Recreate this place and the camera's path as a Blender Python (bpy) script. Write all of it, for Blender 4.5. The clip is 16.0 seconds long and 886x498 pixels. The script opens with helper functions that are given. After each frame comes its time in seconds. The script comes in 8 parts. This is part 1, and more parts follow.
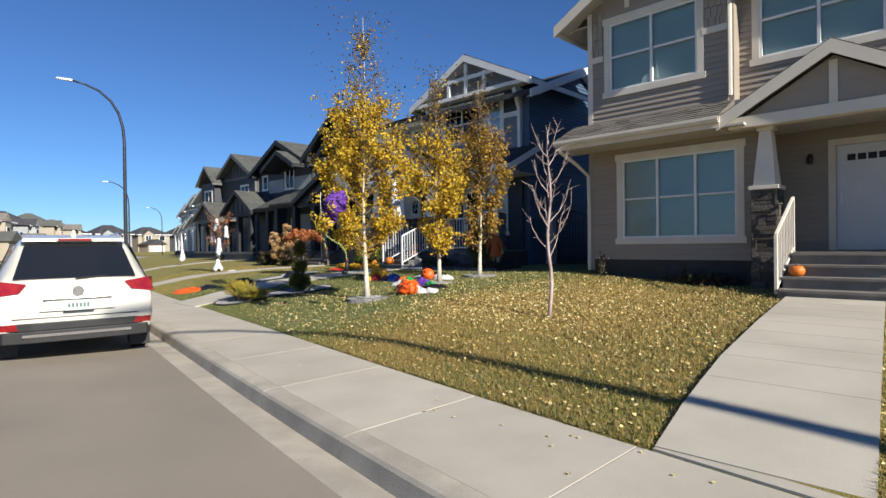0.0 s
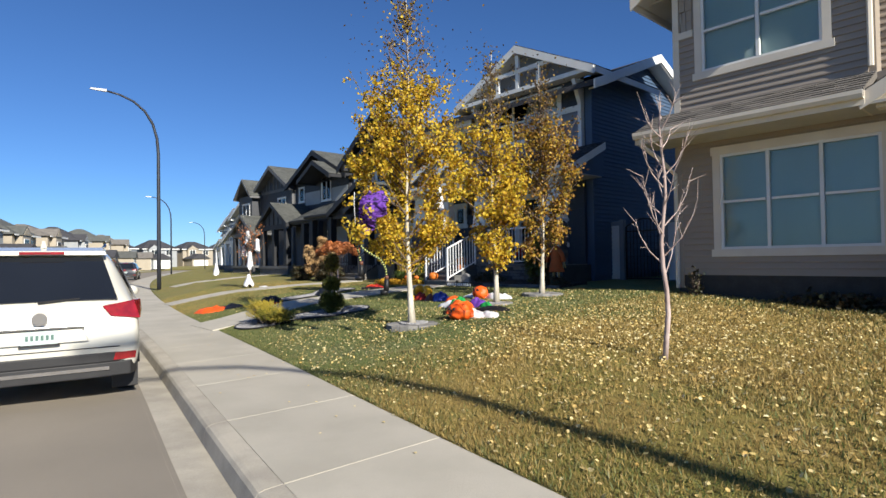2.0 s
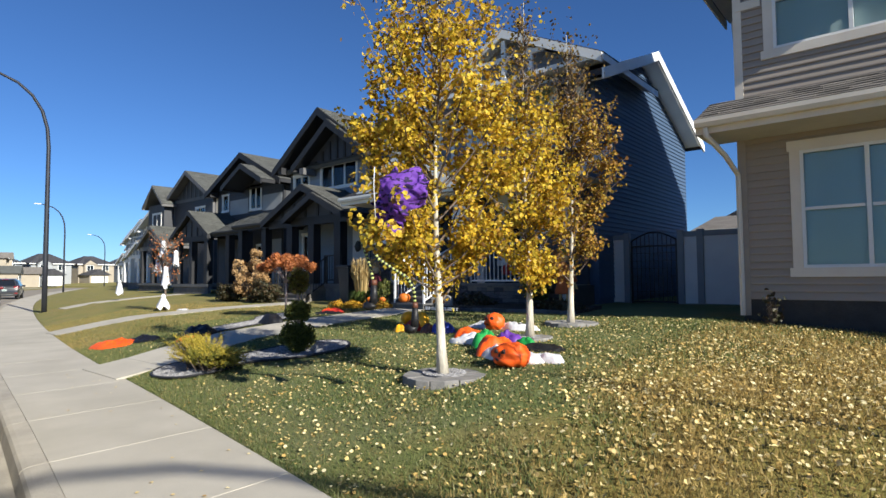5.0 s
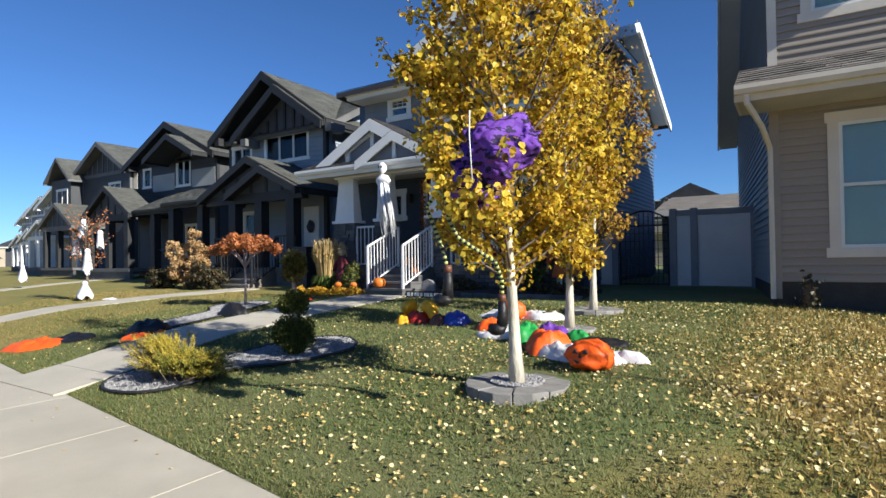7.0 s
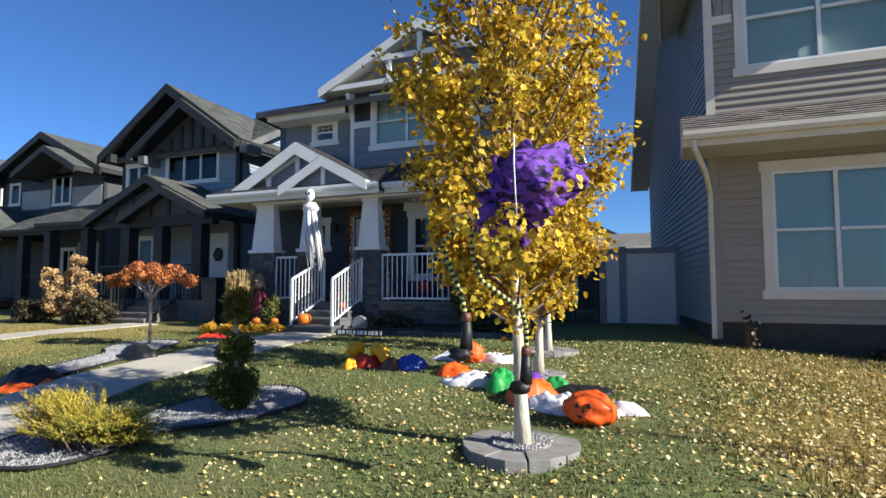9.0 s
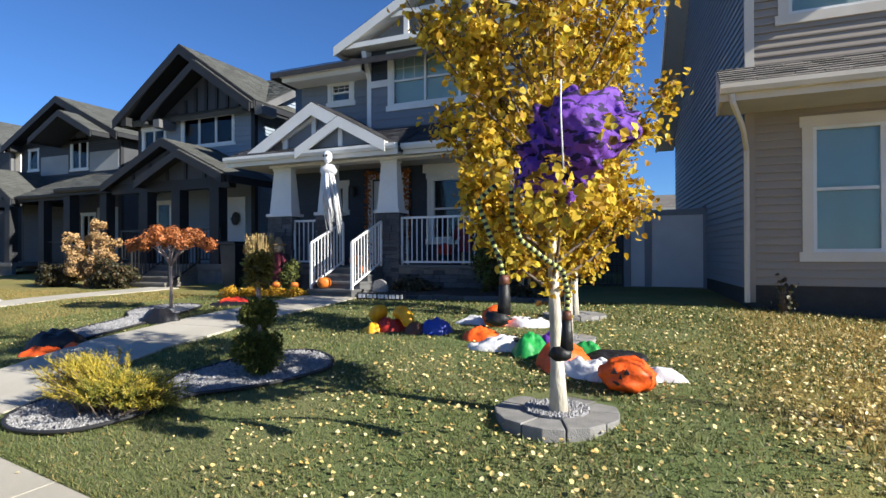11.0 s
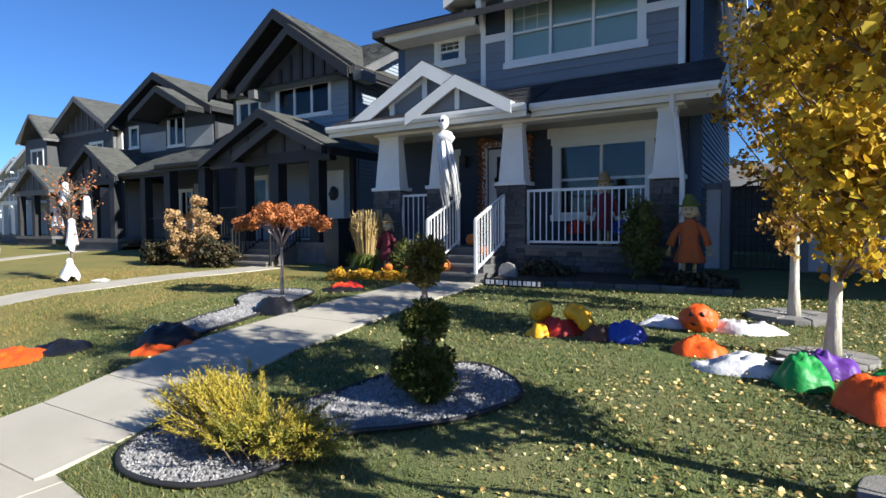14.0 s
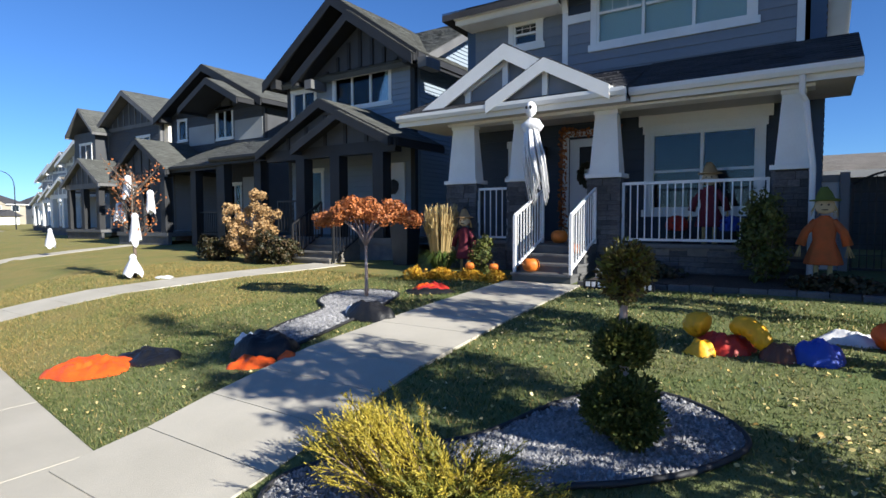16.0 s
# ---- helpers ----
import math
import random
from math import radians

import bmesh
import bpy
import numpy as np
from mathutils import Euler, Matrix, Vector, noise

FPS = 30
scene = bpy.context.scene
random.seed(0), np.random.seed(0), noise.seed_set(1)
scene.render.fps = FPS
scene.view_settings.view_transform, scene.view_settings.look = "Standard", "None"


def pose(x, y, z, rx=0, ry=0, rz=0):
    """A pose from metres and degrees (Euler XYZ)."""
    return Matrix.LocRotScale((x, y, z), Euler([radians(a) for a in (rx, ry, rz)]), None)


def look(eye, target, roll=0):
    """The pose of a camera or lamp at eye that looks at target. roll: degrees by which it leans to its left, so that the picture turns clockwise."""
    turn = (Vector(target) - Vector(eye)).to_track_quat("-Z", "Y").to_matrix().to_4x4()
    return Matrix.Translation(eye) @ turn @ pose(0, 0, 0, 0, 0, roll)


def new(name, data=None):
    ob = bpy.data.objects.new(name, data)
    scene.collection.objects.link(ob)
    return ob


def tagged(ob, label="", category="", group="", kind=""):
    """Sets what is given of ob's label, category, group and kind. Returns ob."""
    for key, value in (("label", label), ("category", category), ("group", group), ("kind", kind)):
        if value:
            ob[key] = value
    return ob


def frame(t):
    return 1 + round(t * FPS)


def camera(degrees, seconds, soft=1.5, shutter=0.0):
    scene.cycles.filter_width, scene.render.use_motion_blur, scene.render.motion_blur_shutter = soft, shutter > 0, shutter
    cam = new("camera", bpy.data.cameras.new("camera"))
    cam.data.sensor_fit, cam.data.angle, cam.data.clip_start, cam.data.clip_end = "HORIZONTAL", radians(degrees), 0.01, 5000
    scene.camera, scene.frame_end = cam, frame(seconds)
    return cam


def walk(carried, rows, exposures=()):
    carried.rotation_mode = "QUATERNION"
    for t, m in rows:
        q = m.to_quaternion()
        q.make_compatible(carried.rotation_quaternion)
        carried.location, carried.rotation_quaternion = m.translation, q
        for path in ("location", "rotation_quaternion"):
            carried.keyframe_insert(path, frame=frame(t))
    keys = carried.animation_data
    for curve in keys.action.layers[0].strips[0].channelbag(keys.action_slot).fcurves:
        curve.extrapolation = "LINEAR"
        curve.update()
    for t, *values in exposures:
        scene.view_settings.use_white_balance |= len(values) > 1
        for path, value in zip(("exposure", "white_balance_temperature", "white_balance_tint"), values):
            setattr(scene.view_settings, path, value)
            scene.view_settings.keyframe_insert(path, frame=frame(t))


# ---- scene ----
cam = camera(77.3, 16.0)
PATH = [
    (0, (0.161, -0.162, 1.604), (1.587, 1.24, 1.593), -0.7),
    (0.2, (0.297, -0.028, 1.604), (1.702, 1.395, 1.582), -1.0),
    (0.5, (0.455, 0.187, 1.609), (1.857, 1.613, 1.585), -1.4),
    (1, (0.749, 0.634, 1.606), (2.123, 2.087, 1.585), -1.6),
    (1.5, (1.044, 1.025, 1.606), (2.391, 2.503, 1.61), -1.4),
    (2, (1.324, 1.504, 1.613), (2.653, 2.999, 1.652), -0.9),
    (2.5, (1.525, 2.008, 1.61), (2.852, 3.503, 1.671), -0.6),
    (3, (1.738, 2.513, 1.623), (3.081, 3.993, 1.684), -0.4),
    (3.5, (1.881, 3.032, 1.632), (3.266, 4.474, 1.683), -0.5),
    (4, (2.044, 3.559, 1.623), (3.485, 4.945, 1.687), -0.3),
    (4.2, (2.098, 3.761, 1.61), (3.559, 5.124, 1.682), -0.3),
    (6.3, (2.459, 5.678, 1.659), (4.075, 6.852, 1.743), -1.0),
    (6.5, (2.467, 5.863, 1.658), (4.101, 7.014, 1.721), -1.0),
    (7, (2.514, 6.255, 1.658), (4.201, 7.329, 1.691), -0.8),
    (7.5, (2.616, 6.698, 1.664), (4.366, 7.664, 1.718), -0.3),
    (8, (2.643, 7.089, 1.737), (4.455, 7.928, 1.861), 0.0),
    (8.2, (2.68, 7.17, 1.749), (4.509, 7.963, 1.908), 0.2),
    (10.3, (2.598, 7.195, 1.76), (4.471, 7.89, 1.852), -0.2),
    (10.5, (2.622, 7.225, 1.761), (4.487, 7.945, 1.825), -0.2),
    (11, (2.811, 7.372, 1.738), (4.645, 8.171, 1.75), -0.2),
    (11.5, (3.069, 7.552, 1.723), (4.864, 8.433, 1.694), -0.1),
    (12, (3.327, 7.805, 1.794), (5.097, 8.735, 1.731), -0.1),
    (12.5, (3.487, 7.965, 1.849), (5.247, 8.913, 1.77), -0.0),
    (13, (3.607, 8.198, 1.815), (5.362, 9.154, 1.734), 0.0),
    (13.5, (3.58, 8.561, 1.834), (5.319, 9.546, 1.755), -0.2),
    (14, (3.642, 8.94, 1.835), (5.356, 9.968, 1.752), -0.3),
    (14.5, (3.662, 9.287, 1.868), (5.347, 10.36, 1.773), -0.5),
    (15, (3.712, 9.593, 1.833), (5.377, 10.696, 1.731), -0.4),
    (15.5, (3.782, 9.871, 1.863), (5.44, 10.983, 1.753), -0.3),
    (16, (3.751, 10.157, 1.886), (5.409, 11.269, 1.779), -0.2),
]
walk(cam, [(t, look(eye, target, roll)) for t, eye, target, roll in PATH],
     [(0, 0.78, 6450, 9), (4, 0.84, 6300, 8), (7, 0.97, 6250, 8), (8.2, 1.08, 6200, 8), (10.3, 1.15, 6250, 8), (16, 1.17, 6100, 8)])

# world, sun
SUN_EL, SUN_AZ = 28.0, 186.5
world = bpy.data.worlds.new("sky_world")
scene.world = world
world.use_nodes = True
wn = world.node_tree
sky = wn.nodes.new("ShaderNodeTexSky")
sky.sky_type = "NISHITA"
sky.sun_disc = False
sky.sun_elevation, sky.sun_rotation = radians(SUN_EL), radians(SUN_AZ)
sky.air_density, sky.dust_density, sky.ozone_density, sky.altitude = 0.9, 0.0, 4.0, 500
tint = wn.nodes.new("ShaderNodeMix")
tint.data_type, tint.blend_type = "RGBA", "MULTIPLY"
tint.inputs[0].default_value = 1.0
tint.inputs[7].default_value = (0.68, 0.95, 1.30, 1)
wn.links.new(sky.outputs[0], tint.inputs[6])
wn.links.new(tint.outputs[2], wn.nodes["Background"].inputs[0])
wn.nodes["Background"].inputs[1].default_value = 0.050
sun_data = bpy.data.lights.new("sun", "SUN")
sun_data.energy, sun_data.angle, sun_data.color = 4.9, radians(0.53), (1.0, 0.925, 0.80)
sun = new("sun", sun_data)
sd = Vector((math.sin(radians(SUN_AZ)), math.cos(radians(SUN_AZ)), math.tan(radians(SUN_EL))))
sun.matrix_basis = look(sd * 50, (0, 0, 0))

# ---- materials ----


def M(name, c1, c2=None, scale=3.0, rough=0.8, bump=0.15, bscale=60.0, metal=0.0, rnd=0.0, isl=0.0, grain=0.25, stretch=(1, 1, 1), spec=0.4, coat=0.0, sss=0.0):
    """A procedural surface: two colours mixed by a broad noise, a fine grain over it, relief, and a shade of its own for each object or island."""
    m = bpy.data.materials.new(name)
    m.use_nodes = True
    nt = m.node_tree
    b = nt.nodes["Principled BSDF"]
    c2 = c2 or tuple(v * 0.8 for v in c1)
    tc = nt.nodes.new("ShaderNodeTexCoord")
    mp = nt.nodes.new("ShaderNodeMapping")
    mp.inputs["Scale"].default_value = stretch
    nt.links.new(tc.outputs["Object"], mp.inputs[0])
    n1 = nt.nodes.new("ShaderNodeTexNoise")
    n1.inputs["Scale"].default_value, n1.inputs["Detail"].default_value = scale, 4
    n2 = nt.nodes.new("ShaderNodeTexNoise")
    n2.inputs["Scale"].default_value, n2.inputs["Detail"].default_value = bscale, 3
    nt.links.new(mp.outputs[0], n1.inputs["Vector"])
    nt.links.new(mp.outputs[0], n2.inputs["Vector"])
    ramp = nt.nodes.new("ShaderNodeMapRange")
    ramp.inputs[1].default_value, ramp.inputs[2].default_value = 0.35, 0.65
    nt.links.new(n1.outputs[0], ramp.inputs[0])
    mix = nt.nodes.new("ShaderNodeMix")
    mix.data_type = "RGBA"
    mix.inputs[6].default_value, mix.inputs[7].default_value = (*c1, 1), (*c2, 1)
    nt.links.new(ramp.outputs[0], mix.inputs[0])
    fac = nt.nodes.new("ShaderNodeMath")
    fac.operation = "MULTIPLY_ADD"
    fac.inputs[1].default_value, fac.inputs[2].default_value = grain * 2, 1 - grain
    nt.links.new(n2.outputs[0], fac.inputs[0])
    last = fac.outputs[0]
    for amount, node, out in ((rnd, "ShaderNodeObjectInfo", "Random"), (isl, "ShaderNodeNewGeometry", "Random Per Island")):
        if amount:
            src = nt.nodes.new(node)
            a = nt.nodes.new("ShaderNodeMath")
            a.operation = "MULTIPLY_ADD"
            a.inputs[1].default_value, a.inputs[2].default_value = amount * 2, 1 - amount
            nt.links.new(src.outputs[out], a.inputs[0])
            p = nt.nodes.new("ShaderNodeMath")
            p.operation = "MULTIPLY"
            nt.links.new(last, p.inputs[0])
            nt.links.new(a.outputs[0], p.inputs[1])
            last = p.outputs[0]
    vm = nt.nodes.new("ShaderNodeVectorMath")
    vm.operation = "SCALE"
    nt.links.new(mix.outputs[2], vm.inputs[0])
    nt.links.new(last, vm.inputs["Scale"])
    nt.links.new(vm.outputs[0], b.inputs["Base Color"])
    b.inputs["Roughness"].default_value, b.inputs["Metallic"].default_value = rough, metal
    b.inputs["Specular IOR Level"].default_value = spec
    b.inputs["Coat Weight"].default_value = coat
    if bump:
        bn = nt.nodes.new("ShaderNodeBump")
        bn.inputs["Strength"].default_value, bn.inputs["Distance"].default_value = bump, 0.02
        nt.links.new(n2.outputs[0], bn.inputs["Height"])
        nt.links.new(bn.outputs[0], b.inputs["Normal"])
    return m


def glass_mat(name, tint=(0.9, 0.95, 0.95), rough=0.01):
    """Window glass: clear by the Fresnel law, with its mirror image."""
    m = bpy.data.materials.new(name)
    m.use_nodes = True
    nt = m.node_tree
    nt.nodes.remove(nt.nodes["Principled BSDF"])
    out = nt.nodes["Material Output"]
    fr = nt.nodes.new("ShaderNodeFresnel")
    fr.inputs[0].default_value = 1.5
    tr = nt.nodes.new("ShaderNodeBsdfTransparent")
    tr.inputs[0].default_value = (*tint, 1)
    gl = nt.nodes.new("ShaderNodeBsdfGlossy")
    gl.inputs["Roughness"].default_value = rough
    mx = nt.nodes.new("ShaderNodeMixShader")
    nt.links.new(fr.outputs[0], mx.inputs[0])
    nt.links.new(tr.outputs[0], mx.inputs[1])
    nt.links.new(gl.outputs[0], mx.inputs[2])
    nt.links.new(mx.outputs[0], out.inputs[0])
    return m


def leaf_mat(name, cols, rough=0.5, trans=0.35):
    """Leaves: each one its own shade out of a run of colours, a little light through it."""
    m = bpy.data.materials.new(name)
    m.use_nodes = True
    nt = m.node_tree
    b = nt.nodes["Principled BSDF"]
    geo = nt.nodes.new("ShaderNodeNewGeometry")
    cr = nt.nodes.new("ShaderNodeValToRGB")
    els = cr.color_ramp.elements
    while len(els) < len(cols):
        els.new(0.5)
    for i, c in enumerate(cols):
        els[i].position = i / (len(cols) - 1)
        els[i].color = (*c, 1)
    nt.links.new(geo.outputs["Random Per Island"], cr.inputs[0])
    nt.links.new(cr.outputs[0], b.inputs["Base Color"])
    b.inputs["Roughness"].default_value = rough
    b.inputs["Specular IOR Level"].default_value = 0.3
    tl = nt.nodes.new("ShaderNodeBsdfTranslucent")
    nt.links.new(cr.outputs[0], tl.inputs[0])
    mx = nt.nodes.new("ShaderNodeMixShader")
    mx.inputs[0].default_value = trans
    nt.links.new(b.outputs[0], mx.inputs[1])
    nt.links.new(tl.outputs[0], mx.inputs[2])
    nt.links.new(mx.outputs[0], nt.nodes["Material Output"].inputs[0])
    return m


def lawn_mat(name):
    """Turf: green by the decorated house, dry and golden across the lot line, with patches."""
    m = M(name, (0.11, 0.145, 0.045), (0.155, 0.16, 0.062), scale=1.2, rough=0.95, bump=0.7, bscale=90, grain=0.55)
    nt = m.node_tree
    b = nt.nodes["Principled BSDF"]
    vm = b.inputs["Base Color"].links[0].from_node
    tc = nt.nodes["Texture Coordinate"]
    sep = nt.nodes.new("ShaderNodeSeparateXYZ")
    nt.links.new(tc.outputs["Object"], sep.inputs[0])
    n = nt.nodes.new("ShaderNodeTexNoise")
    n.inputs["Scale"].default_value = 0.9
    nt.links.new(tc.outputs["Object"], n.inputs["Vector"])
    a = nt.nodes.new("ShaderNodeMath")
    a.operation = "MULTIPLY_ADD"
    a.inputs[1].default_value = 3.0
    nt.links.new(n.outputs[0], a.inputs[0])
    nt.links.new(sep.outputs[1], a.inputs[2])
    r = nt.nodes.new("ShaderNodeMapRange")
    r.inputs[1].default_value, r.inputs[2].default_value = 7.4, 9.0
    nt.links.new(a.outputs[0], r.inputs[0])
    r2 = nt.nodes.new("ShaderNodeMapRange")
    r2.inputs[1].default_value, r2.inputs[2].default_value = 16.8, 19.5
    nt.links.new(a.outputs[0], r2.inputs[0])
    dry, green, tan = (1.78, 1.2, 0.85), (1.0, 1.0, 1.0), (1.6, 1.22, 0.95)
    m1 = nt.nodes.new("ShaderNodeMix")
    m1.data_type = "RGBA"
    m1.inputs[6].default_value, m1.inputs[7].default_value = (*dry, 1), (*green, 1)
    nt.links.new(r.outputs[0], m1.inputs[0])
    m2 = nt.nodes.new("ShaderNodeMix")
    m2.data_type = "RGBA"
    m2.inputs[7].default_value = (*tan, 1)
    nt.links.new(m1.outputs[2], m2.inputs[6])
    nt.links.new(r2.outputs[0], m2.inputs[0])
    pr = nt.nodes.new("ShaderNodeVectorMath")
    pr.operation = "MULTIPLY"
    nt.links.new(vm.outputs[0], pr.inputs[0])
    nt.links.new(m2.outputs[2], pr.inputs[1])
    nt.links.new(pr.outputs[0], b.inputs["Base Color"])
    return m


TURF = lawn_mat("turf")
CONC = M("pale_concrete", (0.455, 0.42, 0.353), (0.39, 0.36, 0.30), scale=1.3, rough=0.9, bump=0.25, bscale=140, grain=0.14, rnd=0.05)
KERBM = M("kerb_concrete", (0.44, 0.40, 0.33), (0.33, 0.30, 0.25), scale=2.5, rough=0.9, bump=0.3, bscale=90, grain=0.2, rnd=0.06)
ROADM = M("dusty_asphalt", (0.27, 0.235, 0.19), (0.225, 0.197, 0.16), scale=0.5, rough=0.92, bump=0.35, bscale=160, grain=0.2)
WHITE = M("white_trim_paint", (0.78, 0.78, 0.76), (0.72, 0.72, 0.70), scale=2, rough=0.45, bump=0.03, bscale=40, grain=0.05)
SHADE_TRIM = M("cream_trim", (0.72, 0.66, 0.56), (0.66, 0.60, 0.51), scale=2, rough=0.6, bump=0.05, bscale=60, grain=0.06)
TAUPE = M("taupe_vinyl_siding", (0.34, 0.29, 0.24), (0.31, 0.265, 0.22), scale=1.2, rough=0.55, bump=0.08, bscale=50, grain=0.06, rnd=0.04, stretch=(1, 0.15, 4))
NAVY = M("navy_vinyl_siding", (0.06, 0.10, 0.17), (0.05, 0.085, 0.15), scale=1.2, rough=0.5, bump=0.08, bscale=50, grain=0.06, rnd=0.05)
SLATE = M("slate_grey_board_siding", (0.20, 0.22, 0.255), (0.17, 0.19, 0.225), scale=1.4, rough=0.6, bump=0.1, bscale=50, grain=0.08, rnd=0.05)
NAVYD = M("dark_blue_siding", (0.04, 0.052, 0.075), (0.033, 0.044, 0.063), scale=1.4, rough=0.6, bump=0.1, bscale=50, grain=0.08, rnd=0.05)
BLUEGREY = M("blue_grey_vinyl_siding", (0.24, 0.285, 0.34), (0.215, 0.255, 0.31), scale=1.2, rough=0.55, bump=0.08, bscale=50, grain=0.06, rnd=0.04)
PALEGREY = M("pale_grey_siding", (0.33, 0.345, 0.355), (0.29, 0.305, 0.315), scale=1.2, rough=0.6, bump=0.08, bscale=50, grain=0.06, rnd=0.04)
CHARC = M("charcoal_trim", (0.022, 0.023, 0.027), (0.017, 0.018, 0.021), scale=2, rough=0.6, bump=0.1, bscale=60, grain=0.1)
GREYTRIM = M("grey_trim", (0.13, 0.13, 0.132), (0.105, 0.105, 0.108), scale=2, rough=0.6, bump=0.1, bscale=60, grain=0.08)
SHING = M("brown_grey_asphalt_shingle", (0.17, 0.155, 0.14), (0.13, 0.118, 0.105), scale=2, rough=0.95, bump=0.5, bscale=220, grain=0.35, isl=0.22)
SHINGD = M("black_asphalt_shingle", (0.055, 0.055, 0.062), (0.04, 0.04, 0.046), scale=2, rough=0.95, bump=0.5, bscale=220, grain=0.35, isl=0.22)
CHARW = M("charcoal_board_siding", (0.055, 0.058, 0.066), (0.043, 0.046, 0.053), scale=1.4, rough=0.6, bump=0.1, bscale=50, grain=0.1, rnd=0.05)
# pale blind whose bluish tone also paints in the sky mirrored by the panes
BLIND_SKY = M("sky_tinted_blind", (0.70, 0.76, 0.82), (0.62, 0.68, 0.75), scale=3, rough=0.8, bump=0.1, bscale=20, grain=0.05, stretch=(1, 1, 6))
SHINGG = M("grey_asphalt_shingle", (0.10, 0.104, 0.097), (0.078, 0.08, 0.075), scale=1.5, rough=0.95, bump=0.5, bscale=200, grain=0.3, isl=0.18)
SOFFIT = M("grey_soffit", (0.50, 0.48, 0.45), (0.46, 0.44, 0.41), scale=3, rough=0.7, bump=0.05, bscale=40, grain=0.05)
STONE = M("dark_ledge_stone", (0.085, 0.088, 0.10), (0.13, 0.128, 0.128), scale=4, rough=0.85, bump=0.6, bscale=45, grain=0.3, rnd=0.35)
STONEW = M("brown_ledge_stone", (0.14, 0.12, 0.10), (0.075, 0.068, 0.062), scale=5, rough=0.85, bump=0.6, bscale=45, grain=0.3, rnd=0.4)
MORTAR = M("mortar", (0.06, 0.058, 0.055), scale=5, rough=0.95, bump=0.3)
GLASS = glass_mat("window_glass")
BLIND = M("pale_blind", (0.56, 0.66, 0.66), (0.50, 0.60, 0.60), scale=1, rough=0.8, bump=0.05, bscale=30, grain=0.05)
# near-black colour that paints the darkness of unlit rooms behind the panes
DARKIN = M("unlit_room_dark", (0.03, 0.034, 0.04), scale=1, rough=0.9, bump=0)
DOORW = M("white_door_paint", (0.70, 0.71, 0.72), (0.66, 0.67, 0.68), scale=2, rough=0.4, bump=0.03, bscale=40, grain=0.04)
METALW = M("white_aluminium", (0.80, 0.80, 0.80), (0.76, 0.76, 0.76), scale=3, rough=0.35, bump=0.02, grain=0.03)
BLACKM = M("black_iron", (0.018, 0.018, 0.02), scale=4, rough=0.45, bump=0.05, grain=0.1)
POLE = M("dark_painted_steel", (0.035, 0.04, 0.05), (0.028, 0.03, 0.04), scale=3, rough=0.4, metal=0.3, bump=0.03, grain=0.1)
WOODST = M("weathered_grey_step", (0.20, 0.185, 0.165), (0.16, 0.145, 0.13), scale=4, rough=0.85, bump=0.3, bscale=80, grain=0.25)

# ---- building helpers ----


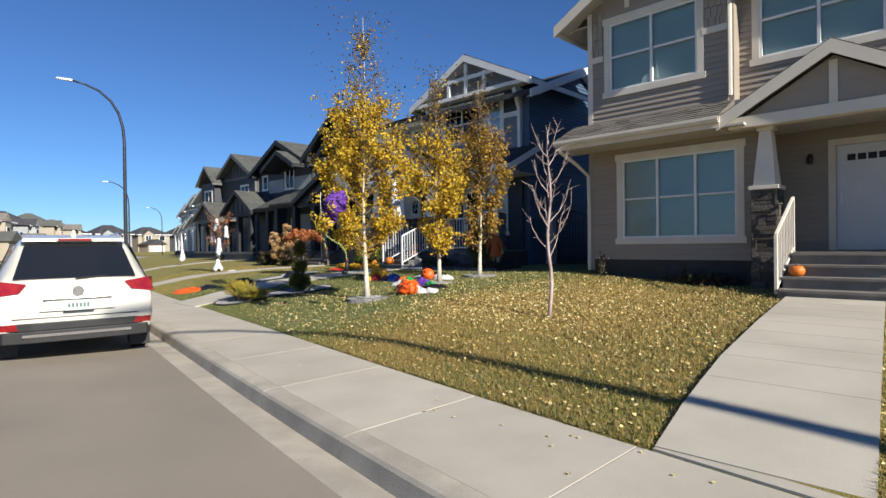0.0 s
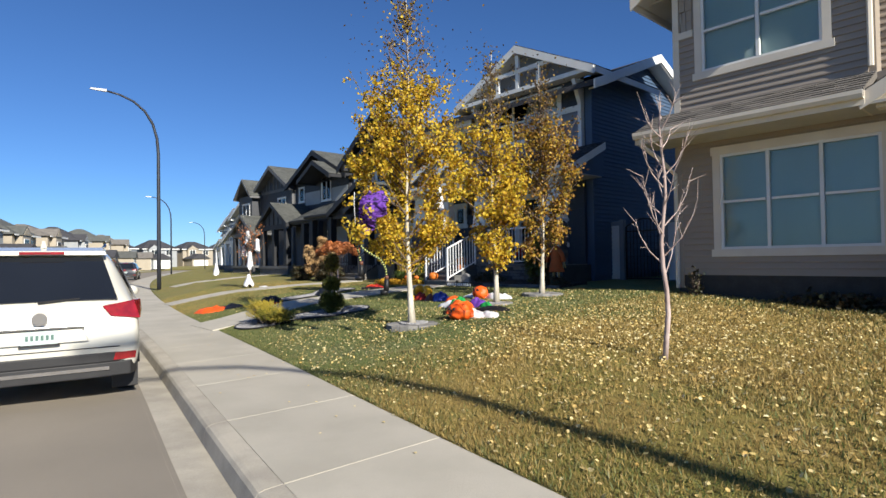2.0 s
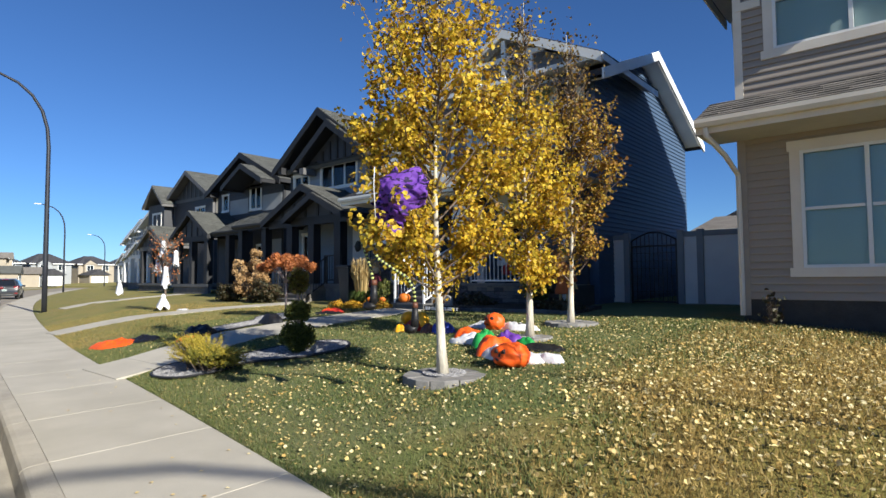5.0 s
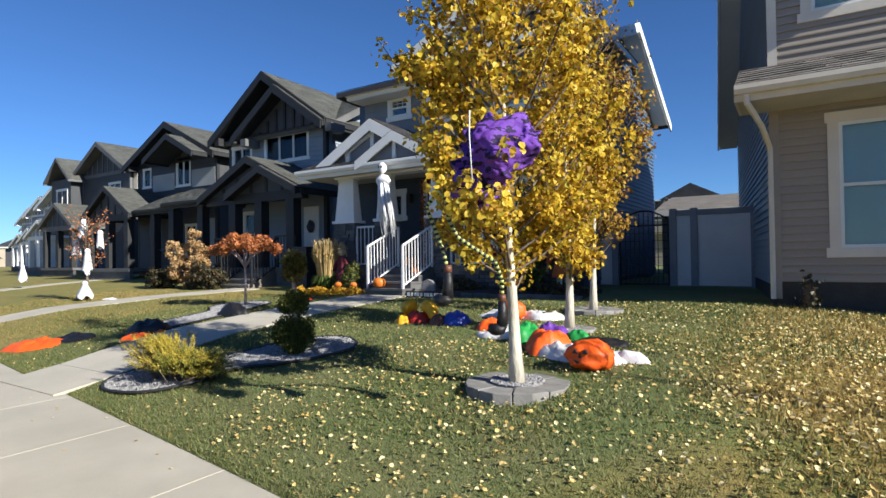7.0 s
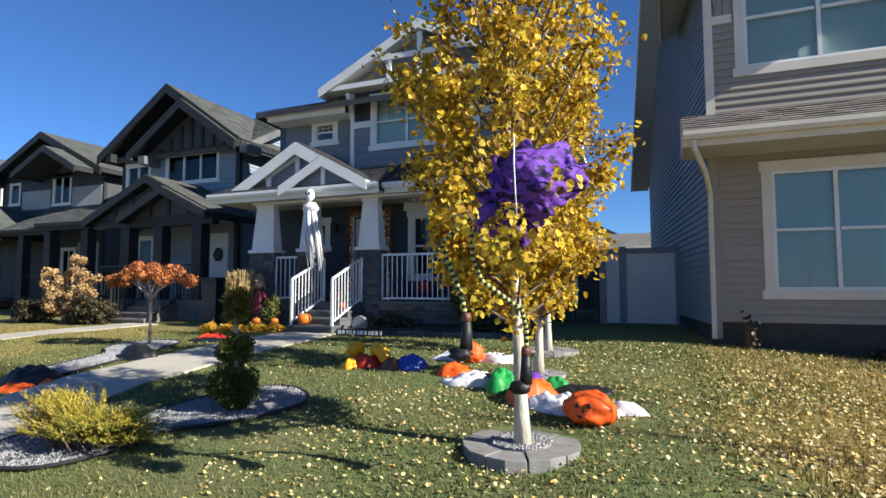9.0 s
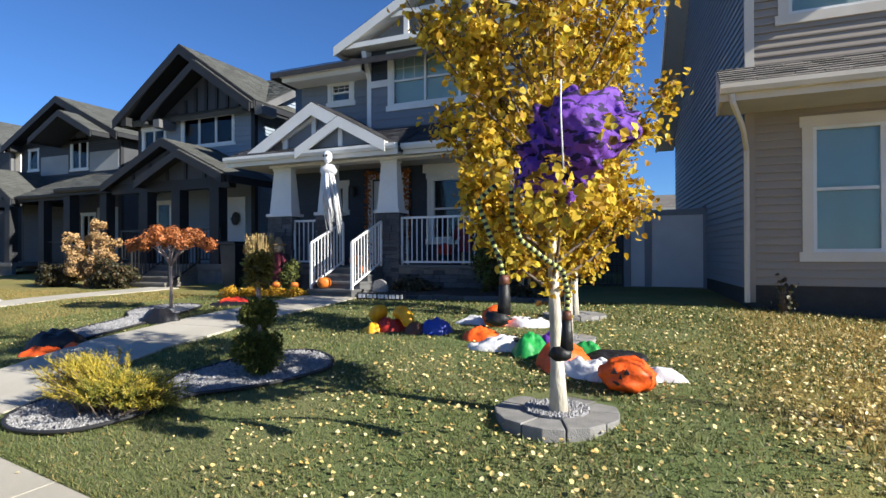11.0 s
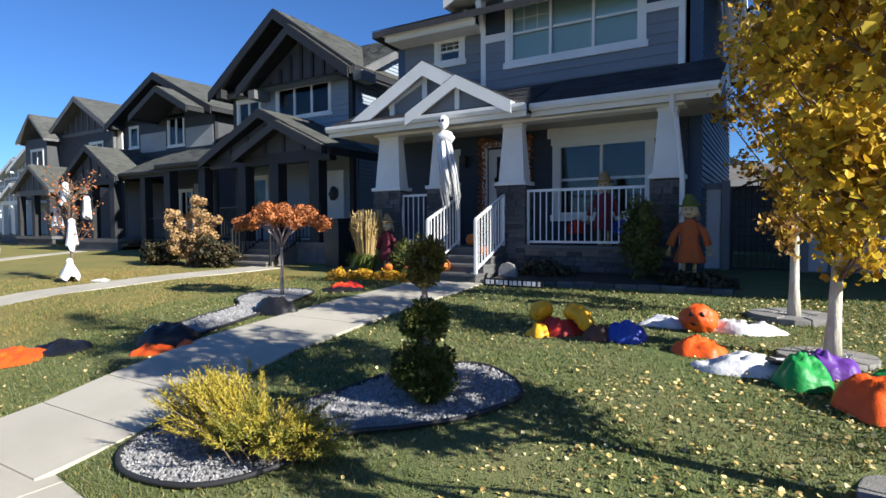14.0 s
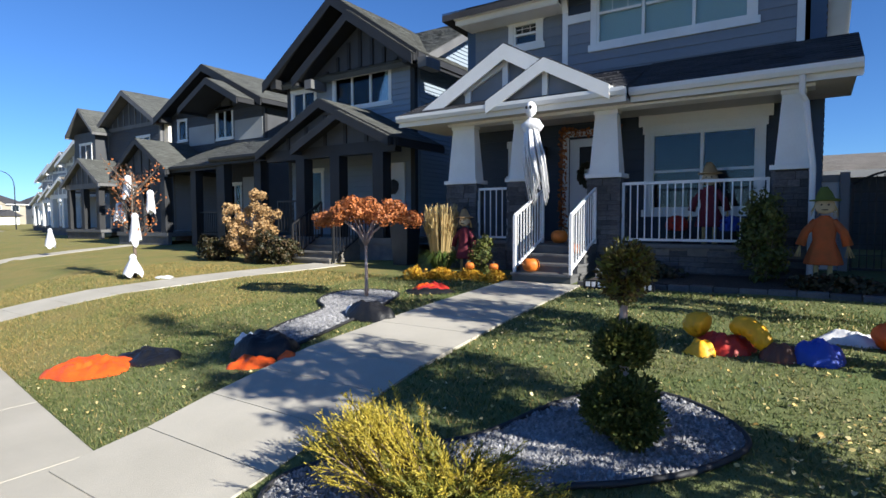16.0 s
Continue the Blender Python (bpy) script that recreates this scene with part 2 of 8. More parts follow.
class Shape:
    """Vertices and faces of one mesh, gathered piece by piece."""

    def __init__(self):
        self.v, self.f = [], []

    def add(self, verts, faces):
        n = len(self.v)
        self.v.extend([tuple(p) for p in verts])
        self.f.extend([tuple(i + n for i in face) for face in faces])
        return self

    def hexa(self, p):
        return self.add(p, [(0, 3, 2, 1), (4, 5, 6, 7), (0, 1, 5, 4), (1, 2, 6, 5), (2, 3, 7, 6), (3, 0, 4, 7)])

    def box(self, x0, x1, y0, y1, z0, z1):
        return self.hexa([(x0, y0, z0), (x1, y0, z0), (x1, y1, z0), (x0, y1, z0), (x0, y0, z1), (x1, y0, z1), (x1, y1, z1), (x0, y1, z1)])

    def prism(self, poly, axis, a, b):
        """A flat outline pushed along an axis from a to b. The outline is given in the two other axes, in the order x, y, z."""
        def at(p, c):
            return {"x": (c, p[0], p[1]), "y": (p[0], c, p[1]), "z": (p[0], p[1], c)}[axis]
        n = len(poly)
        vs = [at(p, a) for p in poly] + [at(p, b) for p in poly]
        fs = [tuple(range(n - 1, -1, -1)), tuple(range(n, 2 * n))]
        fs += [(i, (i + 1) % n, n + (i + 1) % n, n + i) for i in range(n)]
        return self.add(vs, fs)

    def tube(self, pts, radii, n=8, cap=True):
        pts = [Vector(p) for p in pts]
        rings, side = [], None
        for i, p in enumerate(pts):
            d = (pts[min(i + 1, len(pts) - 1)] - pts[max(i - 1, 0)]).normalized()
            if side is None:
                side = d.orthogonal().normalized()
            side = (side - d * side.dot(d)).normalized()
            up = d.cross(side)
            r = radii[i] if isinstance(radii, (list, tuple)) else radii
            rings.append([p + (side * math.cos(2 * math.pi * k / n) + up * math.sin(2 * math.pi * k / n)) * r for k in range(n)])
        vs = [q for ring in rings for q in ring]
        fs = [(i * n + k, i * n + (k + 1) % n, (i + 1) * n + (k + 1) % n, (i + 1) * n + k) for i in range(len(pts) - 1) for k in range(n)]
        if cap:
            fs += [tuple(range(n - 1, -1, -1)), tuple(range((len(pts) - 1) * n, len(pts) * n))]
        return self.add(vs, fs)

    def ball(self, c, r, seg=12, rings=8, wob=0.0, freq=3.0, flat=0.0):
        """A lumpy ellipsoid; r is a number or three half-widths."""
        r = (r, r, r) if isinstance(r, (int, float)) else r
        vs, fs = [], []
        for i in range(rings + 1):
            th = math.pi * i / rings
            for k in range(seg):
                a = 2 * math.pi * k / seg
                d = Vector((math.sin(th) * math.cos(a), math.sin(th) * math.sin(a), math.cos(th)))
                s = 1 + wob * noise.noise(d * freq + Vector(c) * 7)
                z = d.z * s
                if flat and z < -flat:
                    z = -flat
                vs.append((c[0] + d.x * s * r[0], c[1] + d.y * s * r[1], c[2] + z * r[2]))
        for i in range(rings):
            for k in range(seg):
                fs.append((i * seg + k, (i + 1) * seg + k, (i + 1) * seg + (k + 1) % seg, i * seg + (k + 1) % seg))
        return self.add(vs, fs)

    def mesh(self, name, mat, smooth=False, clean=True, bevel=0.0):
        me = bpy.data.meshes.new(name)
        me.from_pydata(self.v, [], self.f)
        if clean or bevel:
            bm = bmesh.new()
            bm.from_mesh(me)
            if smooth:
                bmesh.ops.remove_doubles(bm, verts=bm.verts, dist=1e-5)
            bmesh.ops.recalc_face_normals(bm, faces=bm.faces)
            if bevel:
                bmesh.ops.bevel(bm, geom=bm.edges, offset=bevel, segments=2, affect="EDGES", profile=0.6)
            bm.to_mesh(me)
            bm.free()
        if smooth:
            me.polygons.foreach_set("use_smooth", [True] * len(me.polygons))
        me.materials.append(mat)
        return me


BASE = {}


def thing(name, at, label, category, group="", kind=""):
    """An empty at a thing's base, to which its parts are tied."""
    ob = new(name)
    ob.empty_display_size = 0.2
    ob.location = at
    BASE[ob.name] = Vector(at)
    return tagged(ob, label, category, group, kind)


def part(name, sh, mat, parent, label="", smooth=False, local=False, kind="", bevel=0.0, clean=True):
    """Links a shape as one mesh under a thing or a part. World places unless local."""
    org = Vector((0, 0, 0)) if local else BASE[parent.name]
    if not local:
        sh.v = [(p[0] - org.x, p[1] - org.y, p[2] - org.z) for p in sh.v]
    ob = new(name, sh.mesh(name, mat, smooth, clean, bevel))
    ob.parent = parent
    BASE[ob.name] = Vector((0, 0, 0)) if local else org
    if label:
        ob["label"] = label
    if kind:
        ob["kind"] = kind
    return ob


def solo(name, sh, mat, at, label, category, group="", kind="", smooth=False, bevel=0.0, clean=True):
    """A thing that is one mesh, in world places, with its origin at its base."""
    at = Vector(at)
    sh.v = [(p[0] - at.x, p[1] - at.y, p[2] - at.z) for p in sh.v]
    ob = new(name, sh.mesh(name, mat, smooth, clean, bevel))
    ob.location = at
    BASE[ob.name] = at
    return tagged(ob, label, category, group, kind)


def piece(name, me, parent, at, scale=(1, 1, 1), rz=0.0):
    """One of many alike pieces on a shared mesh. World place."""
    ob = bpy.data.objects.new(name, me)
    scene.collection.objects.link(ob)
    ob.parent = parent
    ob.location = Vector(at) - BASE[parent.name]
    ob.scale = scale
    ob.rotation_euler = (0, 0, rz)
    return ob


BOARDS = {}


def siding_board(mat, facing, h, proud):
    """A lapped board one metre long, its lower edge standing proud; facing: the side that it looks to."""
    key = (mat.name, facing, h)
    if key not in BOARDS:
        s = Shape()
        prof = [(0, 0), (-proud, 0), (-proud, 0.02), (-0.003, h + 0.008), (0, h + 0.008)]
        if facing == "-x":
            s.prism([(a, b) for a, b in prof], "y", 0, 1)
        elif facing == "-y":
            s.prism([(a, b) for a, b in prof], "x", 0, 1)
        else:
            s.prism([(-a, b) for a, b in prof], "x", 0, 1)
        BOARDS[key] = s.mesh("siding_board", mat)
    return BOARDS[key]


def side_with(parent, mat, facing, plane, z0, z1, spans, h=0.115, proud=0.028, name="siding_board"):
    """Clads a wall with boards. spans(z) gives the stretches to be covered at that height."""
    me = siding_board(mat, facing, h, proud)
    z = z0
    while z < z1 - 0.02:
        for a, b in spans(z + h * 0.5):
            if b - a > 0.03:
                if facing == "-x":
                    piece(name, me, parent, (plane, a, z), (1, b - a, 1))
                else:
                    piece(name, me, parent, (a, plane, z), (b - a, 1, 1))
        z += h


def minus(a, b, holes):
    """The stretch a..b without the holes."""
    out = [(a, b)]
    for h0, h1 in holes:
        nxt = []
        for s, e in out:
            if h1 <= s or h0 >= e:
                nxt.append((s, e))
            else:
                if h0 > s:
                    nxt.append((s, h0))
                if h1 < e:
                    nxt.append((h1, e))
        out = nxt
    return out


def spans_of(a, b, openings, slope=None):
    """Stretch a..b less the openings (a0, a1, z0, z1) at each height; slope(z) narrows it under a rake."""
    def run(z):
        s, e = (a, b) if slope is None else slope(z)
        if e <= s:
            return []
        return minus(s, e, [(o[0], o[1]) for o in openings if o[2] < z < o[3]])
    return run


def wall_x(s, x0, x1, y0, y1, z0, z1, openings):
    """A wall that faces along x, with openings right through."""
    ys = sorted({y0, y1, *[min(max(v, y0), y1) for o in openings for v in o[:2]]})
    for a, b in zip(ys, ys[1:]):
        mid = (a + b) / 2
        for c, d in minus(z0, z1, [(o[2], o[3]) for o in openings if o[0] < mid < o[1]]):
            s.box(x0, x1, a, b, c, d)
    return s


def window_x(house, x, y0, y1, z0, z1, cols, rows, trim, behind, tw=0.11, sill=True, frame_mat=None, name="window", grid=None, label=""):
    """A window in a wall that faces -x. x: the wall's face. y0..z1: the trim's outer size."""
    w = part(name, Shape().box(x - 0.035, x - 0.002, y0, y0 + tw, z0, z1).box(x - 0.035, x - 0.002, y1 - tw, y1, z0, z1)
             .box(x - 0.04, x - 0.002, y0 - 0.03, y1 + 0.03, z1 - tw, z1 + 0.02).box(x - 0.05, x - 0.002, y0 - 0.04, y1 + 0.04, z0 - 0.03, z0 + tw * 0.8), trim, house, label)
    a, b, c, d = y0 + tw, y1 - tw, z0 + tw * 0.8, z1 - tw
    fw = 0.045
    fr = Shape()
    ys = [a + (b - a) * i / cols for i in range(cols + 1)]
    zs = [c + (d - c) * i / rows for i in range(rows + 1)]
    fr.box(x - 0.02, x + 0.06, a, a + fw, c, d).box(x - 0.02, x + 0.06, b - fw, b, c, d)
    fr.box(x - 0.02, x + 0.06, a + fw, b - fw, c, c + fw).box(x - 0.02, x + 0.06, a + fw, b - fw, d - fw, d)
    for yv in ys[1:-1]:
        fr.box(x - 0.022, x + 0.058, yv - fw * 0.6, yv + fw * 0.6, c + fw, d - fw)
    for zv in zs[1:-1]:
        for ya, yb in zip(ys, ys[1:]):
            fr.box(x - 0.018, x + 0.056, ya + fw, yb - fw, zv - fw * 0.5, zv + fw * 0.5)
    part("window_frame", fr, frame_mat or WHITE, w)
    for i in range(cols):
        for j in range(rows):
            p = part("pane", Shape().box(x + 0.012, x + 0.018, ys[i] + 0.02, ys[i + 1] - 0.02, zs[j] + 0.02, zs[j + 1] - 0.02), GLASS, w)
            p.visible_shadow = False
            if grid and (i, j) in grid:
                g = Shape()
                for k in (1, 2):
                    yy = ys[i] + (ys[i + 1] - ys[i]) * k / 3
                    g.box(x + 0.006, x + 0.011, yy - 0.008, yy + 0.008, zs[j] + 0.03, zs[j + 1] - 0.03)
                zz = (zs[j] + zs[j + 1]) / 2
                g.box(x + 0.005, x + 0.01, ys[i] + 0.03, ys[i + 1] - 0.03, zz - 0.008, zz + 0.008)
                part("grille", g, WHITE, w)
    # backing: pale blinds, with DARKIN a sheet painted as the room's darkness
    for i in range(cols):
        part("blind", Shape().box(x + 0.09, x + 0.10, ys[i] + 0.01, ys[i + 1] - 0.01, c, d), behind, w)
    return w


def shingles(parent, mat, eave_a, eave_b, up, length, clip=None, tab=0.30, course=0.145, name="shingles", label=""):
    """Overlapping tabs on a roof plane: from eave_a to eave_b along the eave, up the unit way for a length. clip(s) gives the span 0..1 left at s."""
    ea, eb, up = Vector(eave_a), Vector(eave_b), Vector(up).normalized()
    run = eb - ea
    n = up.cross(run.normalized())
    if n.z < 0:
        n = -n
    L, al = run.length, run.normalized()
    s = Shape()
    k, d = 0, 0.0
    while d < length:
        lo, hi = (0.0, L) if clip is None else tuple(v * L for v in clip(d / length))
        x = lo - (k % 2) * tab * 0.5 - random.random() * 0.1
        e = min(d + course + 0.02, length)
        while x < hi:
            w = tab * random.uniform(0.7, 1.2)
            a, b = max(x, lo), min(x + w - 0.006, hi)
            if b - a > 0.02:
                t = 0.012 + random.random() * 0.01
                p = [ea + al * a + up * d, ea + al * b + up * d, ea + al * b + up * e, ea + al * a + up * e]
                q = [p[0] + n * t, p[1] + n * t, p[2] + n * 0.003, p[3] + n * 0.003]
                s.add(p + q, [(4, 5, 6, 7), (0, 1, 5, 4), (1, 2, 6, 5), (3, 0, 4, 7)])
            x += w
        k += 1
        d += course
    return part(name, s, mat, parent, label, clean=False, kind="stuff")


def slab_roof(s, eave_a, eave_b, up, length, t=0.10):
    """A roof deck under the shingles."""
    ea, eb, up = Vector(eave_a), Vector(eave_b), Vector(up).normalized()
    n = up.cross((eb - ea).normalized())
    if n.z < 0:
        n = -n
    p = [ea, eb, eb + up * length, ea + up * length]
    return s.hexa([v - n * t for v in p] + [v - n * 0.004 for v in p])


STONE_ME = {}


def stone_face(parent, mat, x, y0, y1, z0, z1, facing="-x", seed=0, name="stone"):
    """Ledge stones of uneven lengths laid in courses on a face."""
    if mat.name not in STONE_ME:
        STONE_ME[mat.name] = Shape().box(0, 1, 0, 1, 0, 1).mesh("stone", mat)
    me = STONE_ME[mat.name]
    rng = random.Random(seed)
    z = z0
    while z < z1 - 0.03:
        h = min(rng.uniform(0.07, 0.13), z1 - z)
        a = y0
        while a < y1 - 0.02:
            w = min(rng.uniform(0.12, 0.38), y1 - a)
            if y1 - a - w < 0.06:
                w = y1 - a
            pr = rng.uniform(0.02, 0.055)
            if facing == "-x":
                piece(name, me, parent, (x - pr, a + 0.004, z + 0.004), (pr, w - 0.008, h - 0.008))
            elif facing == "-y":
                piece(name, me, parent, (a + 0.004, x - pr, z + 0.004), (w - 0.008, pr, h - 0.008))
            else:
                piece(name, me, parent, (a + 0.004, x, z + 0.004), (w - 0.008, pr, h - 0.008))
            a += w
        z += h


def taper(s, x0, x1, y0, y1, z0, z1, k):
    """A shaft that narrows upward by k on each side."""
    return s.hexa([(x0, y0, z0), (x1, y0, z0), (x1, y1, z0), (x0, y1, z0), (x0 + k, y0 + k, z1), (x1 - k, y0 + k, z1), (x1 - k, y1 - k, z1), (x0 + k, y1 - k, z1)])

# ---- ground, road, kerb, walks ----


def edge(y):
    """Where the lawn begins behind the walk, along the bending street."""
    return 3.44 + 0.118 * y + (0.0016 * y * y if y > 0 else 0) + 0.15 * math.exp(-((y - 10) / 6) ** 2)


HILL_D = (0, 1, 2, 4, 6, 8, 12)
HILL_H = (0.27, 0.47, 0.63, 0.77, 0.85, 0.95, 1.0)


def lawn_k(y):
    """The lawn before the taupe house is flatter than the rest."""
    return float(np.interp(y, (4.0, 6.8), (0.70, 1.0)))


def lawn_z(x, y):
    return 0.27 + (float(np.interp(x - edge(y), HILL_D, HILL_H)) - 0.27) * lawn_k(y)


def on_lawn(x, y, up=0.0):
    return (x, y, lawn_z(x, y) + up)


def build_ground():
    ds = [-400, -60, -14, -11.2, -11.15, -1.62, -1.5, -0.05] + [0.0, 0.12] + [0.3 * i for i in range(1, 41)] + [13, 15, 18, 22, 28, 40, 80, 400, 1500]
    ys = [-900, -200, -80, -50, -30, -20] + [-12 + 0.6 * i for i in range(0, 80)] + [38 + 3 * i for i in range(30)] + [140, 180, 260, 400, 900, 2500]
    v, f = [], []
    for y in ys:
        yy = min(max(y, -40), 128)
        for d in ds:
            x = edge(yy) + d
            if d < -11:
                z = 0.26
            elif d < -0.01:
                z = 0.02
            else:
                z = 0.27 + (float(np.interp(d, HILL_D, HILL_H)) - 0.27) * lawn_k(y)
                if 0.2 < d < 14 and -12 < y < 36 and not -0.2 < y < 2.6:
                    z += 0.018 * noise.noise((x * 0.9, y * 0.9, 0)) + 0.008 * noise.noise((x * 3, y * 3, 3))
            v.append((x, y, z))
    n = len(ds)
    for j in range(len(ys) - 1):
        for i in range(n - 1):
            f.append((j * n + i, j * n + i + 1, (j + 1) * n + i + 1, (j + 1) * n + i))
    s = Shape()
    s.v, s.f = v, f
    ob = new("ground", s.mesh("ground", TURF, smooth=True, clean=False))
    return tagged(ob, "mown autumn lawns, green and dry golden, sloping gently up to the houses", "lawn", kind="structure")


def ribbon(d0, d1, y0, y1, step, z_of, z_low):
    """A strip that follows the street between two distances from the lawn's edge."""
    s = Shape()
    ys = [y0 + step * i for i in range(int((y1 - y0) / step) + 1)]
    for a, b in zip(ys, ys[1:]):
        s.hexa([(edge(a) + d0, a, z_low), (edge(a) + d1, a, z_low), (edge(b) + d1, b, z_low), (edge(b) + d0, b, z_low),
                (edge(a) + d0, a, z_of(d0)), (edge(a) + d1, a, z_of(d1)), (edge(b) + d1, b, z_of(d1)), (edge(b) + d0, b, z_of(d0))])
    return s


ground = build_ground()
road_s = Shape()
road_ys = [-40 + 2 * i for i in range(85)]
road_ds = (-11.1, -10.7, -8.5, -6.3, -4, -1.74)
road_zs = (0.14, 0.13, 0.19, 0.22, 0.19, 0.135)
for y in road_ys:
    for d, z in zip(road_ds, road_zs):
        road_s.v.append((edge(y) + d, y, z))
for j in range(len(road_ys) - 1):
    for i in range(5):
        a = j * 6 + i
        road_s.f.append((a, a + 1, a + 7, a + 6))
road = tagged(new("road", road_s.mesh("road", ROADM, smooth=True, clean=False)), "dusty grey-brown asphalt residential street, slightly cambered", "road", kind="structure")
gutter = tagged(new("gutter", ribbon(-1.78, -1.43, -40, 128, 2, lambda d: 0.136 if d < -1.6 else 0.115, 0.0).mesh("gutter", KERBM, clean=False)), "pale concrete gutter pan along the kerb", "gutter", kind="structure")
far_walk = tagged(new("pavement_far", ribbon(-12.7, -11.0, -40, 128, 2, lambda d: 0.285, 0.0).mesh("pavement_far", CONC, clean=False)), "pale concrete walk and kerb across the street", "pavement", kind="structure")


def kerb_stone(a, b):
    prof = [(-1.465, 0.0), (-1.465, 0.12), (-1.44, 0.235), (-1.42, 0.258), (-1.385, 0.268), (-1.265, 0.272), (-1.265, 0.0)]
    s = Shape()
    ys = [a + (b - a) * i / 2 for i in range(3)]
    vs = [(edge(y) + d, y, z) for y in ys for d, z in prof]
    k = len(prof)
    fs = [tuple(range(k)), tuple(range(3 * k - 1, 2 * k - 1, -1))]
    for j in range(2):
        fs += [(j * k + i, (j + 1) * k + i, (j + 1) * k + (i + 1) % k, j * k + (i + 1) % k) for i in range(k)]
    return s.add(vs, fs)


def walk_slab(a, b, d0=-1.26, d1=0.0, z=0.27):
    s = Shape()
    g, c = 0.0035, 0.003
    p = [(edge(a + g) + d0, a + g), (edge(a + g) + d1, a + g), (edge(b - g) + d1, b - g), (edge(b - g) + d0, b - g)]
    q = [(edge(a + g + c) + d0 + c, a + g + c), (edge(a + g + c) + d1 - c, a + g + c), (edge(b - g - c) + d1 - c, b - g - c), (edge(b - g - c) + d0 + c, b - g - c)]
    vs = [(x, y, 0.05) for x, y in p] + [(x, y, z - 0.003) for x, y in p] + [(x, y, z) for x, y in q]
    fs = [(8, 9, 10, 11)] + [(i, (i + 1) % 4, 4 + (i + 1) % 4, 4 + i) for i in range(4)] + [(4 + i, 4 + (i + 1) % 4, 8 + (i + 1) % 4, 8 + i) for i in range(4)]
    return s.add(vs, fs)


def build_pavement():
    pav = thing("pavement", (3.0, 0, 0.1), "pale broom-finished concrete walk with scored joints and kerb", "pavement", kind="structure")
    y = -9.71
    while y < 70:
        part("slab", walk_slab(y, y + 1.6), CONC, pav, clean=False)
        y += 1.6
    y = -9.71
    while y < 70:
        part("kerb_stone", kerb_stone(y + 0.004, y + 1.596), KERBM, pav)
        y += 1.6
    part("far_stretch", ribbon(-1.46, 0.0, 70, 128, 2, lambda d: 0.27, 0.0), CONC, pav, clean=False)
    part("far_stretch", ribbon(-1.46, 0.0, -40, -9.9, 2, lambda d: 0.27, 0.0), CONC, pav, clean=False)


build_pavement()


def front_walk(name, stations, label, lift=0.02):
    """A walk of slabs from the street to a door. stations: (x, y low, y high, z)."""
    w = thing(name, (stations[0][0], stations[0][1], 0.27), label, "walkway", kind="structure")
    for (x0, a0, b0, z0), (x1, a1, b1, z1) in zip(stations, stations[1:]):
        g = 0.005
        s = Shape().hexa([(x0 + g, a0, z0 - 0.25), (x1 - g, a1, z1 - 0.25), (x1 - g, b1, z1 - 0.25), (x0 + g, b0, z0 - 0.25),
                          (x0 + g, a0, z0 + lift), (x1 - g, a1, z1 + lift), (x1 - g, b1, z1 + lift), (x0 + g, b0, z0 + lift)])
        part("slab", s, CONC, w)
    return w


def lay(x0, x1, n, lo, hi, z_of=None):
    st = []
    for i in range(n + 1):
        k = i / n
        x = x0 + (x1 - x0) * k
        a, b = lo[0] + (lo[1] - lo[0]) * k, hi[0] + (hi[1] - hi[0]) * k
        z = lawn_z(x, (a + b) / 2) if z_of is None else z_of(k)
        st.append((x, a, b, z))
    return st


st = lay(5.30, 11.75, 12, (12.78, 13.05), (14.15, 14.3))
st[0] = (5.22, 12.85, 14.2, 0.252)
front_walk("walkway_decorated_house", st, "pale concrete front walk dappled with leaf shade", lift=0.03)
st = lay(6.62, 12.7, 10, (20.5, 18.75), (21.6, 19.75))
front_walk("walkway_second_house", st, "pale concrete front walk across a dry lawn")
st = lay(9.6, 15.5, 8, (30.6, 32.9), (31.7, 33.8))
front_walk("walkway_third_house", st, "pale concrete front walk across a dry lawn")
TAUPE_LO, TAUPE_HI = (0.24, 0.88), (1.38, 2.12)
st = lay(3.68, 10.2, 10, TAUPE_LO, TAUPE_HI)
st[0] = (3.66, 0.24, 1.38, 0.25)
apron = front_walk("walkway_taupe_house", st, "pale concrete walk up to the taupe house's steps", lift=0.045)
part("slab", Shape().prism([(edge(1.38) + 0.004, 1.38), (3.66, 1.38), (3.66, 0.24), (edge(0.24) + 0.004, 0.24)], "z", 0.05, 0.288), CONC, apron)

